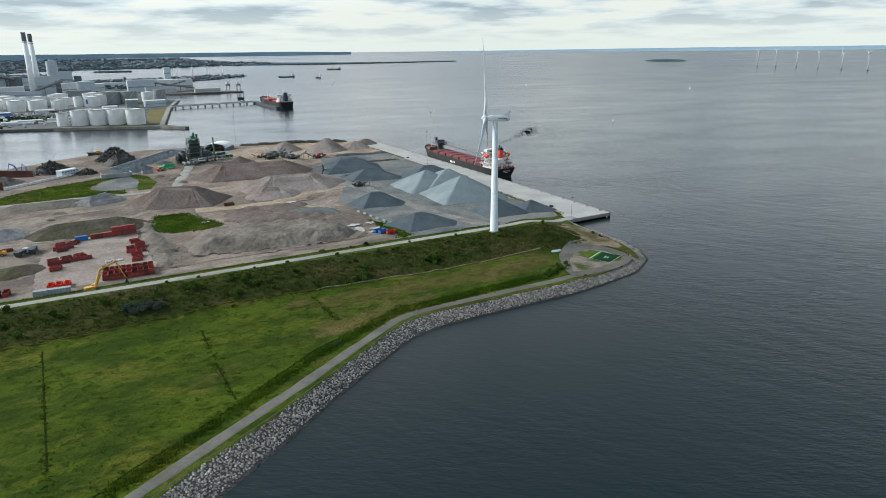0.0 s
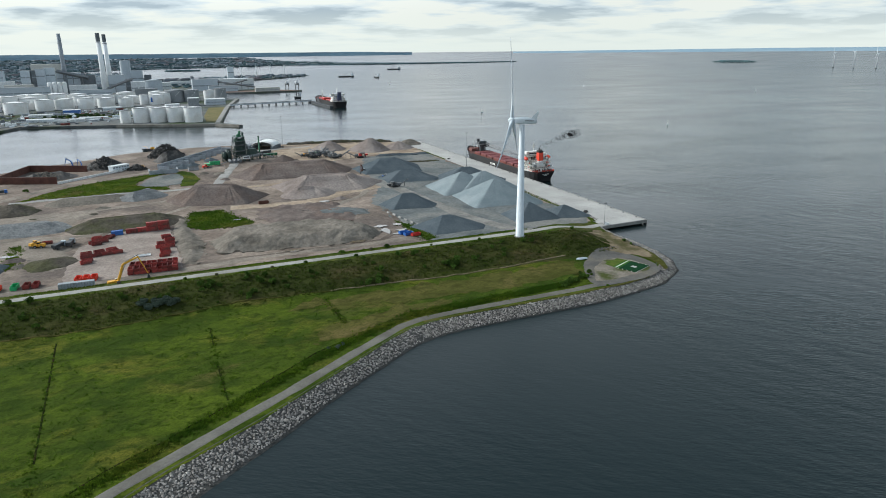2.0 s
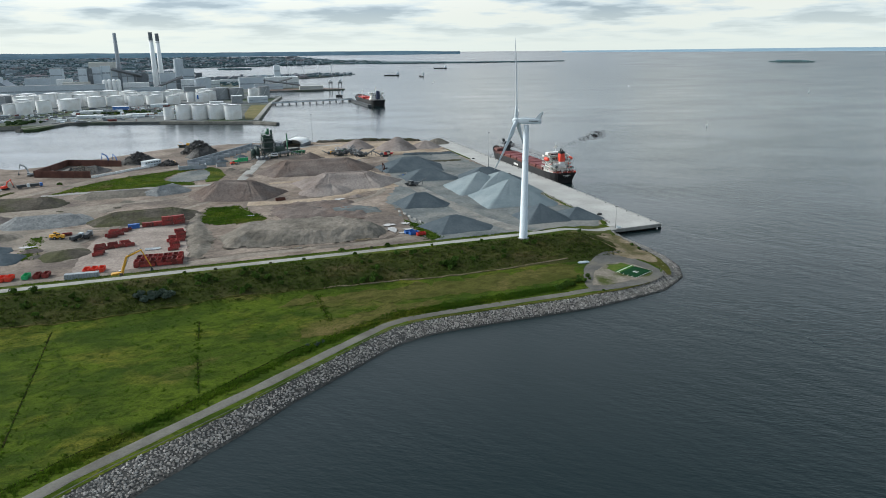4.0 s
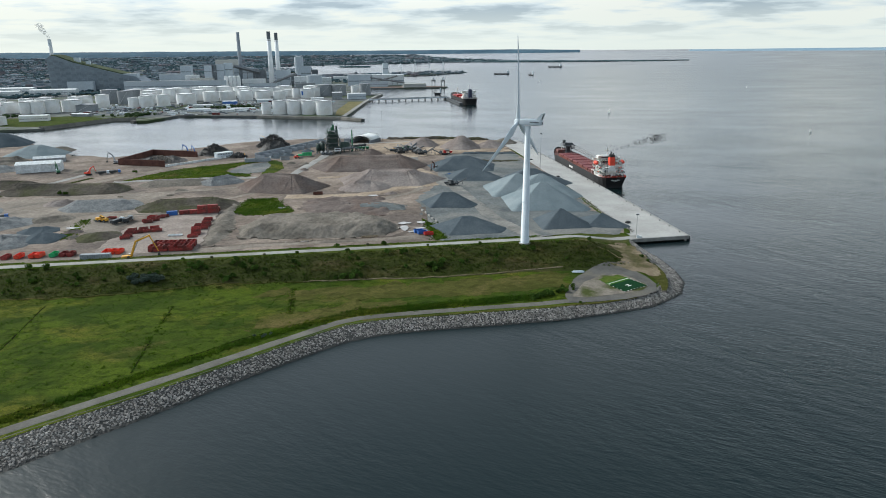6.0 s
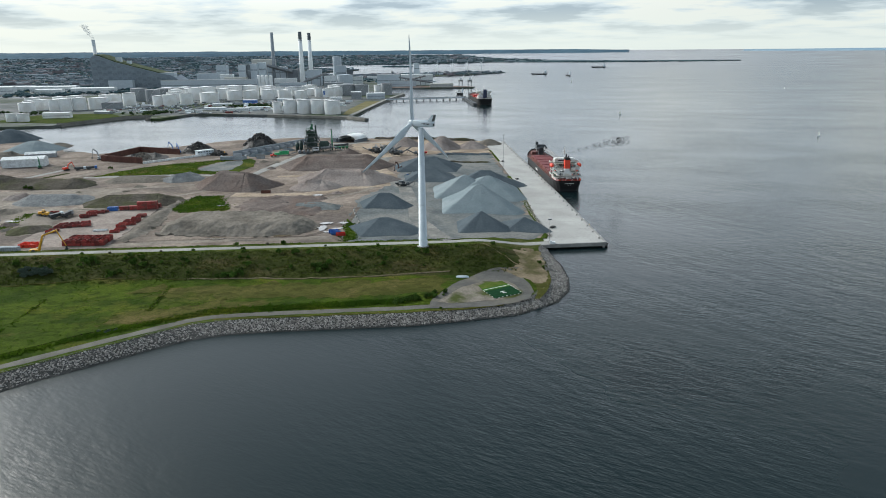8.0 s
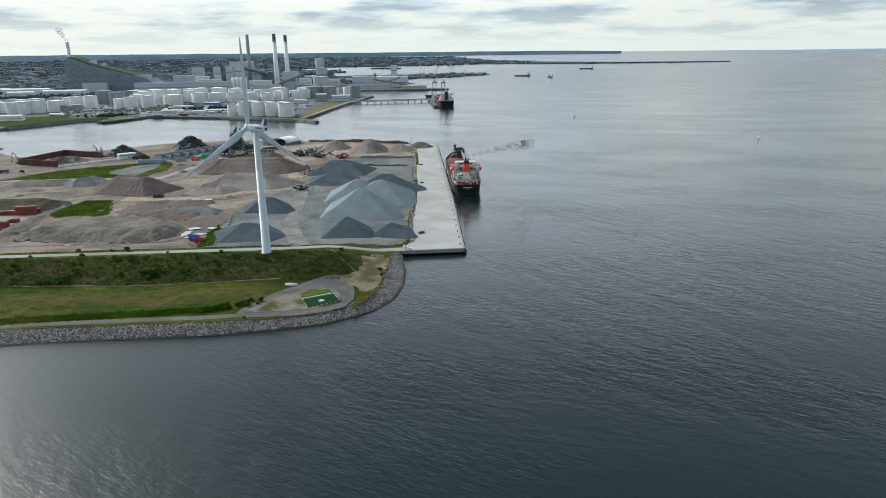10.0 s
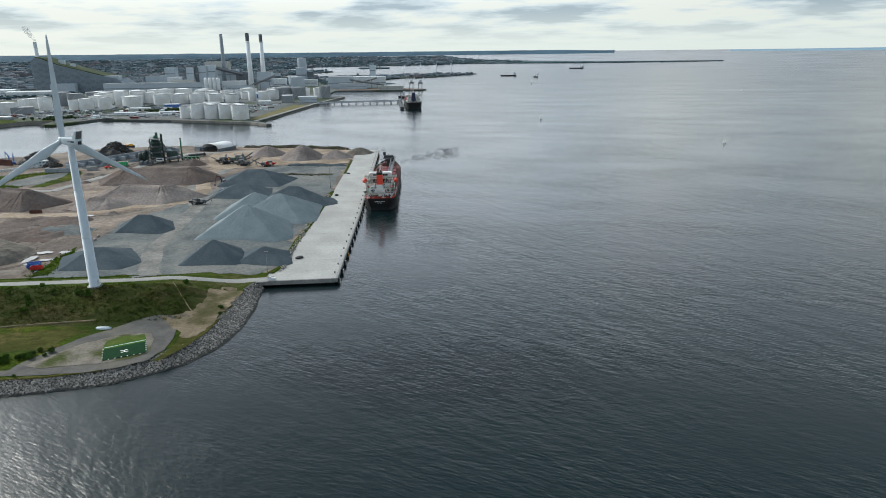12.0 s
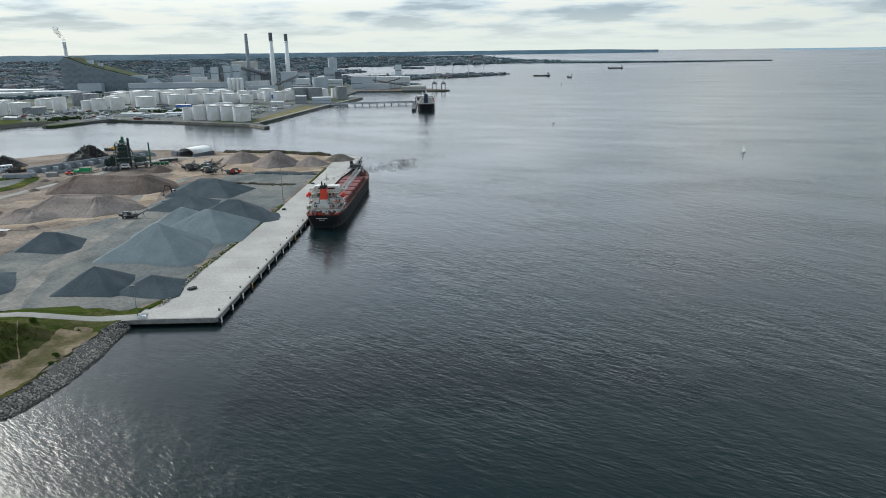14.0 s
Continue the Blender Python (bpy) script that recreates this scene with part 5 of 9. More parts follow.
# ---- ships ----
def hull(length, beam, deck, sheer, bow_rake=6.0, keel=-1.5):
    """Sections from stern (y=0) to bow (y=length)."""
    s = Shape()
    ks = [0, 0.02, 0.06, 0.12, 0.3, 0.6, 0.8, 0.88, 0.94, 0.98, 1.0]
    ws = [0.72, 0.86, 0.96, 1, 1, 1, 1, 0.88, 0.6, 0.28, 0.03]
    wl_ = [0.55, 0.72, 0.86, 0.96, 1, 1, 0.97, 0.76, 0.42, 0.12, 0.02]
    vs = []
    for k, w, b in zip(ks, ws, wl_):
        y = k * length
        top = deck + sheer * ease(0.86, 1.0, k) + 0.25 * sheer * (1 - ease(0, 0.12, k))
        yb = y - bow_rake * ease(0.85, 1, k) + 3.0 * (1 - ease(0, 0.1, k))
        for sx in (-1, 1):
            vs += [(sx * b * beam / 2, yb, keel), (sx * b * beam / 2 * 1.01, yb + (y - yb) * 0.2, deck * 0.25), (sx * w * beam / 2, y, top)]
    fs = []
    m = len(ks)
    for i in range(m - 1):
        a, c = i * 6, (i + 1) * 6
        for j in (0, 1):
            fs += [(a + j, a + j + 1, c + j + 1, c + j), (c + 3 + j, c + 4 + j, a + 4 + j, a + 3 + j)]
    fs += [(0, 3, 4, 1), (1, 4, 5, 2)]
    e = (m - 1) * 6
    fs += [(e + 3, e, e + 1, e + 4), (e + 4, e + 1, e + 2, e + 5)]
    d = Shape()
    dv = []
    for i in range(m):
        a, b = vs[i * 6 + 2], vs[i * 6 + 5]
        dv += [(a[0] * 0.985, a[1], a[2] - 0.9), (b[0] * 0.985, b[1], b[2] - 0.9)]
    d.add(dv, [(i * 2, i * 2 + 1, i * 2 + 3, i * 2 + 2) for i in range(m - 1)])
    return s.add(vs, fs), d


def railing(s, pts, z, h=1.1, step=2.0, r=0.06):
    line = split(pts, step, False)
    for x, y in line:
        s.tube((x, y, z), (x, y, z + h), r, 4)
    for (xa, ya), (xb, yb) in zip(line, line[1:]):
        for f in (0.5, 1.0):
            s.tube((xa, ya, z + h * f), (xb, yb, z + h * f), r * 0.8, 4)
    return s


def bulk_carrier():
    L, W, D = 148.0, 21.5, 7.6
    root = thing("bulk_carrier", "black-hulled bulk carrier with red deck and white superstructure, moored", "ship", 299.6, 436.5, 0, -1.9)
    hs, ds = hull(L, W, D, 2.6)
    h = part("hull", hs, M_HULL, root, "black painted hull")
    part("deck", ds, M_DECK, root, "oxide red steel deck")
    for sx in (-1, 1):
        part("bulwark", Shape().box(sx * 10.55, 74, D - 0.9, 0.25, 96, 1.0), M_DECK, root)
    for i in range(7):
        y = 34 + i * 13.2
        hc = part("hatch_coaming", Shape().box(0, y, D - 0.9, 15.4, 11.4, 1.5), M_DECK, root)
        for sx in (-1, 1):
            part("hatch_cover", Shape().box(sx * 3.75, y, D + 0.6, 7.4, 10.9, 0.7, 0, 0.96, 0.96), M_HATCH, hc)
    # unloading boom over the hatches
    boom = Shape()
    for sx in (-1.3, 1.3):
        for zz in (13.0, 15.0):
            boom.tube((sx + 4.5, 118, zz + 1), (sx + 4.5, 46, zz), 0.22, 5)
        for j in range(24):
            y0 = 46 + j * 3
            boom.tube((sx + 4.5, y0, 13.0 + (y0 - 46) / 72), (sx + 4.5, y0 + 3, 15.0 + (y0 - 46) / 72), 0.14, 4)
    boom.box(4.5, 82, 12.9, 1.8, 72, 0.35)
    part("unloading_boom", boom, M_STEEL, root, "grey lattice unloading boom")
    tower = part("boom_tower", Shape().box(1, 121, D - 0.9, 4.2, 4.2, 8.5, 0, 0.8, 0.8).tube((-2.6, 118.5, D - 0.9), (-1, 120, D + 7.6), 0.3, 5).tube((4.6, 118.5, D - 0.9), (3, 120, D + 7.6), 0.3, 5).tube((-2.6, 124.5, D - 0.9), (-1, 123, D + 7.6), 0.3, 5).tube((4.6, 124.5, D - 0.9), (3, 123, D + 7.6), 0.3, 5).box(1, 121, D + 7.6, 8.6, 5, 2.4, 0, 0.85, 0.85).box(4.6, 118, D + 5, 2.6, 5, 3.4).box(-2.4, 122.6, D + 9.8, 2.2, 2.2, 2.6), M_DARKSTEEL, root, "dark grey boom tower")
    part("tower_platform", railing(Shape().box(1, 121, D + 7.3, 11, 8.5, 0.25), [(-4.4, 117), (6.4, 117), (6.4, 125), (-4.4, 125)], D + 7.5), M_STEEL, tower)
    # forecastle
    part("forecastle", Shape().box(0, 136, D - 0.4, 11, 10, 2.2, 0, 0.8, 0.8), M_DECK, root)
    part("foremast", Shape().tube((0, 137, D + 1), (0, 137, D + 11), 0.28, 8, 0.15).box(0, 137, D + 8, 2.6, 0.2, 0.2), M_SHIPWHITE, root)
    # superstructure
    sup = part("superstructure", Shape().box(0, 16.0, D - 0.9, 16.4, 17.0, 3.4).box(0, 16.8, D + 2.5, 14.4, 15.0, 2.9).box(-5.0, 13.5, D + 5.4, 3.6, 6.0, 2.6).box(5.0, 13.5, D + 5.4, 3.6, 6.0, 2.6).box(0, 19.5, D + 5.4, 13.6, 9.2, 2.8).box(0, 20.4, D + 8.2, 12.4, 7.6, 2.8), M_SHIPWHITE, root, "white accommodation block of several decks")
    part("bridge", Shape().box(0, 21.4, D + 11.0, 15.0, 5.2, 2.7).box(0, 21.4, D + 13.7, 13.5, 4.8, 0.35), M_SHIPWHITE, sup)
    for sx in (-1, 1):
        part("bridge_wing", Shape().box(sx * 8.6, 21.6, D + 10.9, 4.2, 3.0, 0.25).box(sx * 10.6, 21.6, D + 11.1, 0.15, 3.0, 1.1).box(sx * 8.6, 20.15, D + 11.1, 4.2, 0.12, 1.1), M_SHIPWHITE, sup)
        part("wing_strut", Shape().tube((sx * 10.2, 21.4, D + 8.6), (sx * 10.2, 21.4, D + 10.9), 0.12, 5).tube((sx * 6.2, 21.4, D + 8.4), (sx * 10.2, 21.4, D + 10.9), 0.12, 5), M_SHIPWHITE, sup)
    part("bridge_window_band", Shape().box(0, 24.03, D + 12.1, 12.2, 0.08, 1.1).box(0, 18.77, D + 12.1, 10, 0.08, 1.0), M_GLASS, sup)
    for zz, w, d0, yc in ((D + 2.5, 20.4, 18.8, 16.8), (D + 5.4, 18.8, 16.6, 17.6), (D + 8.2, 19.4, 13.5, 18.6), (D + 11.0, 17.0, 9.0, 19.0)):
        part("gallery", Shape().box(0, yc - 0.8, zz - 0.02, w, d0, 0.18), M_SHIPWHITE, sup)
        part("gallery_floor", Shape().box(0, yc - 0.8, zz + 0.165, w - 0.5, d0 - 0.5, 0.03), M_DECKGREEN, sup, "dull green deck coating")
        part("gallery_rail", railing(Shape(), [(-w / 2, yc + d0 / 2 - 0.8), (-w / 2, yc - d0 / 2 - 0.8), (w / 2, yc - d0 / 2 - 0.8), (w / 2, yc + d0 / 2 - 0.8)], zz + 0.16, 1.1, 1.6), M_SHIPWHITE, sup)
        for sx in (-1, 1):
            for yy in (-0.45, 0.0, 0.45):
                part("stanchion", Shape().tube((sx * (w / 2 - 0.3), yc - 0.8 + yy * d0, zz - 2.8), (sx * (w / 2 - 0.3), yc - 0.8 + yy * d0, zz), 0.1, 5), M_SHIPWHITE, sup)
    for row, (zz, yf, w) in enumerate(((D + 0.6, 7.47, 15), (D + 3.6, 9.27, 13), (D + 6.4, 14.87, 12), (D + 9.2, 16.57, 10.5))):
        for j in range(6):
            part("window", Shape().box(-w / 2 + 0.8 + j * (w - 1.6) / 5, yf, zz, 0.62, 0.08, 0.8), M_GLASS, sup)
        # charcoal slabs added as the recess shade of openings under the galleries
        for x in (-w * 0.36, -w * 0.12, w * 0.2, w * 0.4):
            part("doorway", Shape().box(x, yf - 0.02, zz - 0.75, 0.95, 0.1, 1.95), M_CHARC, sup)
        for sx in (-1, 1):
            for j in range(3):
                part("window", Shape().box(sx * (8.22, 7.22, 6.82, 6.22)[row], 17.5 + j * 2.2, zz, 0.08, 0.62, 0.8), M_GLASS, sup)
    fun = part("funnel", Shape().box(0, 10.6, D - 0.5, 6.4, 5.2, 6.0).box(0, 10.6, D + 5.5, 4.4, 4.6, 2.6), M_SHIPWHITE, root, "white funnel casing")
    part("funnel_band", Shape().box(0, 10.6, D + 8.0, 4.0, 4.4, 6.4, 0, 0.9, 0.9), M_ORANGE, fun, "orange-red funnel top")
    part("funnel_cap", Shape().box(0, 10.6, D + 14.4, 3.7, 4.0, 1.6).tube((-0.8, 10.6, D + 15.8), (-0.8, 10.2, D + 18.4), 0.5, 10).tube((0.9, 10.6, D + 15.8), (0.9, 10.2, D + 17.4), 0.42, 10), M_BLACK, fun)
    for x, y, z0, hh in ((-6, 10, D + 2.7, 2.2), (6, 10, D + 2.7, 2.2), (-4.6, 12.6, D + 5.6, 1.6), (4.6, 12.6, D + 5.6, 1.6), (-7.4, 13.5, D + 5.6, 1.4), (7.4, 13.5, D + 5.6, 1.4)):
        part("vent", Shape().lathe(x, y, [(0.4, z0), (0.4, z0 + hh), (0.75, z0 + hh + 0.1), (0.7, z0 + hh + 0.7), (0.2, z0 + hh + 0.9)], 10), M_SHIPWHITE, root)
    for x, y, z0 in ((-9.2, 11.5, D + 3.2), (9.2, 11.5, D + 3.2), (-8.2, 12.3, D + 6.1), (8.2, 12.3, D + 6.1), (3.5, 9.4, D + 3.2), (-3.2, 6.2, D + 0.2)):
        part("life_raft", Shape().tube((x - 0.7, y, z0), (x + 0.7, y, z0), 0.42, 8), M_ORANGE, root)
    rl = random.Random(12)
    for k in range(34):
        zz, w, ya, yb = rl.choice(((D - 0.2, 8.8, 1.5, 7.0), (D + 2.7, 9.6, 6.8, 9.0), (D + 5.6, 8.8, 9.0, 10.4), (D + 8.4, 9.0, 11.4, 15.5)))
        x, y = rl.uniform(-w, w), rl.uniform(ya, yb)
        if abs(x) > 3.4:
            part("deck_locker", Shape().box(x, y, zz, rl.uniform(0.5, 1.8), rl.uniform(0.5, 1.2), rl.uniform(0.5, 1.5)), rl.choice((M_SHIPWHITE, M_STEEL, M_CHARC, M_DECKGREEN, M_ORANGE)), root)
    part("radar_mast", Shape().tube((0, 20.6, D + 14), (0, 20.6, D + 22), 0.3, 8, 0.18).box(0, 20.6, D + 17.5, 4.2, 0.25, 0.2).box(0, 20.6, D + 19.6, 2.8, 0.25, 0.2).box(0.2, 21.0, D + 18, 2.4, 0.3, 0.35), M_SHIPWHITE, root)
    for sx in (-1, 1):
        lb = part("lifeboat", Shape().lathe(0, 0, [(0.2, -3.6), (1.1, -2.8), (1.5, -1.2), (1.5, 1.2), (1.1, 2.8), (0.2, 3.6)], 12), M_ORANGE, root, "enclosed orange-red lifeboat", True)
        lb.matrix_basis = pose(sx * 10.2, 15.6, D + 9.6, 90, 0, 0)
        for yy in (13.4, 17.6):
            part("davit", Shape().tube((sx * 8.8, yy, D + 5.5), (sx * 10.4, yy, D + 11.4), 0.2, 6), M_SHIPWHITE, root)
    # after deck gear
    part("stern_rail", railing(Shape(), [(-9.6, 11), (-9.2, 3), (-7.5, 0.4), (7.5, 0.4), (9.2, 3), (9.6, 11)], D + 0.3), M_ORANGE, root)
    for x, y in ((-5, 5), (5, 5), (0, 3.5), (-3, 7)):
        part("mooring_winch", Shape().box(x, y, D - 0.3, 2.6, 1.6, 1.5).tube((x - 1.5, y, D + 0.7), (x + 1.5, y, D + 0.7), 0.7, 10), M_DECK, root)
    for sx in (-6.5, 6.5):
        part("deck_crane", Shape().tube((sx, 9.2, D), (sx, 9.2, D + 6), 0.45, 8).tube((sx, 9.2, D + 6), (sx * 0.5, 2.5, D + 8.5), 0.25, 6), M_SHIPWHITE, root)
    for i, w in enumerate((1.1, 0.9, 1.0, 0.3, 1.0, 0.9, 1.1, 0.8, 1.0)):
        part("name_bar", Shape().box(-2.9 + i * 0.74, 0.55, D - 1.7, w * 0.45, 0.12, 0.55), M_PAINT, h)
    for i in range(5):
        part("name_bar", Shape().box(-1.2 + i * 0.6, 0.9, D - 2.7, 0.36, 0.12, 0.35), M_PAINT, h)
    for j in range(4):
        part("side_lettering_bar", Shape().box(-10.8, 70 + j * 2.4, D - 4.2, 0.12, 1.5, 1.7), M_PAINT, h)


bulk_carrier()


def tanker():
    L, W, D = 160.0, 29.0, 10.5
    root = thing("tanker", "dark-hulled tanker with red deck pipes at the oil jetty", "ship", 342, 1196, 0, 0.8)
    hs, ds = hull(L, W, D, 3)
    part("hull", hs, M_HULL, root, "black painted hull")
    part("deck", ds, M_DECK, root)
    for j in range(8):
        part("deck_pipe", Shape().tube((-9.5 + j * 2.7, 34, D + 0.6), (-9.5 + j * 2.7, 132, D + 0.6), 0.45, 6), M_RED, root)
    part("manifold", Shape().box(0, 78, D - 0.5, 25, 9, 3.4).box(0, 60, D - 0.5, 8, 4, 3).box(0, 100, D - 0.5, 8, 4, 3), M_RED, root, "red pipe manifold")
    part("superstructure", Shape().box(0, 19, D - 0.9, 26, 15, 4).box(0, 20, D + 3.1, 23, 12, 3.6).box(0, 20.5, D + 6.7, 19, 11, 3.6).box(0, 22, D + 10.3, 27, 7, 3), M_SHIPWHITE, root)
    for row, w in ((1.0, 22), (4.4, 19), (8.0, 16)):
        for j in range(5):
            part("window", Shape().box(-w / 2 + 1.5 + j * (w - 3) / 4, (11.44, 13.94, 14.94)[int(row / 3.6)], D + row, 1.2, 0.1, 1.1), M_GLASS, root)
    part("funnel", Shape().box(0, 10, D + 2, 7, 7, 15, 0, 0.8, 0.8), mat("navy_paint", (0.012, 0.02, 0.06), (0.02, 0.03, 0.08), 0.2, 1.0, 0.5, bump=0), root, "navy blue funnel")
    for x, y, za, zb in ((0, 24, 13, 23), (0, 132, 0, 14), (6, 78, 0, 12)):
        part("mast", Shape().tube((x, y, D + za), (x, y, D + zb), 0.5, 6), M_SHIPWHITE, root)


tanker()


M_LAWN = mat("short_pale_lawn", (0.050, 0.085, 0.008), (0.085, 0.115, 0.020), 0.4, 2.0, 0.95, bump=0.4)


# ---- helipad, bench and small things on the tip ----
def helipad():
    a, b, c, d = (210.4, 232.2), (222.6, 237.9), (225.9, 228.9), (213.6, 223.7)
    z = land_h(218, 233) + 0.30
    root = thing("helipad", "dark green artificial turf helipad with a white H", "helipad", 0, 0, 0)
    part("turf", Shape().prism([d, c, b, a], z, z + 0.16), M_GREEN, root)
    part("lime_strip", Shape().prism([a, b, (221.7, 240.6), (209.5, 234.9)], z - 0.02, z + 0.10), M_LIME, root, "bright green turf strip")
    part("strip_line", Shape().prism([(210.0, 233.5), (222.2, 239.2), (222.1, 239.5), (209.9, 233.8)], z + 0.08, z + 0.13), M_PAINT, root)
    cx, cy = 218.1, 230.6
    ang = math.degrees(math.atan2(b[1] - a[1], b[0] - a[0]))
    ca, sa = math.cos(radians(ang)), math.sin(radians(ang))

    def bar(u, v, su, sv, name):
        part(name, Shape().box(cx + ca * u - sa * v, cy + sa * u + ca * v, z + 0.15, su, sv, 0.04, ang), M_PAINT, root)

    bar(0, -0.75, 2.3, 0.4, "h_stroke")
    bar(0, 0.75, 2.3, 0.4, "h_stroke")
    bar(0, 0, 0.4, 1.2, "h_stroke")
    edge = [(a, d), (d, c), (c, b)]
    for (xa, ya), (xb, yb) in edge:
        n = int(math.hypot(xb - xa, yb - ya) / 1.9)
        for i in range(n + 1):
            part("edge_marker", Shape().box(xa + (xb - xa) * i / n, ya + (yb - ya) * i / n, z + 0.1, 0.36, 0.36, 0.12, ang), M_PAINT, root)


sheet("pad_lawn", [(209.4, 235), (221.6, 240.8), (219.5, 244.6), (213, 243.2), (208.4, 239.8)], 1.2, land_h, M_LAWN, 0.30, ragged=0.5)
helipad()


def boat_bench():
    x, y = 203, 250.8
    z = land_h(x, y) + 0.1
    root = thing("upturned_boat", "small white upturned dinghy on the gravel", "boat", x, y, z, -8)
    s = Shape()
    n = 10
    vs = []
    for u, w, h in ((-2.9, 0.3, 0.35), (-2.2, 0.8, 0.7), (-0.5, 1.0, 0.85), (1.4, 0.9, 0.8), (2.8, 0.55, 0.6)):
        vs += [(u, w * math.cos(math.pi * i / (n - 1)), h * math.sin(math.pi * i / (n - 1))) for i in range(n)]
    s.add(vs, [(a * n + i, a * n + i + 1, (a + 1) * n + i + 1, (a + 1) * n + i) for a in range(4) for i in range(n - 1)] + [tuple(range(n)), tuple(4 * n + i for i in range(n))])
    part("hull", s, M_WHITE, root, smooth=True)
    part("keel", Shape().box(0, 0, 0.7, 4.4, 0.08, 0.2), M_PALE, root)


boat_bench()


def light_mast(x, y, z, h, label, k=1.0):
    root = thing("light_mast", label, "light mast", x, y, z)
    part("pole", Shape().lathe(0, 0, [(0.38 * k, 0), (0.30 * k, h * 0.3), (0.14 * k, h)], 10), M_STEEL, root, smooth=True)
    part("base", Shape().box(0, 0, -0.4, 1.4, 1.4, 0.7), M_QUAYFACE, root)
    part("lamp_head", Shape().box(0, 0, h - 0.3, 1.7, 0.5, 0.6), M_STEEL, root)


light_mast(261.9, 503, 2.62, 31, "tall grey floodlight mast on the quay's inner edge", 0.6)
light_mast(253.5, 300.3, 2.62, 13, "slim grey light mast at the quay corner", 0.4)
light_mast(146, 716, 3.2, 32, "tall grey floodlight mast by the far shore", 0.5)
s = Shape().box(255.2, 300.2, 2.62, 3.2, 1.6, 1.1, 0, 0.9, 0.8).box(254.4, 300.2, 3.7, 0.9, 0.8, 0.7)
solo("switch_cabinet", s, M_PALE, "pale grey switch cabinet at the quay corner", "cabinet")


def tyre(x, y, z):
    s = Shape()
    n, m = 18, 8
    vs = [(x + (1.05 + 0.42 * math.cos(b)) * math.cos(a), y + (1.05 + 0.42 * math.cos(b)) * math.sin(a), z + 0.42 + 0.42 * math.sin(b)) for a in [2 * math.pi * i / n for i in range(n)] for b in [2 * math.pi * j / m for j in range(m)]]
    fs = [(i * m + j, ((i + 1) % n) * m + j, ((i + 1) % n) * m + (j + 1) % m, i * m + (j + 1) % m) for i in range(n) for j in range(m)]
    solo("tyre", s.add(vs, fs), M_BLACK, "large black tyre lying on the quay deck", "tyre", "tyres on the quay", smooth=True)


for x, y in ((262.3, 331), (263.2, 332), (268.6, 476), (271, 560)):
    tyre(x, y, 2.62)


# ---- skips and containers ----
def skip(x, y, rz, material, label, z=None, size=(5.6, 2.4, 1.9), name="waste_skip", group="red skips in the court"):
    l, w, h = size
    root = thing(name, label, "skip", x, y, (land_h(x, y) if z is None else z) + 0.12, rz, group)
    s = Shape()
    o, i = [(-l / 2, -w / 2), (l / 2, -w / 2), (l / 2, w / 2), (-l / 2, w / 2)], [(-l / 2 + 0.12, -w / 2 + 0.12), (l / 2 - 0.12, -w / 2 + 0.12), (l / 2 - 0.12, w / 2 - 0.12), (-l / 2 + 0.12, w / 2 - 0.12)]
    vs = [(a, b, 0.15) for a, b in o] + [(a, b, h) for a, b in o] + [(a, b, h) for a, b in i] + [(a, b, 0.35) for a, b in i]
    fs = [(3, 2, 1, 0)] + [(k, (k + 1) % 4, 4 + (k + 1) % 4, 4 + k) for k in range(4)] + [(4 + k, 4 + (k + 1) % 4, 8 + (k + 1) % 4, 8 + k) for k in range(4)] + [(8 + k, 8 + (k + 1) % 4, 12 + (k + 1) % 4, 12 + k) for k in range(4)] + [(12, 13, 14, 15)]
    part("body", s.add(vs, fs), material, root)
    for k in range(5):
        for sy in (-1, 1):
            part("rib", Shape().box(-l / 2 + 0.5 + k * (l - 1) / 4, sy * (w / 2 + 0.06), 0.2, 0.14, 0.12, h - 0.3), material, root)
    part("runner", Shape().box(0, 0.55, 0, l * 0.96, 0.18, 0.18), M_DARKSTEEL, root)
    part("runner", Shape().box(0, -0.55, 0, l * 0.96, 0.18, 0.18), M_DARKSTEEL, root)
    return root


def container(x, y, rz, material, label, z=None, size=(6.1, 2.44, 2.6)):
    l, w, h = size
    root = thing("shipping_container", label, "container", x, y, (land_h(x, y) if z is None else z) + 0.1, rz, "containers in the court")
    part("box", Shape().box(0, 0, 0.1, l - 0.1, w - 0.1, h - 0.15), material, root)
    for sx in (-1, 1):
        for sy in (-1, 1):
            part("corner_post", Shape().box(sx * (l / 2 - 0.08), sy * (w / 2 - 0.08), 0, 0.18, 0.18, h), material, root)
    for sy in (-1, 1):
        for k in range(9):
            part("rib", Shape().box(-l / 2 + 0.5 + k * (l - 1) / 8, sy * (w / 2 - 0.03), 0.2, 0.2, 0.07, h - 0.4), material, root)
    return root


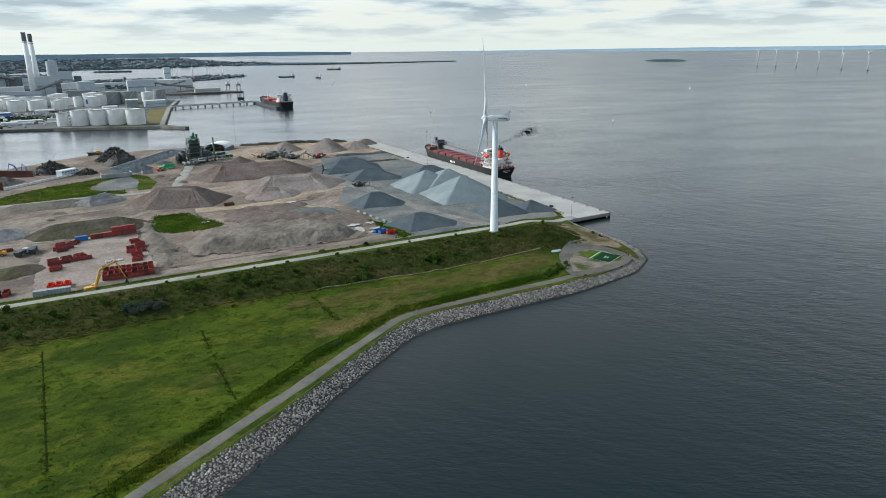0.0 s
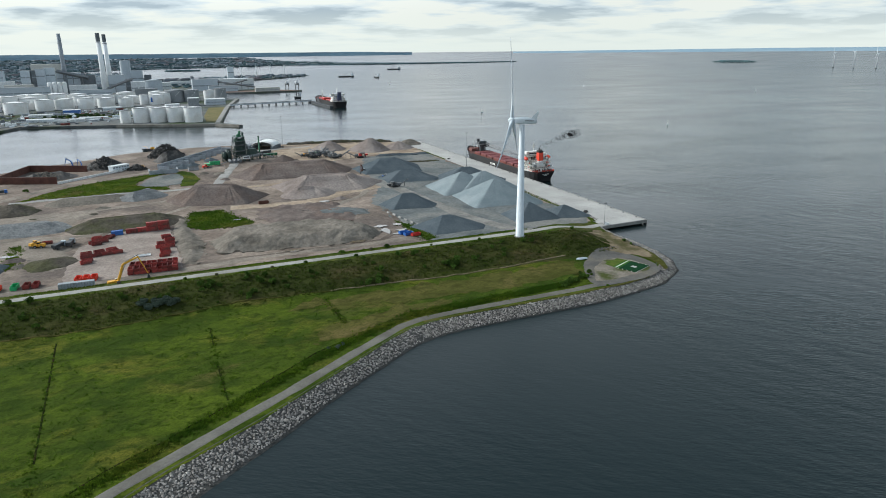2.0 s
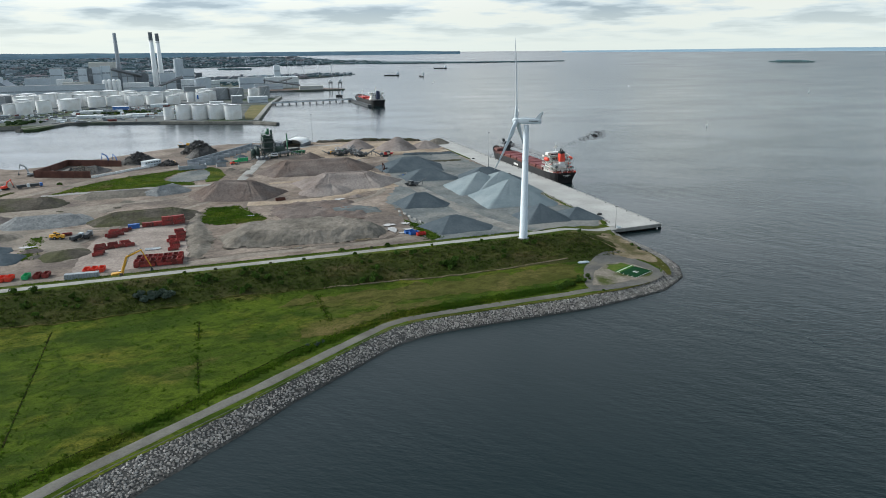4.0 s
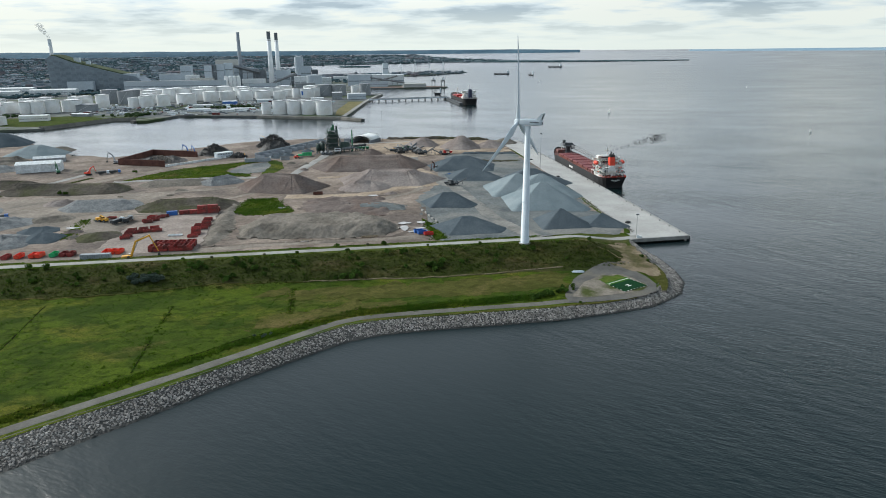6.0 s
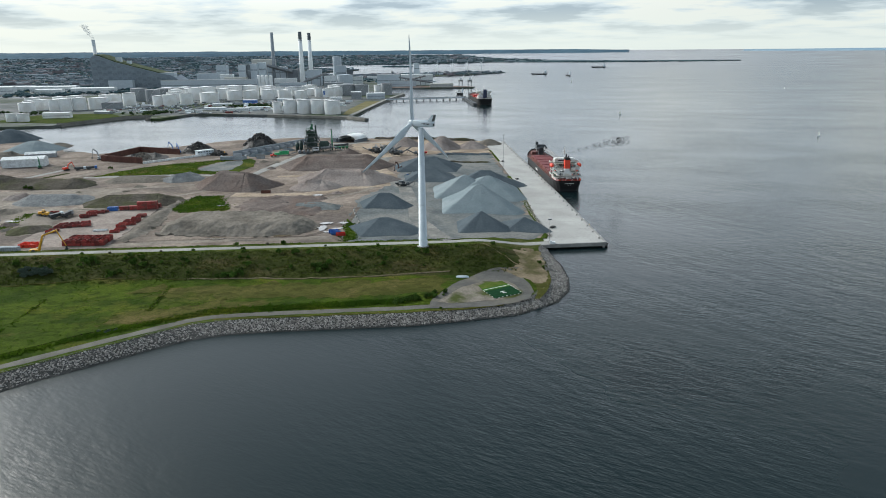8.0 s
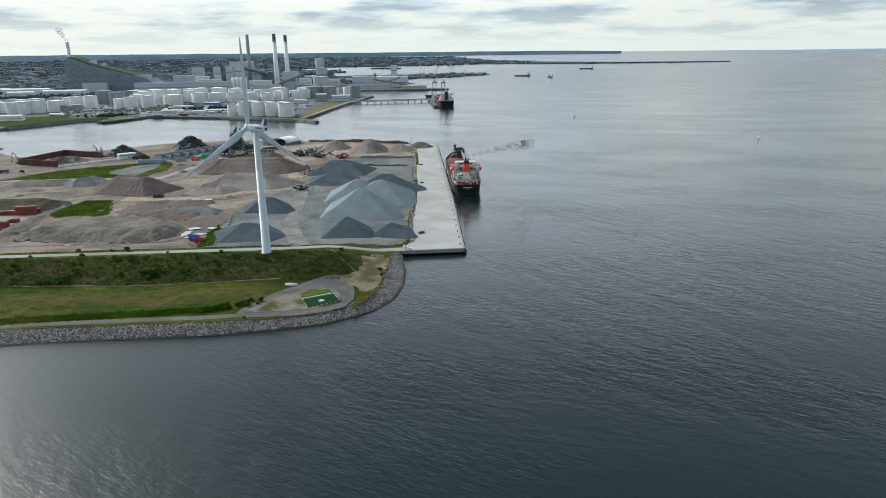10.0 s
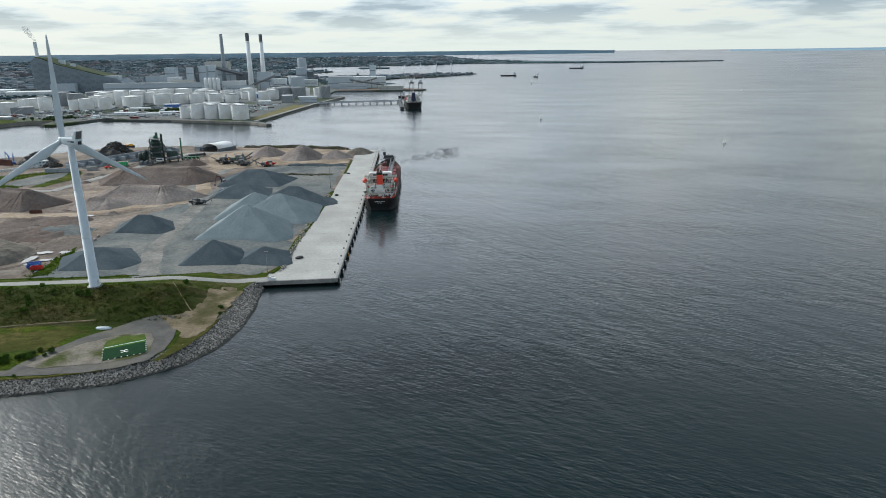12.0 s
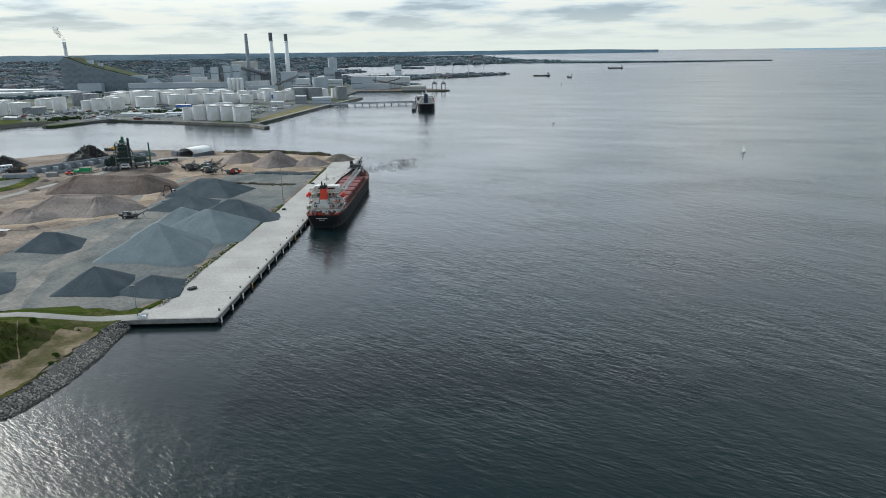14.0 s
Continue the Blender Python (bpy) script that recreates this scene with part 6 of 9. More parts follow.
base_skip = skip(-40, 395, 0, M_SKIP, "open worn red steel skip standing on dirt", size=(5.0, 2.2, 1.5))
base_box = container(12, 400, 2, M_SKIP, "red steel shipping container with ribbed sides")
rng = random.Random(4)
def put_skip(x, y, rz):
    copy_thing(base_skip, pose(x, y, land_h(x, y) + 0.12, 0, 0, rz + rng.uniform(-5, 5)))
SKIP_ROWS = [(-19, 393, -6, 395, 5.3, 8, 1), (-19, 390, -8, 391.5, 5.3, 8, 1), (-19, 383, -10.5, 384.5, 5.2, 9, 1), (-19, 379.5, -12, 381, 5.2, 9, 1),
             (-22, 361, -5, 365, 5.3, 14, 1), (-22, 358, -4, 361.5, 5.3, 13, 1), (-21.5, 354.8, -2, 357.5, 5.3, 10, 1), (-21.5, 346.5, -14, 348.5, 5.2, 16, 1), (-21.5, 343, -15, 345, 5.2, 16, 1),
             (0.9, 319, 22.5, 317.8, 2.4, 86, 2), (1.9, 325.4, 22.5, 324.2, 2.4, 87, 2), (14.5, 366.3, 22.5, 366, 5.2, 4, 2), (14.5, 363.4, 22.5, 363.2, 5.2, 3, 1), (14, 358.6, 22, 358.3, 5.2, 4, 1),
             (14, 350.5, 21.5, 350.2, 5.2, 3, 2), (14, 347.4, 21.5, 347.2, 5.2, 5, 1), (13.5, 342.4, 20.5, 342, 5.2, 2, 1), (15.5, 377, 22.5, 376.8, 5.2, 3, 1), (15.5, 380, 22.5, 379.8, 5.2, 3, 2)]
for xa, ya, xb, yb, gap, rz, layers in SKIP_ROWS:
    n = max(1, round(math.hypot(xb - xa, yb - ya) / gap))
    for k in range(n):
        u = (k + 0.5) / n
        x, y = xa + (xb - xa) * u + rng.uniform(-0.2, 0.2), ya + (yb - ya) * u + rng.uniform(-0.2, 0.2)
        put_skip(x, y, rz)
        if layers > 1 and rng.random() < 0.75:
            copy_thing(base_skip, pose(x, y, land_h(x, y) + 1.5, 0, 0, rz + rng.uniform(-3, 3)))
for x, y, rz in ((7, 400, 3), (1.5, 399, 4), (18.5, 400, 0), (12.5, 405, 0), (18.5, 405.5, 0)):
    copy_thing(base_box, pose(x, y, land_h(x, y) + 0.1, 0, 0, rz))
for x, y in ((12.3, 400.1), (18.4, 400.2)):
    copy_thing(base_box, pose(x, y, land_h(x, y) + 2.71, 0, 0, 1))
container(-6, 399, 4, M_BLUE, "blue steel container in the row of red ones")
for x, c, lab in ((-19.5, M_ORANGE, "open orange-red skip beside the road"), (-16.4, M_ORANGE, "open orange-red skip beside the road"), (-13.2, M_ORANGE, "open orange-red skip beside the road"), (-53.5, M_ORANGE, "open orange-red skip by the road"), (-50.5, M_ORANGE, "open orange-red skip by the road"),
                  (-44, M_MINT, "open bright green skip by the road"), (-39.5, M_SKIP, "open worn red skip by the road"), (-36, M_SKIP, "open worn red skip by the road"), (-60, M_ORANGE, "open orange-red skip by the road"), (-66, M_SKIP, "open worn red skip by the road")):
    skip(x, 318.5, 84, c, lab)
skip(141, 325, 10, M_BLUE, "open blue skip beside the puddles", size=(5.2, 2.6, 1.7))
skip(139.5, 328.5, 8, M_BLUE, "open blue skip beside the puddles", size=(5.2, 2.6, 1.7))
skip(144, 321.5, 6, M_RED, "open red skip beside the puddles", size=(5.0, 2.4, 1.6))
skip(7, 348, 4, M_PALE, "long pale flatbed frame on the court", size=(7.5, 2.4, 0.7))
skip(82, 444, 3, M_RUST, "rusty open skip on the dirt yard", size=(6.5, 2.5, 1.9))
skip(101, 404, 3, M_DARKSTEEL, "dark steel trough on the dirt yard", size=(5.2, 2.2, 1.3))


# ---- vehicles and machines ----
def wheel(parent, x, y, r, w=0.4):
    ob = part("wheel", Shape().tube((x, y - w / 2, r), (x, y + w / 2, r), r, 12), M_BLACK, parent)
    part("rim", Shape().tube((x, y - w / 2 - 0.02, r), (x, y + w / 2 + 0.02, r), r * 0.55, 8), M_STEEL, ob)


def trailer(x, y, z, rz, material, label, l=13.6, h=2.7):
    root = thing("semi_trailer", label, "trailer", x, y, z, rz)
    part("body", Shape().box(0, 0, 1.2, l, 2.55, h, 0, 1, 0.98), material, root)
    for k in range(13):
        for sy in (-1, 1):
            part("side_rib", Shape().box(-l / 2 + 0.4 + k * (l - 0.8) / 12, sy * 1.29, 1.25, 0.12, 0.08, h - 0.1), M_STEEL, root)
    part("chassis", Shape().box(0, 0, 0.85, l * 0.95, 1.1, 0.35), M_DARKSTEEL, root)
    for k in range(3):
        for sy in (-1, 1):
            wheel(root, -l / 2 + 2 + k * 1.4, sy * 1.0, 0.5)


trailer(-18.3, 300.4, 5.6, -3, M_BLOCK, "grey-blue tipper semi-trailer parked beside the road")


def excavator(x, y, z, rz, paint, label, reach=1.0, slew=0.0, drop=0.0):
    """Tracked material handler; the arm lies along +x."""
    root = thing("excavator", label, "excavator", x, y, z, rz, "excavators in the yard")
    for sy in (-1, 1):
        part("track", Shape().add([(-2.3, sy * 1.35 - 0.35, 0.45), (-1.7, sy * 1.35 - 0.35, 0), (1.7, sy * 1.35 - 0.35, 0), (2.3, sy * 1.35 - 0.35, 0.45), (1.7, sy * 1.35 - 0.35, 0.95), (-1.7, sy * 1.35 - 0.35, 0.95),
                                   (-2.3, sy * 1.35 + 0.35, 0.45), (-1.7, sy * 1.35 + 0.35, 0), (1.7, sy * 1.35 + 0.35, 0), (2.3, sy * 1.35 + 0.35, 0.45), (1.7, sy * 1.35 + 0.35, 0.95), (-1.7, sy * 1.35 + 0.35, 0.95)],
                                  [(0, 1, 2, 3, 4, 5), (11, 10, 9, 8, 7, 6)] + [(i, 6 + i, 6 + (i + 1) % 6, (i + 1) % 6) for i in range(6)]), M_BLACK, root)
    part("undercarriage", Shape().box(0, 0, 0.4, 2.4, 2.0, 0.8), M_DARKSTEEL, root)
    top = part("upper_body", Shape().box(-1.0, 0, 1.2, 4.2, 2.7, 1.5, 0, 0.94, 0.96).box(-2.6, 0, 1.3, 1.3, 2.6, 1.1), paint, root)
    cab = part("cab", Shape().box(0.7, 0.85, 1.3, 1.7, 1.0, 2.0, 0, 0.86, 0.9), M_WHITE, root)
    part("cab_window", Shape().box(0.75, 0.87, 2.05, 1.74, 1.02, 0.85, 0, 0.9, 0.95), M_GLASS, cab)
    k = reach
    a, b, c, e = (0.9, -0.3, 1.9), (2.6 * k, -0.3, 6.4 * k), (7.2 * k, -0.3, 8.0 * k), (9.2 * k, -0.3, 2.2 * k + drop)
    part("boom", Shape().tube(a, b, 0.36 * k + 0.16, 6, 0.5).tube(b, c, 0.5, 6, 0.4), paint, root)
    part("stick", Shape().tube((c[0] - 0.5, -0.3, c[2] + 0.3), e, 0.32, 6, 0.22), paint, root)
    part("ram", Shape().tube((1.3, -0.3, 2.2), (b[0] + 1.0, -0.3, b[2] - 0.2), 0.14, 6).tube((b[0] + 0.8, -0.3, b[2] + 0.8), (c[0], -0.3, c[2] + 0.9), 0.13, 6), M_STEEL, root)
    part("grab", Shape().tube(e, (e[0], e[1], e[2] - 0.8), 0.2, 6).box(e[0], e[1], e[2] - 2.0, 1.5, 1.1, 1.3, 0, 0.5, 0.6), M_DARKSTEEL, root)


excavator(-3.5, 300.5, 5.2, 12, M_YELLOW, "yellow tracked excavator with raised arm beside the road", 1.45)
excavator(-103, 616, land_h(-103, 616), 150, M_GREYTANK, "grey scrap handler by the rusty enclosure", 1.2)
excavator(-47, 655, land_h(-47, 655), 140, M_BLUE, "blue scrap handler with raised arm", 1.2)
excavator(-40, 648, land_h(-40, 648), 120, M_BLUE, "blue scrap handler with raised arm", 1.15)
excavator(-136, 572, land_h(-136, 572), 120, M_PLANTGREEN, "green material handler by the white shed", 1.1)
excavator(-108, 560, land_h(-108, 560), 60, M_ORANGE, "orange-red excavator beside dark trucks", 0.8)
excavator(178, 529, land_h(178, 529), -120, M_RUST, "rust-red excavator by the slate heap", 0.9)


def loader(x, y, rz, paint, label):
    z = land_h(x, y)
    root = thing("wheel_loader", label, "wheel loader", x, y, z, rz, "wheel loaders in the yard")
    part("rear_body", Shape().box(-1.6, 0, 1.0, 3.2, 2.3, 1.5, 0, 0.9, 0.9), paint, root)
    part("front_frame", Shape().box(1.4, 0, 0.9, 2.0, 1.5, 0.9), paint, root)
    cab = part("cab", Shape().box(-0.1, 0, 1.9, 1.5, 1.6, 1.6, 0, 0.85, 0.85), paint, root)
    part("cab_window", Shape().box(-0.1, 0, 2.3, 1.52, 1.62, 0.8, 0, 0.9, 0.9), M_GLASS, cab)
    for xx in (-1.7, 1.5):
        for sy in (-1, 1):
            wheel(root, xx, sy * 1.15, 0.8, 0.6)
    for sy in (-0.6, 0.6):
        part("lift_arm", Shape().tube((0.9, sy, 2.0), (3.4, sy, 0.9), 0.2, 6), paint, root)
    part("bucket", Shape().add([(3.2, -1.5, 0.2), (4.6, -1.5, 0.2), (4.4, -1.5, 1.3), (3.2, -1.5, 1.3), (3.2, 1.5, 0.2), (4.6, 1.5, 0.2), (4.4, 1.5, 1.3), (3.2, 1.5, 1.3)], [(0, 3, 2, 1), (4, 5, 6, 7), (0, 1, 5, 4), (0, 4, 7, 3), (1, 2, 6, 5)]), M_STEEL, root)


loader(-45, 392, 40, M_YELLOW, "yellow wheel loader on the bare yard")
loader(-43, 388, 160, M_YELLOW, "yellow wheel loader on the bare yard")
loader(59, 612, 20, M_ORANGE, "orange-red wheel loader near green hoppers")
loader(8, 632, 100, M_YELLOW, "yellow wheel loader by the scrap heap")


def truck(x, y, rz, paint, label, load=M_DARKSTEEL):
    z = land_h(x, y)
    root = thing("tipper_truck", label, "truck", x, y, z, rz, "trucks in the yard")
    cab = part("cab", Shape().box(3.2, 0, 0.8, 2.0, 2.4, 2.3, 0, 0.9, 0.94), paint, root)
    part("windscreen", Shape().box(4.1, 0, 1.9, 0.2, 2.1, 0.9), M_GLASS, cab)
    part("tipper_body", Shape().box(-1.3, 0, 1.1, 6.4, 2.5, 1.7, 0, 1.03, 1.03), load, root)
    part("chassis", Shape().box(0.5, 0, 0.7, 8, 1.0, 0.35), M_DARKSTEEL, root)
    for xx in (3.0, -1.8, -3.1):
        for sy in (-1, 1):
            wheel(root, xx, sy * 1.05, 0.52)


for x, y, rz, p, lab in ((-96, 560, 15, M_WHITE, "dark tipper truck with white cab"), (-88, 563, 15, M_BLUE, "dark tipper truck with blue cab"), (-33, 383, 60, M_WHITE, "tipper truck with white cab on the yard"), (-28, 386, 80, M_GREYTANK, "grey tipper truck on the yard"),
                         (116, 668, 30, M_DARKSTEEL, "dark tipper truck by the arched shelter"), (122, 671, 30, M_DARKSTEEL, "dark tipper truck by the arched shelter"), (-150, 478, 20, M_RED, "red truck on the far lane"), (-170, 472, 20, M_RED, "red truck on the far lane")):
    truck(x, y, rz, p, lab)


def lattice(s, x0, y0, x1, y1, z0, z1, bay, r=0.16):
    """An open steel frame of posts, rings and diagonals."""
    corners = [(x0, y0), (x1, y0), (x1, y1), (x0, y1)]
    for x, y in corners:
        s.tube((x, y, z0), (x, y, z1), r * 1.5, 5)
    n = max(1, round((z1 - z0) / bay))
    for k in range(n):
        za, zb = z0 + (z1 - z0) * k / n, z0 + (z1 - z0) * (k + 1) / n
        for i in range(4):
            (xa, ya), (xb, yb) = corners[i], corners[(i + 1) % 4]
            s.tube((xa, ya, zb), (xb, yb, zb), r, 4)
            s.tube((xa, ya, za if k % 2 else zb), (xb, yb, zb if k % 2 else za), r * 0.8, 4)
    return s


def belt(a, b, wide, deep):
    """An inclined truss with its belt."""
    a, b = Vector(a), Vector(b)
    side = Vector((b.y - a.y, a.x - b.x, 0)).normalized() * wide / 2
    up = Vector((0, 0, deep))
    s = Shape()
    for o in (side, -side):
        s.tube(a + o, b + o, 0.10, 4).tube(a + o + up, b + o + up, 0.10, 4)
    n = max(3, round((b - a).length / 1.4))
    for k in range(n):
        p, q = a + (b - a) * (k / n), a + (b - a) * ((k + 1) / n)
        for o in (side, -side):
            s.tube(p + o, q + o + up, 0.06, 4)
            s.tube(p + o, p + o + up, 0.06, 4)
    return s


def crusher(x, y, rz, paint, label, k=1.0, arms=3, seed=0):
    """Mobile crushing or screening plant with its conveyors."""
    rg = random.Random(seed)
    root = thing("crushing_plant", label, "crushing plant", x, y, land_h(x, y), rz, "crushing plants in the yard")
    for sy in (-1, 1):
        part("track", Shape().box(0, sy * 1.3 * k, 0, 4.6 * k, 0.6, 0.95 * k, 0, 0.8, 1), M_BLACK, root)
    part("chassis", Shape().box(0, 0, 0.9 * k, 8.4 * k, 1.5 * k, 0.5 * k).box(-3.6 * k, 0, 0.3, 0.3, 1.6 * k, 0.9 * k).box(3.6 * k, 0, 0.3, 0.3, 1.6 * k, 0.9 * k), M_DARKSTEEL, root)
    part("crusher_box", Shape().box(0, 0, 1.35 * k, 2.3 * k, 1.9 * k, 1.9 * k, 0, 0.85, 0.9).tube((0.2 * k, -1.15 * k, 2.1 * k), (0.2 * k, 1.15 * k, 2.1 * k), 0.7 * k, 12), paint, root)
    part("screen_deck", Shape().box(-1.6 * k, 0, 3.0 * k, 3.4 * k, 1.7 * k, 0.5 * k, 0, 1.0, 1.05).box(-1.6 * k, 0, 3.7 * k, 3.2 * k, 1.5 * k, 0.25 * k), M_STEEL, root)
    part("screen_frame", lattice(Shape(), -3.2 * k, -0.9 * k, -0.1 * k, 0.9 * k, 1.2 * k, 3.7 * k, 1.3 * k, 0.06 * k), M_DARKSTEEL, root)
    part("hopper", Shape().box(-4.4 * k, 0, 1.5 * k, 1.5 * k, 1.3 * k, 1.2 * k, 0, 1.7, 1.6), paint, root)
    part("engine_house", Shape().box(2.9 * k, 0, 1.4 * k, 2.2 * k, 1.8 * k, 1.4 * k, 0, 0.95, 0.9), M_CHARC, root)
    part("exhaust", Shape().tube((3.3 * k, 0.4 * k, 2.7 * k), (3.3 * k, 0.4 * k, 3.6 * k), 0.12 * k, 6), M_DARKSTEEL, root)
    part("walkway", railing(Shape().box(0.6 * k, -1.35 * k, 1.9 * k, 4.6 * k, 0.7 * k, 0.1), [(-1.6 * k, -1.65 * k), (2.8 * k, -1.65 * k)], 1.95 * k, 1.0, 1.5), M_STEEL, root)
    ends = (((3.4 * k, 0, 0.9 * k), (10 * k, rg.uniform(-1, 1) * k, 4.4 * k)), ((-1.4 * k, 1.0 * k, 1.4 * k), (rg.uniform(-3, 0) * k, 7.5 * k, 3.8 * k)), ((-0.5 * k, -1.2 * k, 1.3 * k), (rg.uniform(-2, 2) * k, -6.5 * k, 3.4 * k)))
    for a, b in ends[:arms]:
        cv = part("conveyor", belt(a, b, 0.9 * k, 0.5 * k), M_STEEL, root)
        part("rubber_belt", Shape().tube((a[0], a[1], a[2] + 0.4 * k), (b[0], b[1], b[2] + 0.4 * k), 0.3 * k, 4), M_CHARC, cv)
        mx = [p + (q - p) * 0.6 for p, q in zip(a, b)]
        for o in (-0.5, 0.5):
            part("conveyor_leg", Shape().tube((mx[0] + o * k, mx[1] + o * k, 0), (mx[0], mx[1], mx[2]), 0.1 * k, 4), M_DARKSTEEL, cv)


crusher(180, 456, 8, M_DARKSTEEL, "grey tracked crushing plant with conveyors", 1.1, 1, 1)
crusher(158, 622, 10, M_DARKSTEEL, "dark crushing plant with conveyors", 1.6, 3, 2)
crusher(171, 624, 100, M_STEEL, "grey screening plant with conveyors", 1.5, 3, 3)
crusher(152, 636, 200, M_YELLOW, "yellow and grey screening plant with conveyors", 1.0, 2, 4)
crusher(176, 610, 5, M_CHARC, "long dark screening plant", 1.4, 3, 5)
crusher(166, 640, 40, M_PLANTGREEN, "dark green screening plant with conveyors", 1.3, 3, 8)
crusher(198, 603, 175, M_RED, "bright red crushing plant with conveyors", 1.3, 1, 6)
crusher(187, 494, -30, M_BLUE, "blue screening plant by the slate heap", 0.7, 2, 7)


def asphalt_plant(x, y):
    z = land_h(x, y)
    root = thing("asphalt_plant", "dark lattice mixing tower plant with green head and silos", "mixing plant", x, y, z, 8)
    part("tower_frame", lattice(Shape(), -4.2, -4.2, 4.2, 4.2, 0, 22, 3.7, 0.2), M_PLANTDARK, root, "open dark steel tower frame")
    part("mixer_floor", Shape().box(0, 0, 5.5, 7.2, 7.2, 3.2, 0, 0.9, 0.9), M_PLANTDARK, root)
    part("hot_bin", Shape().box(-0.3, 0, 9.6, 6.4, 6.6, 4.4).box(-0.3, 0, 8.4, 3.4, 3.6, 1.2, 0, 1.8, 1.8), M_TEAL, root, "dull green-grey hot bin")
    part("screen_box", Shape().box(0.4, 0, 15.0, 6.8, 5.6, 3.0, 0, 0.95, 0.9), M_PLANTDARK, root)
    part("screen_cover", Shape().box(0.4, 0, 18.4, 5.4, 4.4, 2.2, 0, 0.8, 0.8), M_TEAL, root)
    part("tower_head", Shape().box(0.6, 0, 22.2, 3.4, 3.4, 2.6, 0, 0.85, 0.85).box(1.4, 0, 24.8, 2.0, 2.2, 2.6, 0, 0.8, 0.8).tube((0.6, 0, 24), (-3.8, 0, 18.5), 0.55, 6), M_PLANTGREEN, root, "green elevator head and chute")
    part("bucket_elevator", Shape().box(4.9, 2.6, 0.4, 1.5, 1.2, 23.8).box(4.9, 2.6, 24.2, 1.9, 1.6, 1.6, 0, 0.7, 0.7), M_TEAL, root, "tall enclosed bucket elevator")
    for k, zz in enumerate((5.3, 9.2, 14.6, 18.2, 22.0)):
        w = 5.6 - 0.35 * k
        pf = part("platform", Shape().box(0, 0, zz, 2 * w, 2 * w, 0.18), M_STEEL, root)
        part("guard_rail", railing(Shape(), [(-w, -w), (w, -w), (w, w), (-w, w), (-w, -w)], zz + 0.18, 1.1, 1.9, 0.07), M_PLANTGREEN if k > 2 else M_STEEL, pf)
    part("outer_frame", lattice(lattice(lattice(Shape(), -7.0, -6.2, 7.4, 6.2, 0, 9.2, 3.1, 0.17), -5.6, -5.2, 6.4, 5.2, 9.2, 15, 2.9, 0.15), -4.0, -3.8, 5.2, 3.8, 15, 22, 2.4, 0.13), M_PLANTDARK, root, "dark green lattice of the tower")
    stair = Shape()
    for k in range(5):
        za, zb = 4.2 * k, 4.2 * (k + 1)
        ya, yb = (-4.6, 4.6) if k % 2 else (4.6, -4.6)
        for xx in (-6.2, -5.3):
            stair.tube((xx, ya, za), (xx, yb, zb), 0.13, 4)
            stair.tube((xx, ya, za + 1.1), (xx, yb, zb + 1.1), 0.06, 4)
        for j in range(9):
            u = (j + 0.5) / 9
            stair.box(-5.75, ya + (yb - ya) * u, za + (zb - za) * u, 0.9, 0.5, 0.06)
    part("stair", stair, M_STEEL, root, "zigzag steel stair")
    for sx, sy, h in ((-10.2, -3.6, 10.5), (-10.2, 0.4, 11.5), (-10.2, 4.4, 10.5), (-14.0, -1.6, 9.5), (-14.0, 2.6, 9.5)):
        silo = part("silo", Shape().lathe(sx, sy, [(0.4, 2.4), (1.75, 5.0), (1.75, h - 1.0), (1.2, h - 0.3), (0.3, h)], 18), M_PLANTDARK, root, smooth=True)
        part("silo_frame", lattice(Shape(), sx - 1.5, sy - 1.5, sx + 1.5, sy + 1.5, 0, 5.4, 2.7, 0.13), M_PLANTDARK, silo)
        part("silo_rail", railing(Shape(), [(sx - 1.3, sy - 1.3), (sx + 1.3, sy - 1.3), (sx + 1.3, sy + 1.3), (sx - 1.3, sy + 1.3), (sx - 1.3, sy - 1.3)], h - 0.4, 1.0, 1.3, 0.06), M_STEEL, silo)
    drum = part("drum", Shape().tube((8.5, -2.6, 3.4), (20, -2.6, 4.4), 1.45, 16), M_STEEL, root, "grey inclined dryer drum")
    for xx in (10.5, 18):
        part("riding_ring", Shape().tube((xx, -2.6, 3.5 + 0.087 * (xx - 9)), (xx + 0.4, -2.6, 3.53 + 0.087 * (xx - 9)), 1.7, 16), M_PLANTDARK, drum)
        part("drum_cradle", Shape().box(xx + 0.2, -2.6, 0, 1.0, 3.0, 2.1), M_PLANTDARK, drum)
    part("filter_house", Shape().box(12.5, 4.6, 3.0, 9.5, 4.4, 5.4).box(12.5, 4.6, 8.4, 8.6, 3.4, 1.2, 0, 0.9, 0.7), M_TEAL, root, "green-grey bag filter house")
    for k in range(5):
        part("filter_hopper", Shape().box(8.7 + 1.9 * k, 4.6, 3.05, 1.7, 3.6, 0.01).box(8.7 + 1.9 * k, 4.6, 1.4, 0.5, 1.0, 1.6, 0, 3.3, 3.5), M_PLANTDARK, root)
    part("filter_frame", lattice(Shape(), 8.0, 2.6, 17.0, 6.6, 0, 3.2, 3.2, 0.16), M_PLANTDARK, root)
    part("duct", Shape().tube((17.2, 4.6, 7.2), (20.0, 5.4, 5.0), 0.75, 10).tube((5.8, 2.2, 17), (9.0, 4.4, 8.8), 0.6, 10), M_STEEL, root)
    stack = part("stack", Shape().lathe(20.4, 5.6, [(0.95, 0), (0.75, 4), (0.72, 20.5)], 14), M_PLANTGREEN, root, "slim green exhaust stack", True)
    part("stack_band", Shape().lathe(20.4, 5.6, [(0.8, 20.2), (0.86, 20.25), (0.86, 20.9), (0.78, 20.95)], 14), M_PLANTDARK, stack)
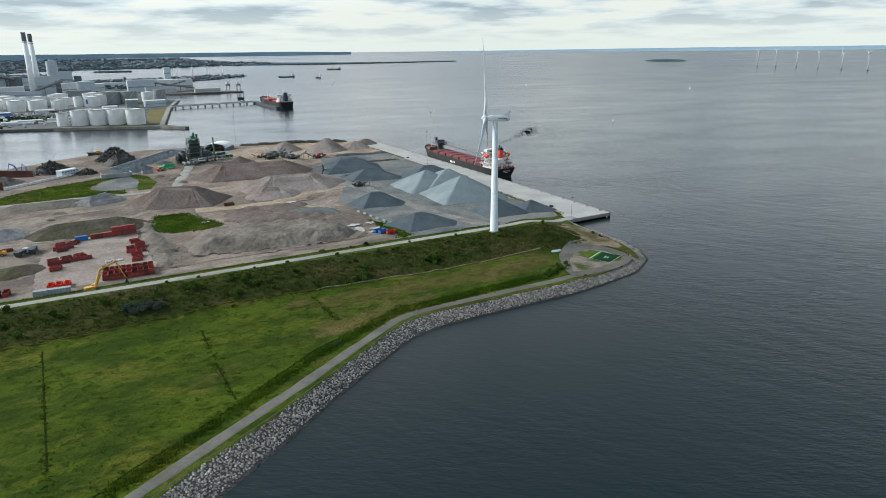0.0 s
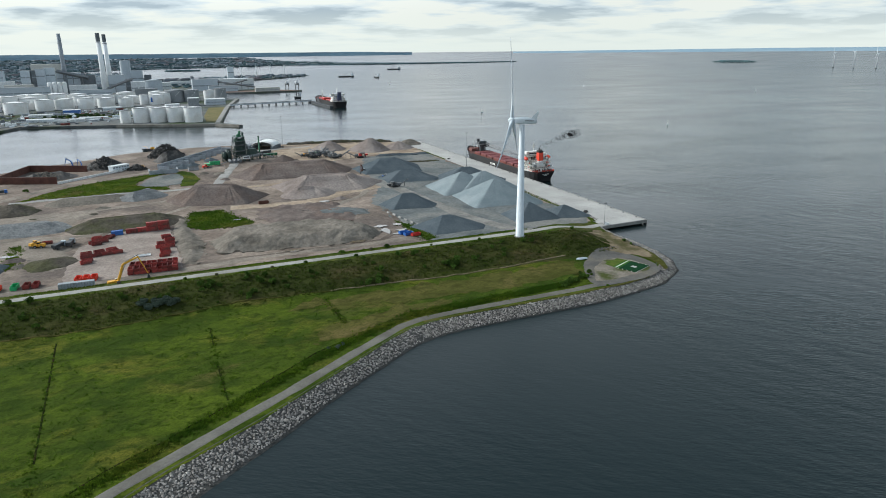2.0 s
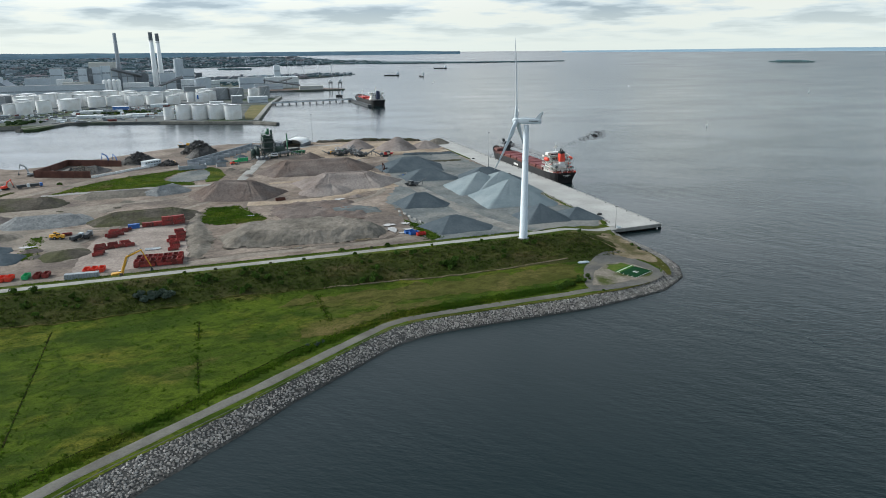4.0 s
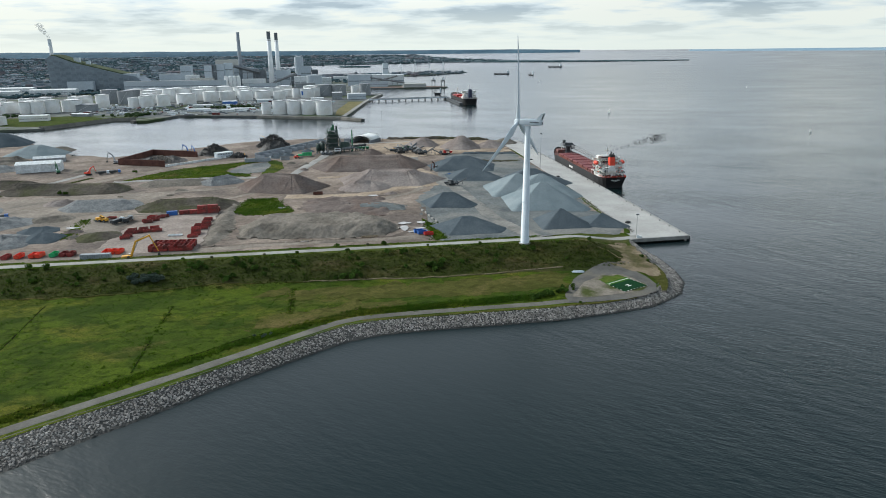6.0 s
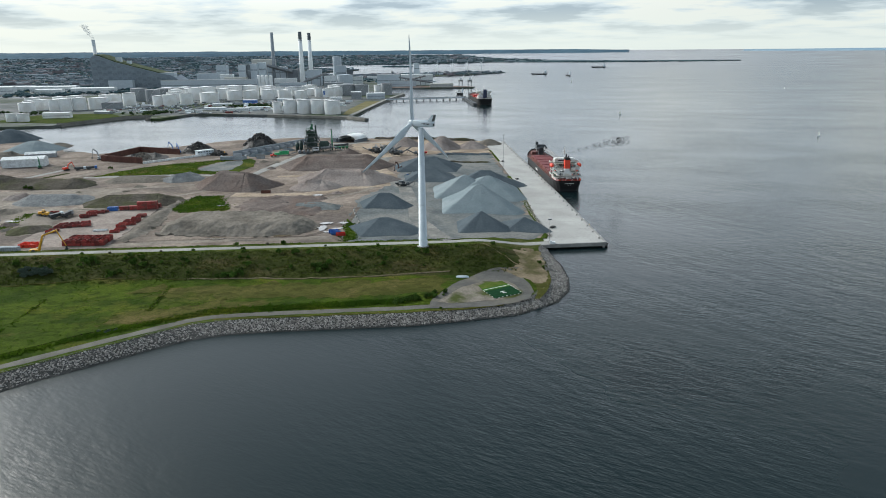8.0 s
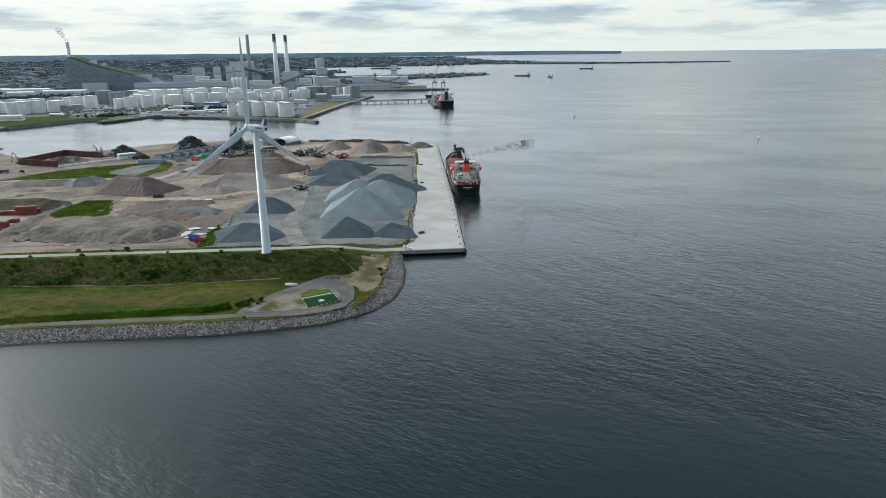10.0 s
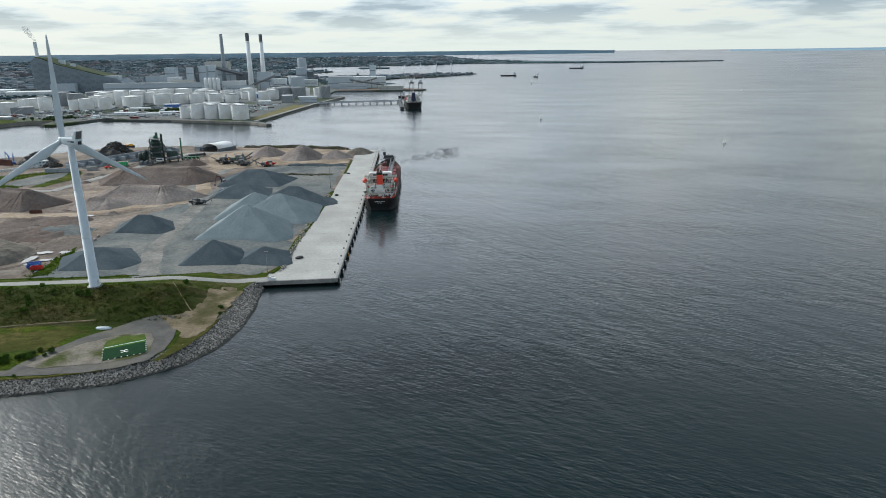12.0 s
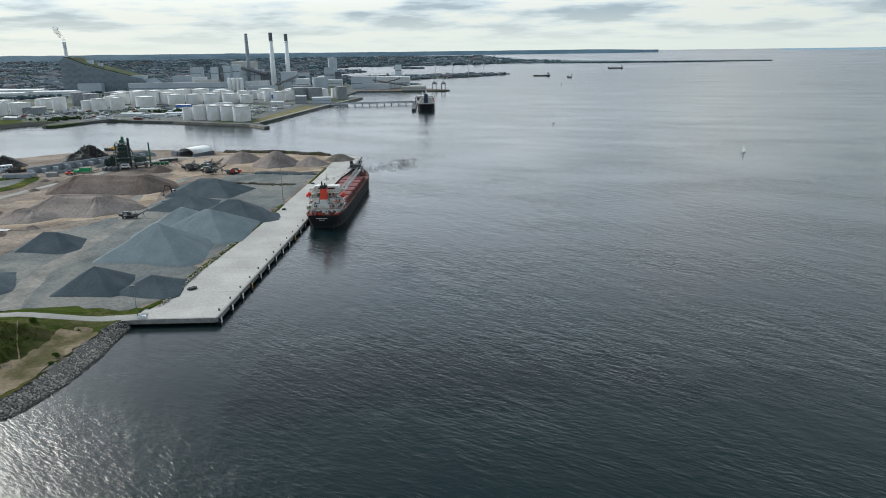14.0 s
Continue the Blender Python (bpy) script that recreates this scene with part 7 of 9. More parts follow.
    part("feed_conveyor", Shape().tube((30, -4.6, 1.2), (19.5, -3.0, 5.0), 0.55, 4).tube((7.8, -2.6, 2.2), (5.2, 2.0, 0.8), 0.5, 4), M_STEEL, root)
    part("skip_track", Shape().tube((-9.4, -1.0, 12.2), (-3.2, -0.6, 5.2), 0.45, 4).tube((-9.4, 1.0, 12.2), (-3.2, 0.6, 5.2), 0.45, 4), M_STEEL, root, "inclined skip hoist track")
    part("control_cabin", Shape().box(3.5, -9.4, 2.6, 6.0, 2.6, 2.7), M_PALE, root, "pale raised control cabin")
    part("cabin_window", Shape().box(3.5, -10.73, 3.8, 5.0, 0.08, 1.0), M_GLASS, root)
    part("cabin_legs", lattice(Shape(), 0.9, -10.5, 6.1, -8.3, 0, 2.6, 2.6, 0.12), M_PLANTDARK, root)
    for k, (sx, sy) in enumerate(((-4, -11), (-8, -11.4), (-12, -11.8))):
        tk = part("bitumen_tank", Shape().tube((sx, sy - 4.5, 2.2), (sx, sy + 4.5, 2.2), 1.4, 16), M_CHARC, root, "dark horizontal bitumen tank")
        part("tank_saddle", Shape().box(sx, sy - 2.6, 0, 2.2, 0.5, 1.4).box(sx, sy + 2.6, 0, 2.2, 0.5, 1.4), M_QUAYFACE, tk)
    for k in range(4):
        bin_ = part("cold_bin", Shape().box(24 + 3.6 * k, 2.4, 1.6, 2.2, 2.4, 2.4, 0, 1.45, 1.35), M_PLANTGREEN, root)
        part("bin_leg", lattice(Shape(), 22.9 + 3.6 * k, 1.2, 25.1 + 3.6 * k, 3.6, 0, 1.7, 1.7, 0.1), M_PLANTDARK, bin_)


asphalt_plant(92, 640)
feed = thing("feed_hopper", "large bright green cold-feed box with sloped low end", "hopper", 66, 621, land_h(66, 621), 8)
part("bin", Shape().box(1.6, 0, 0.9, 8.6, 3.2, 3.4, 0, 1.04, 1.12), M_MINT, feed)
part("low_bin", Shape().box(-5.2, 0.1, 0.6, 4.6, 2.8, 2.0, 0, 1.05, 1.1), M_MINT, feed)
# dark plate set into the top of the solid bin
part("bin_floor", Shape().box(1.6, 0, 4.18, 8.2, 3.0, 0.14), M_PLANTDARK, feed)
for k in range(6):
    part("rib", Shape().box(-2.3 + 1.55 * k, -1.85, 0.95, 0.18, 0.16, 3.3), M_PLANTGREEN, feed)
for ax in (-6.6, -3.8, -1.6, 1.6, 5.2):
    for ay in (-1.2, 1.2):
        part("leg", Shape().box(ax, ay, 0, 0.25, 0.25, 1.0), M_DARKSTEEL, feed)
part("belt", Shape().tube((5.8, 0, 0.7), (12.5, 0.4, 2.4), 0.4, 4), M_STEEL, feed)


def arched_shelter(x, y, rz):
    z = land_h(x, y)
    root = thing("arched_shelter", "white arched fabric shelter on dark container walls", "shelter", x, y, z, rz)
    n, span, length = 18, 11.0, 24.0
    s = Shape()
    vs = []
    for t0, r in ((0, span), (1, span - 0.25)):
        for yy in (-length / 2, length / 2):
            vs += [(-r * math.cos(math.pi * i / n), yy, 3.4 + 0.42 * r * math.sin(math.pi * i / n)) for i in range(n + 1)]
    m = n + 1
    fs = [(i, m + i, m + i + 1, i + 1) for i in range(n)] + [(2 * m + i + 1, 3 * m + i + 1, 3 * m + i, 2 * m + i) for i in range(n)]
    fs += [(i, i + 1, 2 * m + i + 1, 2 * m + i) for i in range(n)] + [(m + i + 1, m + i, 3 * m + i, 3 * m + i + 1) for i in range(n)]
    part("canopy", s.add(vs, fs), M_TANK, root, "white fabric barrel roof", True)
    part("lean_to", Shape().box(-17, -6, 0, 8, 14, 4.2, 0, 0.9, 0.8), M_CHARC, root, "dark low lean-to")
    for sx in (-1, 1):
        for k in range(4):
            part("wall_container", Shape().box(sx * (span - 0.4), -9 + 6.1 * k, 0, 2.4, 6.0, 3.4), M_CHARC, root)
    part("end_wall", Shape().prism([(-span + 1, length / 2 - 0.4), (span - 1, length / 2 - 0.4), (span - 1, length / 2 - 0.2), (-span + 1, length / 2 - 0.2)], 0, 5.5), M_BEIGE, root)
    for k in range(5):
        part("hoop", Shape().add([(-(span - 0.3) * math.cos(math.pi * i / n) * q, -length / 2 + 0.3 + k * (length - 0.6) / 4 + w, 3.4 + 0.42 * (span - 0.3) * math.sin(math.pi * i / n) * q) for q in (1, 0.97) for w in (0, 0.2) for i in range(n + 1)],
                                 [(i, i + 1, m + i + 1, m + i) for i in range(n)] + [(2 * m + i + 1, 2 * m + i, 3 * m + i, 3 * m + i + 1) for i in range(n)]), M_STEEL, root)


arched_shelter(128, 714, -30)


# ---- bays, walls and sheds ----
def storage_bays():
    a, b = Vector((20, 618)), Vector((82, 712))
    root = thing("storage_bays", "row of open storage bays of blue-grey concrete blocks", "storage bay", 0, 0, 0)
    d = (b - a).normalized()
    nrm = Vector((d.y, -d.x))
    rz = math.degrees(math.atan2(d.y, d.x))
    z = 3.4
    n = 11
    seg = (b - a).length / n
    for i in range(n + 1):
        p = a + d * seg * i
        if i < n:
            q = p + d * seg / 2
            for c in range(4):
                for j in range(2):
                    e = p + d * (seg * (0.25 + 0.5 * j))
                    part("wall_block", Shape().box(e.x, e.y, z - 0.3 + 1.3 * c, seg / 2 - 0.06, 0.9, 1.26, rz), M_BLOCK, root)
        q = p + nrm * 5.6
        for c in range(3):
            for j in range(2):
                e = p + nrm * (0.6 + 2.7 + 5.2 * j)
                part("wall_block", Shape().box(e.x, e.y, z - 0.3 + 1.3 * c, 0.9, 5.1, 1.26, rz), M_BLOCK, root)


storage_bays()
bay = thing("block_bay", "low bay of blue-grey concrete blocks with aggregate", "storage bay", 24, 601, 3.2, 4)
for k in range(8):
    for c in range(3):
        part("wall_block", Shape().box(-9.6 + 2.75 * k, -4.5, 1.25 * c, 2.7, 0.9, 1.22), M_BLOCK, bay)
for sx in (-11, 11):
    for k in range(3):
        for c in range(3):
            part("wall_block", Shape().box(sx, -2.6 + 2.7 * k, 1.25 * c, 0.9, 2.66, 1.22), M_BLOCK, bay)
heap(22, 602, 28, 602, 5, 3.2, M_DARKHEAP, "dark aggregate heap in the block bay", 0.15, seed=55)
for x, y, h, r, lab in ((40, 622, 3.0, 7, "dark aggregate heap in a storage bay"), (48, 630, 2.6, 6, "dark aggregate heap in a storage bay"), (66, 652, 2.6, 6, "grey aggregate heap in a storage bay")):
    heap(x, y, x + 1, y + 1, r, h, M_DARKHEAP, lab, 0.1, seed=x)


def rust_enclosure():
    root = thing("scrap_enclosure", "enclosure of rusty dark sheet-pile walls full of scrap", "enclosure", 0, 0, 0)
    pts = [(-98, 607), (-54, 588), (-36, 638), (-82, 662)]
    for (xa, ya), (xb, yb) in ((pts[0], pts[1]), (pts[2], pts[3]), (pts[3], pts[0])):
        d = math.hypot(xb - xa, yb - ya)
        n = int(d / 6)
        rz = math.degrees(math.atan2(yb - ya, xb - xa))
        for i in range(n):
            k = (i + 0.5) / n
            part("wall_panel", Shape().box(xa + (xb - xa) * k, ya + (yb - ya) * k, 2.6, d / n - 0.08, 0.5 if i % 2 else 0.8, 6.2, rz), M_RUST, root)


rust_enclosure()


def scrap_heap(x, y, r, h, label, m=M_SCRAP, seed=1, n=420):
    """A heap of tangled plates and bars."""
    rg = random.Random(seed)
    s = Shape()
    for _ in range(n):
        a, q = rg.uniform(0, 6.28), math.sqrt(rg.uniform(0, 1))
        px, py = x + r * q * math.cos(a), y + r * q * math.sin(a)
        pz = land_h(px, py) + h * (1 - q ** 1.6) * rg.uniform(0.55, 1.0)
        e, f = rg.uniform(0.3, 1.5), rg.uniform(0.1, 0.5)
        m3 = Euler((rg.uniform(-1.3, 1.3), rg.uniform(-1.3, 1.3), rg.uniform(0, 6.28))).to_matrix()
        c = [m3 @ Vector((ax * e, ay * rg.uniform(0.3, 1.0), az * f)) + Vector((px, py, pz)) for az in (-1, 1) for ax, ay in ((-1, -1), (1, -1), (1, 1), (-1, 1))]
        s.add(c, [(3, 2, 1, 0), (4, 5, 6, 7), (0, 1, 5, 4), (1, 2, 6, 5), (2, 3, 7, 6), (3, 0, 4, 7)])
    solo("scrap_heap", s, m, label, "scrap heap", "scrap heaps by the basin", kind="stuff")


heap(30, 672, 36, 675, 12, 9.0, M_SCRAP, "core of the dark scrap heap", 0.3, seed=71, name="scrap_mound")
scrap_heap(29, 702, 17, 12.8, "tall dark tangle of scrap metal by the water", seed=3, n=600)
heap(-27, 655, -20, 657, 13, 8.5, M_SCRAP, "rounded dark scrap mound by the basin", 0.2, seed=72, name="scrap_mound")
scrap_heap(-23.5, 656, 15, 9.5, "rounded dark heap of scrap metal by the basin", seed=4, n=500)
scrap_heap(3, 630, 8, 4.5, "low dark heap of scrap by the lane", seed=5, n=220)
heap(-72, 618, -56, 622, 13, 4.2, M_SCRAP, "dark scrap heap inside the rusty enclosure", 0.35, seed=73, name="scrap_mound")
scrap_heap(-66, 620, 15, 4.6, "pale grey heap of shredded scrap in the enclosure", M_GREYHEAP, seed=6, n=420)
scrap_heap(-62, 440, 6, 2.5, "broken concrete rubble beside a heap", M_GREYHEAP, seed=8, n=180)
scrap_heap(-125, 395, 16, 4.0, "wide heap of broken concrete rubble", M_PALEHEAP, seed=9, n=420)
scrap_heap(-95, 345, 13, 4.0, "heap of broken concrete rubble by the road", M_PALEHEAP, seed=10, n=300)


def house(x, y, z, w, d, h, rz, wall, roof, label, name="shed", category="shed", pitch=2.0, group="", windows=0, rows=1):
    root = thing(name, label, category, x, y, z, rz, group)
    part("wall", Shape().box(0, 0, 0, w, d, h), wall, root)
    if pitch:
        e = 0.3
        part("roof", Shape().add([(-w / 2 - e, -d / 2 - e, h), (w / 2 + e, -d / 2 - e, h), (w / 2 + e, d / 2 + e, h), (-w / 2 - e, d / 2 + e, h), (-w / 2 - e, 0, h + pitch), (w / 2 + e, 0, h + pitch)],
                                 [(0, 1, 5, 4), (2, 3, 4, 5), (0, 4, 3), (1, 2, 5), (3, 2, 1, 0)]), roof, root)
    else:
        part("roof", Shape().box(0, 0, h, w + 0.5, d + 0.5, 0.5), roof, root)
    for r in range(rows):
        for k in range(windows):
            part("window", Shape().box(-w / 2 + (k + 0.5) * w / windows, -d / 2 - 0.03, h * (r + 0.4) / rows, w / windows * (0.92 if y > 1000 else 0.55), 0.1, h / rows * (0.1 if y > 1000 else 0.35)), M_FARGLASS if y > 1000 else M_GLASS, root)
    return root


house(-156, 588, land_h(-156, 588), 34, 13, 7, 10, M_PALE, M_PALE, "long white storage shed with low pitched roof", windows=0)
house(-11, 633, land_h(-11, 633), 16, 6, 4.6, 38, M_WHITE, M_PALE, "white two-storey site office", "site_office", "office", 0, windows=6, rows=2)
house(-168, 640, land_h(-168, 640), 26, 8, 4, 14, M_GREYTANK, M_PALE, "low grey shed by the basin")
house(48, 606, land_h(48, 606), 8, 5, 3, 10, M_GREYTANK, M_DARKSTEEL, "small dark site hut", "site_hut", "hut", 0.8)
wall_root = thing("block_wall", "low wall of white concrete blocks along the lane", "wall", 0, 0, 0)
for k in range(14):
    xa, ya = -52 + 42 * k / 13, 588 + 39 * k / 13
    part("wall_block", Shape().box(xa, ya, 3.2, 3.9, 1.0, 1.8, 43), M_PALE, wall_root)
plateau("shore_bund", [(150, 723), (168, 718), (200, 712), (232, 704), (262, 696), (264, 701), (232, 710), (200, 718), (168, 724), (152, 729)], 3.0, 2.6, M_DUNHEAP, "long dark earth bund along the far shore", 0.7, 21, 1.2)
plateau("gravel_bund", [(214, 603), (240, 600), (266, 598), (266, 603), (240, 606), (215, 608)], 2.0, 2.2, M_DARKHEAP, "long low bund of dark chippings", 0.4, 22, 1.2)
plateau("gravel_bund", [(190, 561), (222, 558), (258, 555), (258, 559), (222, 562.5), (191, 565)], 1.3, 1.8, M_DUNHEAP, "low dark earth bund across the gravel yard", 0.4, 23, 1.2)
for k in range(7):
    x, y = 148 + k * 1.1, 378 - k * 7.2
    solo("barrier_block", Shape().box(x, y, land_h(x, y), 3.4, 0.9, 1.1, -80, 0.95, 0.6), M_QUAYFACE, "grey concrete barrier block beside the slate heap", "barrier", "barrier blocks")
for x, y in ((-2, 294.5), (37, 287.2), (61, 287.0), (110, 295)):
    solo("road_marker", Shape().box(x, y, 8.2, 1.4, 0.9, 1.0, 20, 0.8, 0.8), M_DUNHEAP, "dark block marker at the roadside", "marker", "roadside markers")

truck(-118, 409, 20, M_BLUE, "blue truck beside broken concrete")
truck(-108, 408, 15, M_BLUE, "blue truck beside broken concrete")
barge = thing("workboat", "small yellow and dark workboat by the scrap quay", "workboat", 22, 772, 0, 75)
bs, bd = hull(16, 5, 2.0, 0.6, 1.5)
part("hull", bs, M_DARKSTEEL, barge)
part("deck", bd, M_YELLOW, barge)
part("wheelhouse", Shape().box(0, 4.5, 1.2, 3, 4, 2.8, 0, 0.85, 0.85), M_YELLOW, barge)
part("deck_crane", Shape().tube((0, 10, 1.2), (0, 10, 4.2), 0.3, 6).tube((0, 10, 4.2), (0, 14, 5.5), 0.2, 6), M_YELLOW, barge)


# ---- oil harbour ----
def tank(x, y, d, h, material, label, sign=False):
    z = 3.0
    root = thing("storage_tank", label, "storage tank", x, y, z, 0, "storage tanks in the oil harbour")
    r = d / 2
    part("shell", Shape().lathe(0, 0, [(r, 0), (r, h)], 28), material, root, smooth=False)
    part("roof", Shape().lathe(0, 0, [(r + 0.15, h), (r + 0.15, h + 0.25), (r * 0.6, h + 0.07 * d * 0.6), (r * 0.2, h + 0.07 * d), (0.3, h + 0.072 * d)], 28), material, root, smooth=True)
    part("rim_rail", Shape().lathe(0, 0, [(r - 0.05, h + 1.0), (r + 0.05, h + 1.0), (r + 0.05, h + 1.12), (r - 0.05, h + 1.12)], 24), M_STEEL, root)
    st = Shape()
    n = 12
    ang = [-2.2 + 1.2 * k / n for k in range(n + 1)]
    st.add([(math.cos(a) * q, math.sin(a) * q, h * k / n + dz) for k, a in enumerate(ang) for q in (r + 0.05, r + 0.6) for dz in (0, 0.3)],
           [(4 * k + i, 4 * k + j, 4 * k + 4 + j, 4 * k + 4 + i) for k in range(n) for i, j in ((0, 2), (2, 3), (3, 1), (1, 0))] + [(0, 1, 3, 2), (4 * n + 2, 4 * n + 3, 4 * n + 1, 4 * n)])
    part("stair", st, M_TANK, root)
    if sign:
        part("sign_panel", Shape().box(-r * 0.55, -r * 0.84, h * 0.3, 6, 0.5, h * 0.5, 34), M_BLUE, root, "blue square sign panel")


W_, G_ = "white cylindrical storage tank with shallow domed roof", "grey cylindrical storage tank with shallow domed roof"
FRONT = "white storage tank in the row by the harbour edge"
TANKS = [(-13, 1076, 15, 17, 0), (8, 1072, 22, 20, 0), (31, 1064, 22, 20, 0), (54, 1056, 22, 20, 0), (78, 1042, 25, 20, 0), (20, 1094, 22, 19, 0), (43, 1087, 22, 19, 0), (66, 1078, 22, 19, 0),
         (-447, 1215, 27, 16, 0), (-411, 1187, 20, 18, 0), (-392, 1184, 20, 19, 0), (-374, 1196, 22, 20, 0), (-350, 1215, 32, 18, 0), (-428, 1300, 27, 17, 0), (-391, 1352, 27, 15, 0), (-368, 1330, 27, 17, 0), (-322, 1284, 23, 22, 0), (-327, 1215, 36, 10, 1),
         (-345, 1400, 31, 24, 1), (-306, 1367, 28, 23, 1), (-322, 1480, 27, 19, 1), (-290, 1470, 27, 20, 1), (-264, 1272, 22, 16.5, 0), (-243, 1268, 24, 19, 0), (-217, 1284, 23, 20, 0), (-187, 1334, 36, 17.7, 0), (-232, 1400, 26, 24, 0), (-206, 1410, 26, 24, 0),
         (-195, 1480, 28, 22, 0), (-170, 1470, 34, 23, 0), (-140, 1490, 38, 22, 0), (-98, 1470, 27, 18, 0), (-74, 1466, 26, 19, 0), (-53, 1505, 26, 17, 0), (-33, 1520, 22, 16, 0), (-8, 1500, 28, 13, 0), (14, 1445, 17, 18, 0), (36, 1440, 28, 17, 2), (50, 1474, 27, 18, 0),
         (-270, 1480, 30, 18, 0), (-245, 1520, 34, 19, 0), (-300, 1560, 34, 17, 0), (-340, 1560, 34, 16, 0), (72, 1490, 40, 22, 1), (104, 1480, 30, 22, 1), (104, 1560, 28, 16, 0), (143, 1522, 25, 18, 0), (160, 1470, 24, 24, 1), (-388, 1006, 16, 11, 0), (-370, 1002, 16, 11, 0),
         (-120, 1400, 32, 17, 0), (-84, 1392, 28, 18, 0), (-150, 1385, 30, 18, 0), (-52, 1410, 30, 16, 0), (-18, 1402, 26, 15, 0), (-180, 1420, 30, 20, 0), (-262, 1360, 30, 18, 0), (-275, 1420, 34, 20, 0), (-110, 1540, 36, 18, 0), (-20, 1570, 36, 17, 0), (40, 1560, 34, 17, 0), (-200, 1560, 38, 18, 0), (-430, 1250, 30, 15, 0), (-455, 1180, 26, 14, 0),
         (-470, 1330, 24, 14, 0), (-500, 1290, 26, 15, 0), (-480, 1240, 22, 13, 0)]
for x, y, d, h, g in TANKS:
    tank(x, y, d, h, M_GREYTANK if g == 1 else M_TANK, FRONT if y < 1100 and x > -30 else (G_ if g == 1 else W_), g == 2)

B1, B2 = "grey industrial hall in the oil harbour", "white industrial building in the oil harbour"
INDUSTRY = [(99, 1360, 20, 14, 14, 0, M_GREYTANK), (138, 1362, 36, 16, 11, 8, M_CONC), (-345, 1052, 39, 12, 8, 6, M_TANK), (-100, 1290, 26, 10, 6, 0, M_BLUE), (-40, 1330, 30, 9, 5, 4, M_WHITE), (-140, 1240, 34, 8, 4, 0, M_PALE), (60, 1330, 24, 10, 6, 10, M_PALE),
            (-420, 960, 28, 9, 5, 10, M_PALE), (-470, 1020, 34, 12, 6, 0, M_CONC), (-300, 1110, 30, 8, 4, -20, M_GREYTANK), (-80, 1130, 20, 7, 4, 0, M_PALE), (-60, 1160, 40, 8, 3, 2, M_CONC), (-130, 1150, 36, 10, 4, -6, M_CONC)]
for x, y, w, d, h, rz, m in INDUSTRY:
    house(x, y, 3, w, d, h, rz, m, M_PALE, B2 if m in (M_TANK, M_WHITE) else B1, "industrial_hall", "hall", 1.2, "industrial halls", windows=5)


def dike(name, line, width, h, material, label):
    ob = ribbon(name, line, width, lambda x, y: far_land(x, y) + h, material, 0.0)
    tagged(ob, label)
    low = Shape()
    pts = split(line, 20, False)
    for (xa, ya), (xb, yb) in zip(pts, pts[1:]):
        d = math.hypot(xb - xa, yb - ya)
        low.box((xa + xb) / 2, (ya + yb) / 2, -1, d + 1, width * 1.6, h + 3.8, math.degrees(math.atan2(yb - ya, xb - xa)), 1, 0.62)
    part("dike_body", low, M_DIKE, ob)


dike("pavement_dike", [(107, 1004), (154, 1300), (196, 1500)], 7, 0.8, M_ROAD, "pale service road on a stone dike")
dike("pavement_mole", [(-24, 1050), (104, 994), (133, 962)], 5, 0.3, M_DIKE, "stone mole with a dark tip")
dike("pavement_bund", [(-296, 950), (-240, 1050), (-205, 1060)], 8, 2.2, M_VERGE, "grassy flood bund above the basin")
dike("pavement_edge", [(-200, 1020), (-149, 1094), (-26, 1056)], 6, 0.4, M_DIKE, "stone harbour edge")
sheet("grass_by_tanks", [(94, 1026), (106, 1012), (135, 1200), (150, 1290), (120, 1290), (98, 1120)], 30, far_land, mat("dry_grass", (0.13, 0.12, 0.05), (0.18, 0.155, 0.07), 0.05, 0.5, 0.95, bump=0.2), 0.2)
sheet("coal_quay", [(165, 1742), (375, 1720), (384, 1744), (330, 1795), (240, 1810), (170, 1800)], 40, far_land, mat("brown_coal_quay", (0.135, 0.100, 0.085), (0.20, 0.155, 0.135), 0.03, 0.2, 0.95, bump=0.2), 0.3)
sheet("grass_between_tanks", [(-110, 1200), (-20, 1190), (-25, 1240), (-105, 1250)], 25, far_land, M_GRASS, 0.2)
sheet("grass_bund_left", [(-420, 1000), (-300, 960), (-250, 1060), (-300, 1120), (-400, 1100)], 25, far_land, M_VERGE, 0.15)


def jetty():
    root = thing("oil_jetty", "long concrete trestle jetty on piles out to the tanker", "jetty", 0, 0, 0)
    a, b = (160, 1312), (321, 1337)
    rz = math.degrees(math.atan2(b[1] - a[1], b[0] - a[0]))
    d = math.hypot(b[0] - a[0], b[1] - a[1])
    part("deck", Shape().box((a[0] + b[0]) / 2, (a[1] + b[1]) / 2, 3.6, d, 6, 1.6, rz), M_CONC, root)
    part("pipe_rack", Shape().box((a[0] + b[0]) / 2, (a[1] + b[1]) / 2 + 2, 5.2, d, 1.6, 1.2, rz), M_STEEL, root)
    for k in range(12):
        f = (k + 0.5) / 12
        part("pile_pair", Shape().box(a[0] + (b[0] - a[0]) * f, a[1] + (b[1] - a[1]) * f, -2, 1.8, 5, 5.7, rz), M_QUAYFACE, root)
    part("berth", Shape().box(320.5, 1262, -1, 6.5, 150, 5.5, 0.8), M_DARKSTEEL, root, "dark berth platform")
    part("loading_arm", Shape().tube((321, 1290, 4), (321, 1290, 17), 0.8, 6).tube((321, 1290, 17), (329, 1292, 13), 0.6, 6).tube((321, 1282, 4), (321, 1282, 16), 0.8, 6), M_STEEL, root)


jetty()


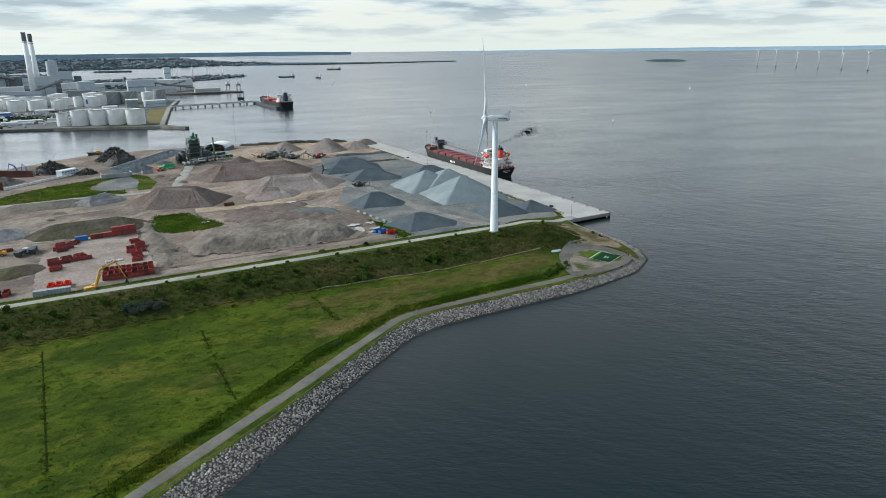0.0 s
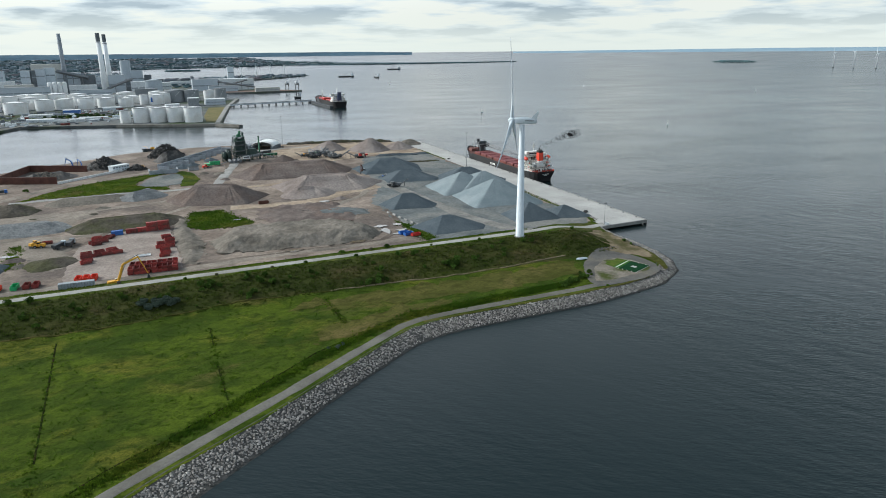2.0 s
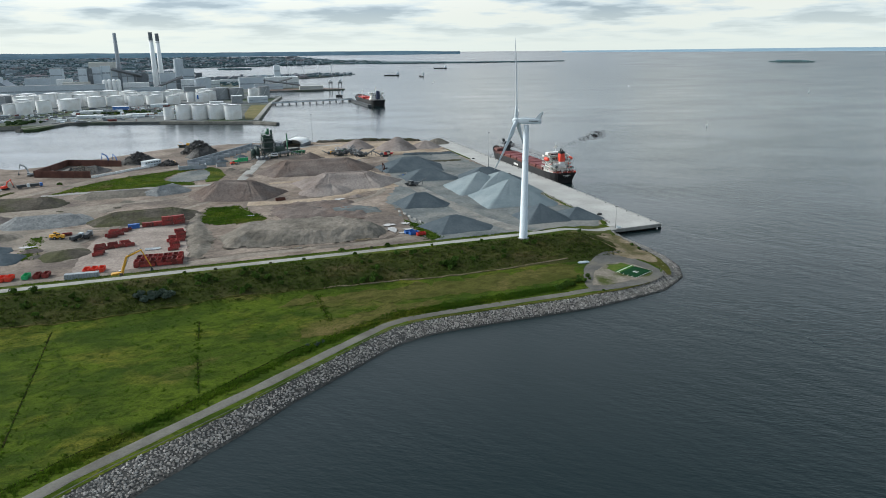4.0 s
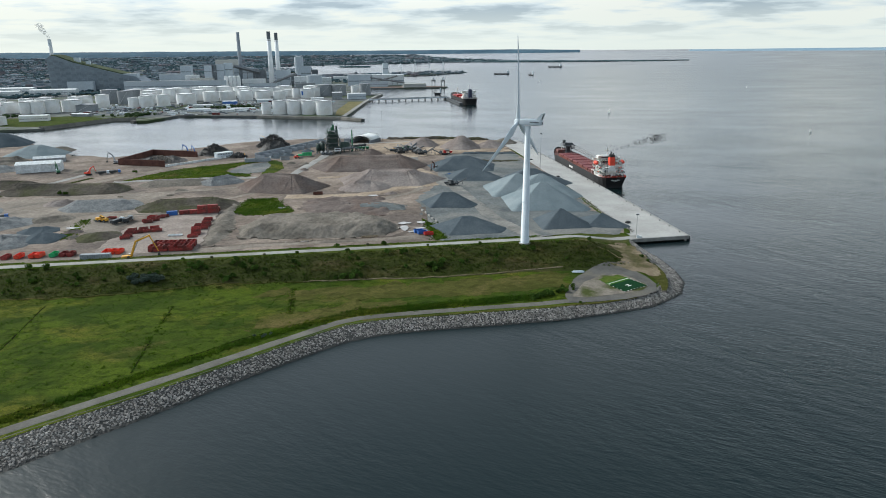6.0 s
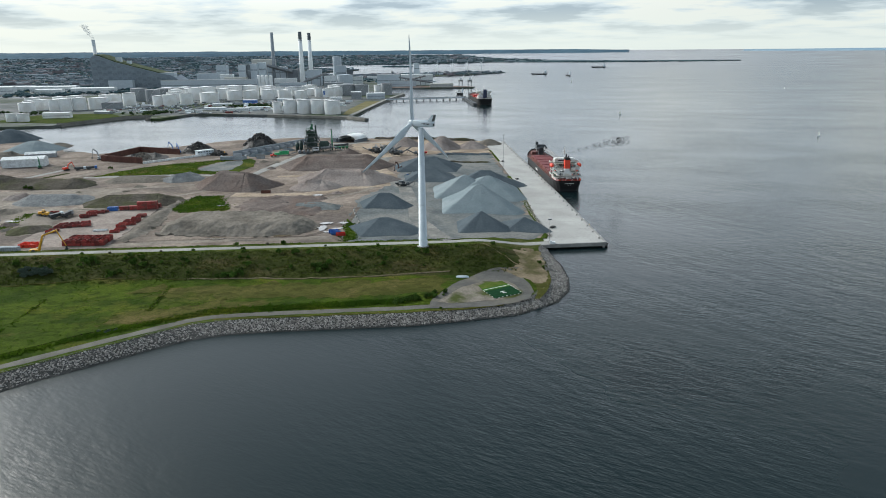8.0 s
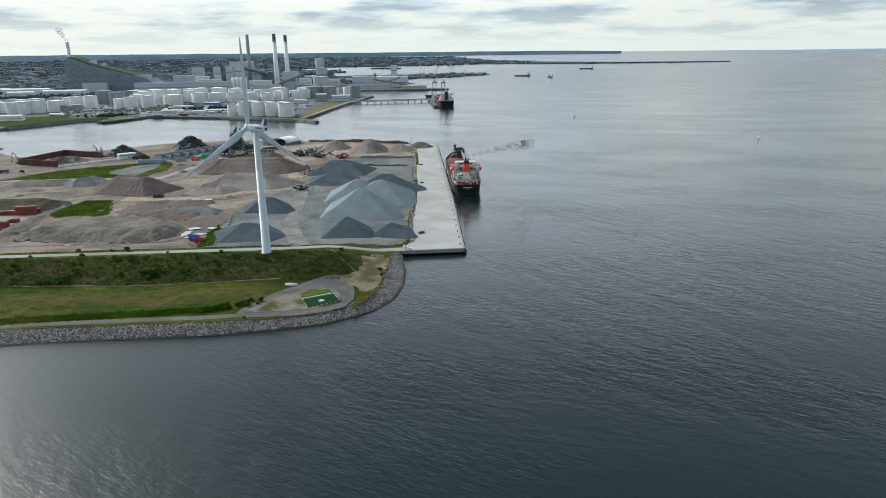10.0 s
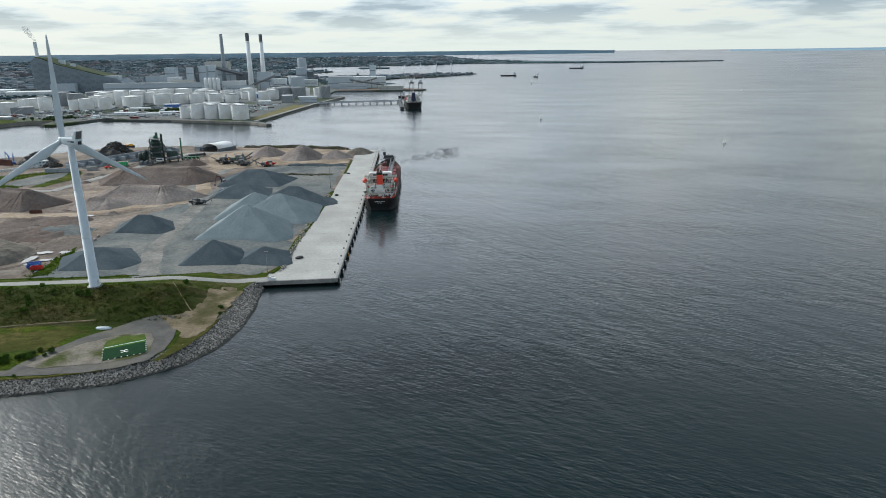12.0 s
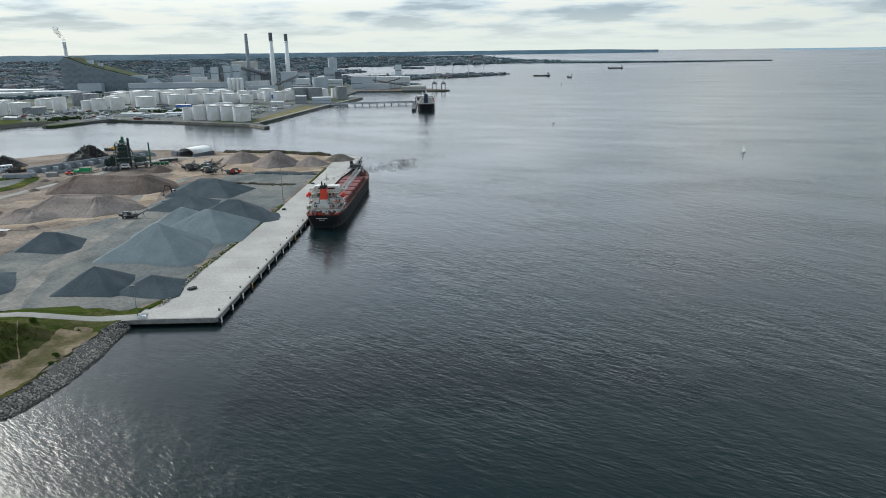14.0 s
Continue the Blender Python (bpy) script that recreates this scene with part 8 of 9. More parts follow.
# ---- power station ----
def chimney(x, y, z, h, r0, r1, m, cap, label):
    root = thing("chimney", label, "chimney", x, y, z, 0, "power station chimneys")
    part("shaft", Shape().lathe(0, 0, [(r0, 0), (r1, h * (0.86 if cap else 1.0))], 24), m, root, smooth=True)
    if cap:
        part("dark_top", Shape().lathe(0, 0, [(r1, h * 0.86), (r1 * 0.98, h)], 24), M_CHARC, root, "dark painted top")
    part("gallery", Shape().lathe(0, 0, [(r1 + 0.1, h * 0.84), (r1 + 0.8, h * 0.84), (r1 + 0.8, h * 0.846), (r1 + 0.1, h * 0.846)], 20), M_STEEL, root)


chimney(-162, 1948, 3, 144, 6.0, 4.2, M_GREYCHIM, False, "slender grey concrete chimney")
chimney(-71, 1850, 3, 143, 7.4, 4.8, M_CHIM, True, "white chimney with dark top")
chimney(-63.5, 1990, 3, 143, 7.4, 4.8, M_CHIM, True, "white chimney with dark top")

P_ = "power station building with plain cladding"
POWER = [(-309, 1960, 28, 28, 57, M_CONC), (-285, 1905, 35, 18, 33, M_PALE), (-242, 1912, 20, 22, 58, M_CONC), (-225, 1915, 9, 20, 58, M_CHARC), (-212, 1920, 21, 26, 61, M_CONC), (-193, 1935, 22, 14, 63, M_WHITE), (-155, 1965, 52, 40, 50, M_CONC), (-112, 1950, 34, 26, 43, M_CHARC),
         (-219, 2110, 67, 40, 69, M_BEIGE), (-45, 1915, 38, 34, 43, M_CONC), (3, 1862, 32, 22, 27, M_PALE), (-428, 1862, 36, 24, 41, M_CONC), (162, 1870, 63, 40, 29, M_CONC), (240, 1868, 88, 36, 28, M_PALE), (245, 2010, 17, 14, 55, M_WHITE), (-309, 1812, 247, 20, 23, M_CONC),
         (-120, 1870, 60, 16, 22, M_PALE), (-30, 1960, 40, 20, 30, M_CHARC), (60, 2000, 50, 24, 18, M_PALE), (-360, 2000, 60, 30, 34, M_CONC), (-255, 1880, 60, 20, 26, M_BEIGE), (-90, 1800, 70, 14, 14, M_CONC), (20, 1760, 50, 16, 14, M_GREYTANK), (200, 1800, 70, 18, 14, M_CONC),
         (300, 1740, 60, 14, 9, M_BEIGE), (0, 2310, 34, 20, 44, M_CONC), (30, 2300, 20, 14, 30, M_CHARC), (-120, 2420, 60, 20, 24, M_CONC), (120, 2200, 60, 16, 12, M_PALE)]
for x, y, w, d, h, m in POWER:
    house(x, y, 3, w, d, h, 0, m, M_GREYTANK if m is M_CONC else m, P_, "power_station_block", "industrial block", 0, "power station blocks", windows=max(2, int(w / 14)), rows=max(1, int(h / 24)))
for k in range(4):
    solo("ash_silo", Shape().lathe(-189 + 10.5 * k, 1852, [(4.9, 3), (4.9, 32), (3.2, 34.5), (0.5, 35.5)], 18), M_TANK, "tall white silo of the power station", "silo", "power station silos", smooth=False)
tank(39, 1912, 43, 27, M_CONC, "wide grey tank with domed roof by the power station")
tank(-36, 2600, 33, 70, M_CONC, "tall grey gasholder in the distance")


def conveyor_bridge(a, b, r, label):
    root = thing("conveyor_bridge", label, "conveyor", 0, 0, 0, 0, "conveyor bridges")
    part("gallery", Shape().tube(a, b, r, 4), M_STEEL, root)
    for k in (0.2, 0.5, 0.8):
        p = [u + (v - u) * k for u, v in zip(a, b)]
        part("trestle", Shape().tube((p[0], p[1], 3), p, 0.8, 4), M_STEEL, root)


conveyor_bridge((-88, 1840, 8), (-8, 1858, 38), 3.0, "grey inclined conveyor bridge to the transfer tower")
conveyor_bridge((-178, 1930, 58), (-110, 1935, 40), 4.5, "dark inclined coal conveyor gallery")
conveyor_bridge((190, 1822, 26), (280, 1800, 12), 2.2, "grey conveyor bridge along the hall")
conveyor_bridge((190, 1822, 12), (262, 1810, 30), 2.2, "grey conveyor bridge along the hall")
for x, y in ((372, 1724), (350, 1740)):
    root = thing("quay_crane", "grey quay crane at the far coal quay", "crane", x, y, 3, 30, "quay cranes")
    part("portal", Shape().box(-5, 0, 0, 1.5, 1.5, 14).box(5, 0, 0, 1.5, 1.5, 14).box(0, 0, 14, 12, 4, 4), M_STEEL, root)
    part("jib", Shape().tube((0, 0, 17), (14, 4, 30), 0.9, 4).box(-2, 0, 18, 5, 4, 5), M_PALE, root)


# ---- waste-to-energy plant with the ski slope ----
def ski_hill():
    root = thing("sloping_power_plant", "grey sloping waste-to-energy plant with green ski-slope roof", "power plant", 0, 0, 3)
    prof = [(-621, 80), (-612, 88), (-600, 86), (-560, 70), (-500, 54), (-455, 42), (-415, 34), (-395, 20)]
    s, t = Shape(), Shape()
    y0, y1 = 1845, 1925
    n = len(prof)
    vs = [(x, y, z) for y in (y0, y1) for x, z in prof] + [(x, y, 0) for y in (y0, y1) for x, _ in prof]
    fs = [(i, i + 1, 2 * n + i + 1, 2 * n + i) for i in range(n - 1)] + [(n + i + 1, n + i, 3 * n + i, 3 * n + i + 1) for i in range(n - 1)] + [(0, 2 * n, 3 * n, n), (n - 1, 2 * n - 1, 4 * n - 1, 3 * n - 1)] + [(i + 1, i, n + i, n + i + 1) for i in range(n - 1)]
    part("facade", s.add(vs, fs), M_FACADE, root, "grey brick-like aluminium facade")
    vs = [(x, y, z + dz) for dz in (0.2, 2.4) for y in (y0 + 6, y1 - 4) for x, z in prof[1:7]]
    m = 6
    fs = [(2 * m + i, 2 * m + i + 1, 3 * m + i + 1, 3 * m + i) for i in range(m - 1)] + [(i, i + 1, 2 * m + i + 1, 2 * m + i) for i in range(m - 1)] + [(m + i + 1, m + i, 3 * m + i, 3 * m + i + 1) for i in range(m - 1)]
    part("ski_slope", t.add(vs, fs), M_SKIGREEN, root, "green ski slope on the roof")
    for i in range(16):
        x = -612 + i * 12.5
        z = np.interp(x, [p[0] for p in prof], [p[1] for p in prof])
        for r in range(int(z / 16)):
            part("facade_band", Shape().box(x, y0 - 0.4, 6 + r * 15 + (i % 2) * 4, 10.5, 0.8, 6.5), M_FACADE_DIM, root)
    part("stack", Shape().lathe(-617, 1874, [(4.5, 70), (4.2, 112)], 18), M_PALE, root, "pale round stack", True)
    part("stack_top", Shape().lathe(-617, 1874, [(4.25, 112), (4.25, 128)], 18), M_WHITE, root)
    part("roof_house", Shape().box(-560, 1880, 70, 14, 10, 12).box(-536, 1885, 62, 10, 10, 11), M_WHITE, root)
    part("front_annex", Shape().box(-545, 1836, 0, 62, 16, 24), M_CONC, root)


ski_hill()
for x, y, w, d, h in ((-690, 1780, 110, 30, 13), (-560, 1700, 100, 26, 12), (-770, 1700, 44, 20, 17), (-660, 1690, 60, 20, 10), (-830, 1840, 120, 24, 11)):
    house(x, y, 3, w, d, h, 4, M_PALE, M_PALE, "long low white warehouse beyond the canal", "warehouse", "warehouse", 2, "warehouses", windows=6)
sheet("water_canal", [(-900, 1500), (-620, 1560), (-430, 1640), (-420, 1670), (-640, 1620), (-900, 1560)], 60, far_land, M_WATER, 0.25)


# ---- city, woods and spits in the distance ----
def scatter_city():
    s = Shape()
    rg = random.Random(12)

    def fits(x, y, poly):
        return inside(np.array([x]), np.array([y]), poly)[0]

    for _ in range(6200):
        a, r = radians(rg.uniform(-52, 12)), math.sqrt(rg.uniform(1850 ** 2, 4400 ** 2))
        x, y = 150 + r * math.sin(a), 300 + r * math.cos(a)
        if not (fits(x, y, OIL) and (y > 2050 or x < -720) or fits(x, y, TOWN)):
            continue
        if x > 700 and rg.random() < 0.6:
            continue
        w, d, h = rg.choice((rg.uniform(7, 18), rg.uniform(10, 60))), rg.uniform(7, 14), rg.uniform(2.5, 6.5) * (2.2 if rg.random() < 0.05 else 1)
        z, rz = far_land(x, y), rg.choice((12, 12, 12, 102, 50))
        s.box(x, y, z, w, d, h, rz)
        if rg.random() < 0.5:
            s.box(x, y, z + h, w * 0.98, d * 0.9, 2.0, rz, 1.0, 0.1)
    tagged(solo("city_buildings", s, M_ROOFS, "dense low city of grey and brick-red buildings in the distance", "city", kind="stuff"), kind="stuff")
    t = Shape()
    for _ in range(7800):
        a, r = radians(rg.uniform(-52, 14)), math.sqrt(rg.uniform(1500 ** 2, 4350 ** 2))
        x, y = 150 + r * math.sin(a), 300 + r * math.cos(a)
        if not (fits(x, y, OIL) and (y > 2000 or x < -640 or (x < -460 and y > 1300)) or fits(x, y, TOWN)):
            continue
        z = far_land(x, y)
        for _ in range(rg.randint(2, 5)):
            px, py, q = x + rg.uniform(-38, 38), y + rg.uniform(-7, 7), rg.uniform(2.6, 6.0)
            b, fs = boulder(wood_rng, q)
            t.add((b * np.array([1.2, 1.0, 0.9]) + np.array([px, py, z + q * 0.5])).tolist(), fs)
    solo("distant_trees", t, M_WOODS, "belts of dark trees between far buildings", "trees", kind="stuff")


wood_rng = np.random.RandomState(3)
scatter_city()


def wooded_island(name, x0, y0, x1, y1, depth, h, label):
    s = Shape()
    n = 26
    rg = random.Random(2)
    ux, uy = (x1 - x0) / n, (y1 - y0) / n
    for k in range(n + 1):
        u = k / n
        x, y = x0 + ux * k, y0 + uy * k
        q = h * (0.35 + 1.0 * math.sin(math.pi * u) ** 0.7)
        b, fs = boulder(wood_rng, 1.0)
        s.add((b * np.array([abs(ux) * 1.6 + 3, depth / 2, q * 0.9]) + np.array([x, y, far_rise(x, y) + 0.5])).tolist(), fs)
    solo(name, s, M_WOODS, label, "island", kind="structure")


wooded_island("backdrop_island", 2772, 2718, 2886, 2567, 60, 13, "low dark wooded island far out at sea")
wooded_island("backdrop_islet", 122, 3597, 272, 3566, 30, 9, "small dark wooded islet")
wooded_island("backdrop_spit", 700, 3880, 1980, 3480, 26, 7, "long low dark spit of land")
wooded_island("backdrop_grove", 160, 2060, 300, 2100, 40, 7, "dark grove of trees behind the coal quay")
wooded_island("backdrop_point", 430, 2520, 630, 2785, 22, 4, "low dark point of land with scrub")
for k in range(4):
    x, y = 345 + 62 * k, 2570 + 50 * k
    wind_turbine(x, y, 3, 40, 20, -52, 25 * k, "small distant white wind turbine on the low point", "shore wind turbines", 1.2, False, M_FARWHITE)


# ---- boats ----
M_SAIL = bpy.data.materials.new("white_sailcloth")
M_SAIL.use_nodes = True
sn, sl = M_SAIL.node_tree.nodes, M_SAIL.node_tree.links
sail_d, sail_t, sail_m = sn.new("ShaderNodeBsdfDiffuse"), sn.new("ShaderNodeBsdfTranslucent"), sn.new("ShaderNodeMixShader")
sail_d.inputs["Color"].default_value = sail_t.inputs["Color"].default_value = (0.9, 0.9, 0.88, 1)
sl.new(sail_d.outputs[0], sail_m.inputs[1])
sl.new(sail_t.outputs[0], sail_m.inputs[2])
sl.new(sail_m.outputs[0], sn["Material Output"].inputs["Surface"])
def sailing_boat(x, y, rz, label):
    root = thing("sailing_boat", label, "sailing boat", x, y, far_rise(x, y), rz, "sailing boats")
    s = Shape()
    vs = []
    for u, w in ((-4.5, 0.9), (-2, 1.4), (1, 1.5), (3.5, 0.9), (5, 0.05)):
        vs += [(w * 0.7, u, -0.3), (w, u, 1.0), (-w, u, 1.0), (-w * 0.7, u, -0.3)]
    s.add(vs, [(a * 4 + i, a * 4 + (i + 1) % 4, (a + 1) * 4 + (i + 1) % 4, (a + 1) * 4 + i) for a in range(4) for i in range(4)] + [(3, 2, 1, 0), (16, 17, 18, 19)])
    part("hull", s, M_WHITE, root)
    part("cabin", Shape().box(0, 0.3, 1.0, 1.6, 3.4, 0.6, 0, 0.8, 0.8), M_WHITE, root)
    part("mast", Shape().tube((0, 1, 1), (0, 1, 14), 0.09, 6), M_STEEL, root)
    part("mainsail", Shape().add([(0, 0.9, 2.2), (0.3, -3.6, 2.2), (0, 0.9, 13.6), (0.06, 0.9, 2.2), (0.36, -3.6, 2.2), (0.06, 0.9, 13.6)], [(0, 1, 2), (5, 4, 3), (0, 3, 4, 1), (1, 4, 5, 2), (2, 5, 3, 0)]), M_SAIL, root, "white mainsail")
    root.matrix_basis = root.matrix_basis @ Matrix.Scale(0.5, 4)
    part("jib", Shape().add([(0, 1.2, 1.8), (0.25, 4.6, 1.4), (0, 1.2, 11.0), (0.05, 1.2, 1.8), (0.3, 4.6, 1.4), (0.05, 1.2, 11.0)], [(2, 1, 0), (3, 4, 5), (0, 1, 4, 3), (1, 2, 5, 4), (2, 0, 3, 5)]), M_SAIL, root, "white headsail")


for x, y, rz in ((658, 700, 110), (522, 985, 95), (1091, 1504, 120), (1300, 1130, 100), (700, 1950, 80)):
    sailing_boat(x, y, rz, "small white sailing boat under sail")


def coaster(x, y, rz, l, label):
    root = thing("coaster", label, "ship", x, y, far_rise(x, y), rz, "far ships")
    hs, ds = hull(l, l * 0.17, 4.0, 1.6, 3)
    part("hull", hs, M_HULL, root)
    part("deck", ds, M_DECK, root)
    part("superstructure", Shape().box(0, l * 0.12, 3.4, l * 0.13, l * 0.13, 8).box(0, l * 0.13, 11.4, l * 0.15, l * 0.08, 3), M_WHITE, root)
    part("crane_mast", Shape().tube((0, l * 0.6, 4), (0, l * 0.6, 13), 0.5, 6), M_DARKSTEEL, root)


coaster(760, 2531, 75, 62, "distant dark coaster at anchor")
coaster(807, 2373, 20, 30, "distant dark workboat with tall mast")
coaster(1210, 3240, 80, 70, "distant dark coaster near the spit")
coaster(330, 1478, 60, 18, "small dark tug by the jetty")


# ---- smoke over the ship's funnel and the stack ----
def puff_mat(name, colour, density, size):
    m = bpy.data.materials.new(name)
    m.use_nodes = True
    n, l = m.node_tree.nodes, m.node_tree.links
    p = n["Principled BSDF"]
    p.inputs["Base Color"].default_value = (*colour, 1)
    p.inputs["Roughness"].default_value = 1.0
    p.inputs["Specular IOR Level"].default_value = 0.0
    co, t, r = n.new("ShaderNodeTexCoord"), n.new("ShaderNodeTexNoise"), n.new("ShaderNodeMapRange")
    t.inputs["Scale"].default_value, t.inputs["Detail"].default_value = size, 5
    r.inputs["From Min"].default_value, r.inputs["From Max"].default_value = 0.42, 0.68
    r.inputs["To Max"].default_value = density
    l.new(co.outputs["Object"], t.inputs["Vector"])
    l.new(t.outputs["Fac"], r.inputs["Value"])
    l.new(r.outputs[0], p.inputs["Alpha"])
    return m


def plume(a, b, r0, r1, count, m, label, seed):
    """A row of ragged, half-clear puffs that widen downwind."""
    rg = random.Random(seed)
    s = Shape()
    n, rows = 14, 9
    for i in range(count):
        u = (i + 0.5) / count
        q = r0 + (r1 - r0) * u
        c = [p + (o - p) * u + rg.uniform(-0.35, 0.35) * q for p, o in zip(a, b)]
        vs = []
        for k in range(rows + 1):
            for j in range(n):
                th, ph = math.pi * k / rows, 2 * math.pi * j / n
                d = Vector((math.sin(th) * math.cos(ph), math.sin(th) * math.sin(ph), math.cos(th)))
                rr = q * (1 + 0.6 * noise.noise(d * 1.6 + Vector((i * 3.1, seed, 0))))
                vs.append((c[0] + d.x * rr * 1.3, c[1] + d.y * rr, c[2] + d.z * rr * 0.8))
        s.add(vs, [(k * n + j, (k + 1) * n + j, (k + 1) * n + (j + 1) % n, k * n + (j + 1) % n) for k in range(rows) for j in range(n)])
    solo("smoke_plume", s, m, label, "smoke", kind="stuff", smooth=True)


plume((300.6, 449.5, 26.5), (352, 472, 33), 0.6, 4.2, 16, puff_mat("black_smoke", (0.05, 0.05, 0.054), 0.2, 0.3), "thin grey smoke drifting over the ship's funnel", 4)
plume((-617, 1874, 133), (-640, 1880, 168), 3.0, 7, 8, puff_mat("white_steam", (0.85, 0.85, 0.85), 0.5, 0.12), "white steam drifting from the stack", 5)


# ---- shrubs and grass tufts ----
def leaf_mesh(name, r, h, count, leaf, material, seed):
    rg = random.Random(seed)
    s = Shape()
    lobes = [(rg.uniform(-0.5, 0.5) * r, rg.uniform(-0.5, 0.5) * r, h * rg.uniform(0.35, 0.7), rg.uniform(0.35, 0.6) * r) for _ in range(6)]
    for _ in range(count):
        lx, ly, lz, lr = rg.choice(lobes)
        d = Vector((rg.gauss(0, 1), rg.gauss(0, 1), rg.gauss(0, 1))).normalized() * lr * rg.uniform(0.6, 1.05)
        p = Vector((lx + d.x, ly + d.y, max(0.1, lz + d.z * h / (1.6 * r))))
        q = Euler((rg.uniform(0, 6), rg.uniform(0, 6), rg.uniform(0, 6))).to_matrix()
        e = leaf * rg.uniform(0.6, 1.3)
        s.add([p + q @ Vector(c) for c in ((-e, -e * 0.6, 0), (e, -e * 0.6, 0.1 * e), (e * 0.7, e * 0.7, 0), (-e * 0.7, e * 0.6, 0.15 * e))], [(0, 1, 2, 3)])
    return s.mesh(name, material)


trunk_shape = Shape().tube((0, 0, -0.3), (0.1, 0, 1.1), 0.12, 6, 0.08).tube((0.1, 0, 0.8), (0.6, 0.3, 1.6), 0.07, 5, 0.04).tube((0.1, 0, 0.8), (-0.5, -0.2, 1.5), 0.07, 5, 0.04)
trunk_me = trunk_shape.mesh("trunk", M_BARK)
crowns = [leaf_mesh("crown", 1.5, 2.2, 420, 0.20, M_LEAF, k) for k in range(5)]
grey_crown = leaf_mesh("crown", 1.7, 1.8, 900, 0.17, M_GREYLEAF, 31)


def shrub(x, y, k, me, label):
    root = thing("shrub", label, "shrub", x, y, land_h(x, y) - 0.1, 0, "shrubs on the bank")
    root.matrix_basis = root.matrix_basis @ Matrix.Rotation(x * 3.1 + y, 4, "Z") @ Matrix.Scale(k, 4)
    for name, data in (("trunk", trunk_me), ("crown", me)):
        ob = new(name, data)
        ob.parent = root


rs = random.Random(21)
SPOTS = [(95, 293.6, 1.0), (118, 294.2, 1.1), (76, 287, 0.7), (100, 286.5, 0.8), (165, 286, 0.7), (139, 288, 0.6), (222, 287.5, 0.9), (24, 287, 0.6)]
for x, y, k in SPOTS:
    shrub(x, y, k, rs.choice(crowns), "small round green shrub beside the road")
for cx, cy, n, sp in ((102, 259, 9, 4), (96, 258, 5, 3), (140, 264, 10, 5), (62, 268, 8, 6), (45, 263, 6, 5), (30, 274, 6, 7), (10, 272, 5, 6), (75, 274, 7, 6), (-20, 268, 6, 8), (170, 271, 4, 5), (-55, 272, 8, 8), (120, 276, 5, 6), (190, 275, 3, 4), (-90, 270, 8, 9), (55, 280, 5, 8), (-35, 281, 5, 8)):
    for _ in range(max(2, int(n * 0.7))):
        shrub(cx + rs.gauss(0, sp * 0.6), cy + rs.gauss(0, sp * 0.35), rs.uniform(0.55, 1.35), rs.choice(crowns), "green shrub on the grassy bank")
pale_crowns = [leaf_mesh("crown", 1.4, 1.9, 420, 0.19, M_PALELEAF, 40 + k) for k in range(2)]
for _ in range(90):
    u = rs.uniform(-110, 205)
    shrub(u, rs.uniform(260, 283), rs.choice((0.35, 0.45, 0.5, 0.6, 0.8, 1.0)), rs.choice(crowns + pale_crowns), "low green shrub scattered on the grassy bank")
for _ in range(14):
    shrub(12 + rs.gauss(0, 4.5), 266 + rs.gauss(0, 1.6), rs.uniform(0.9, 1.6), grey_crown, "silvery-green shrub on the grassy bank")
for _ in range(7):
    shrub(69.5 + rs.gauss(0, 3.0), 203.5 + rs.gauss(0, 1.0), rs.uniform(0.35, 0.6), grey_crown, "low silvery shrub beside the footpath")
for _ in range(26):
    u = rs.random()
    shrub(172 + 20 * u + rs.gauss(0, 0.8), 221.5 + 9 * u + rs.gauss(0, 1.0), rs.uniform(0.55, 0.95), rs.choice(crowns), "dense green shrub where the path forks")
for x, y, k in ((241, 267, 0.8), (242, 262, 0.6), (191, 214.3, 0.5), (-72, 562, 1.3), (-100, 478, 1.5), (-96, 476, 1.4), (-90, 1245, 3), (-40, 1215, 3), (-220, 1100, 4), (-215, 1104, 4)):
    if y < 700:
        shrub(x, y, k, rs.choice(crowns), "dark green shrub on open ground")


DITCHES = [[(-21.6, 249), (-20.4, 214), (-19.3, 183), (-18.5, 160), (-17.6, 148)], [(29.7, 240), (29.0, 211), (29.5, 182)], [(76, 251), (76.3, 222)], [(-50, 122), (-9, 153.5), (0.8, 161), (10.6, 166.4), (27, 177.5), (36.6, 184.8), (59.7, 201.9), (81.6, 213.3), (105.7, 224.5)]]


def blades(s, rg, x, y, r, h):
    """A clump of leaning blades."""
    z = land_h(x, y) + 0.02
    for _ in range(6):
        t, q = rg.uniform(0, 6.28), rg.uniform(0.1, 1.0) * r
        px, py = x + q * math.cos(t), y + q * math.sin(t)
        w, lean, a = rg.uniform(0.12, 0.3), rg.uniform(0.2, 0.9) * h, rg.uniform(0, 6.28)
        c, sn = math.cos(a), math.sin(a)
        s.add([(px - w * sn, py + w * c, z - 0.1), (px + w * sn, py - w * c, z - 0.1), (px + c * lean, py + sn * lean, z + h * rg.uniform(0.6, 1.0))], [(0, 1, 2)])


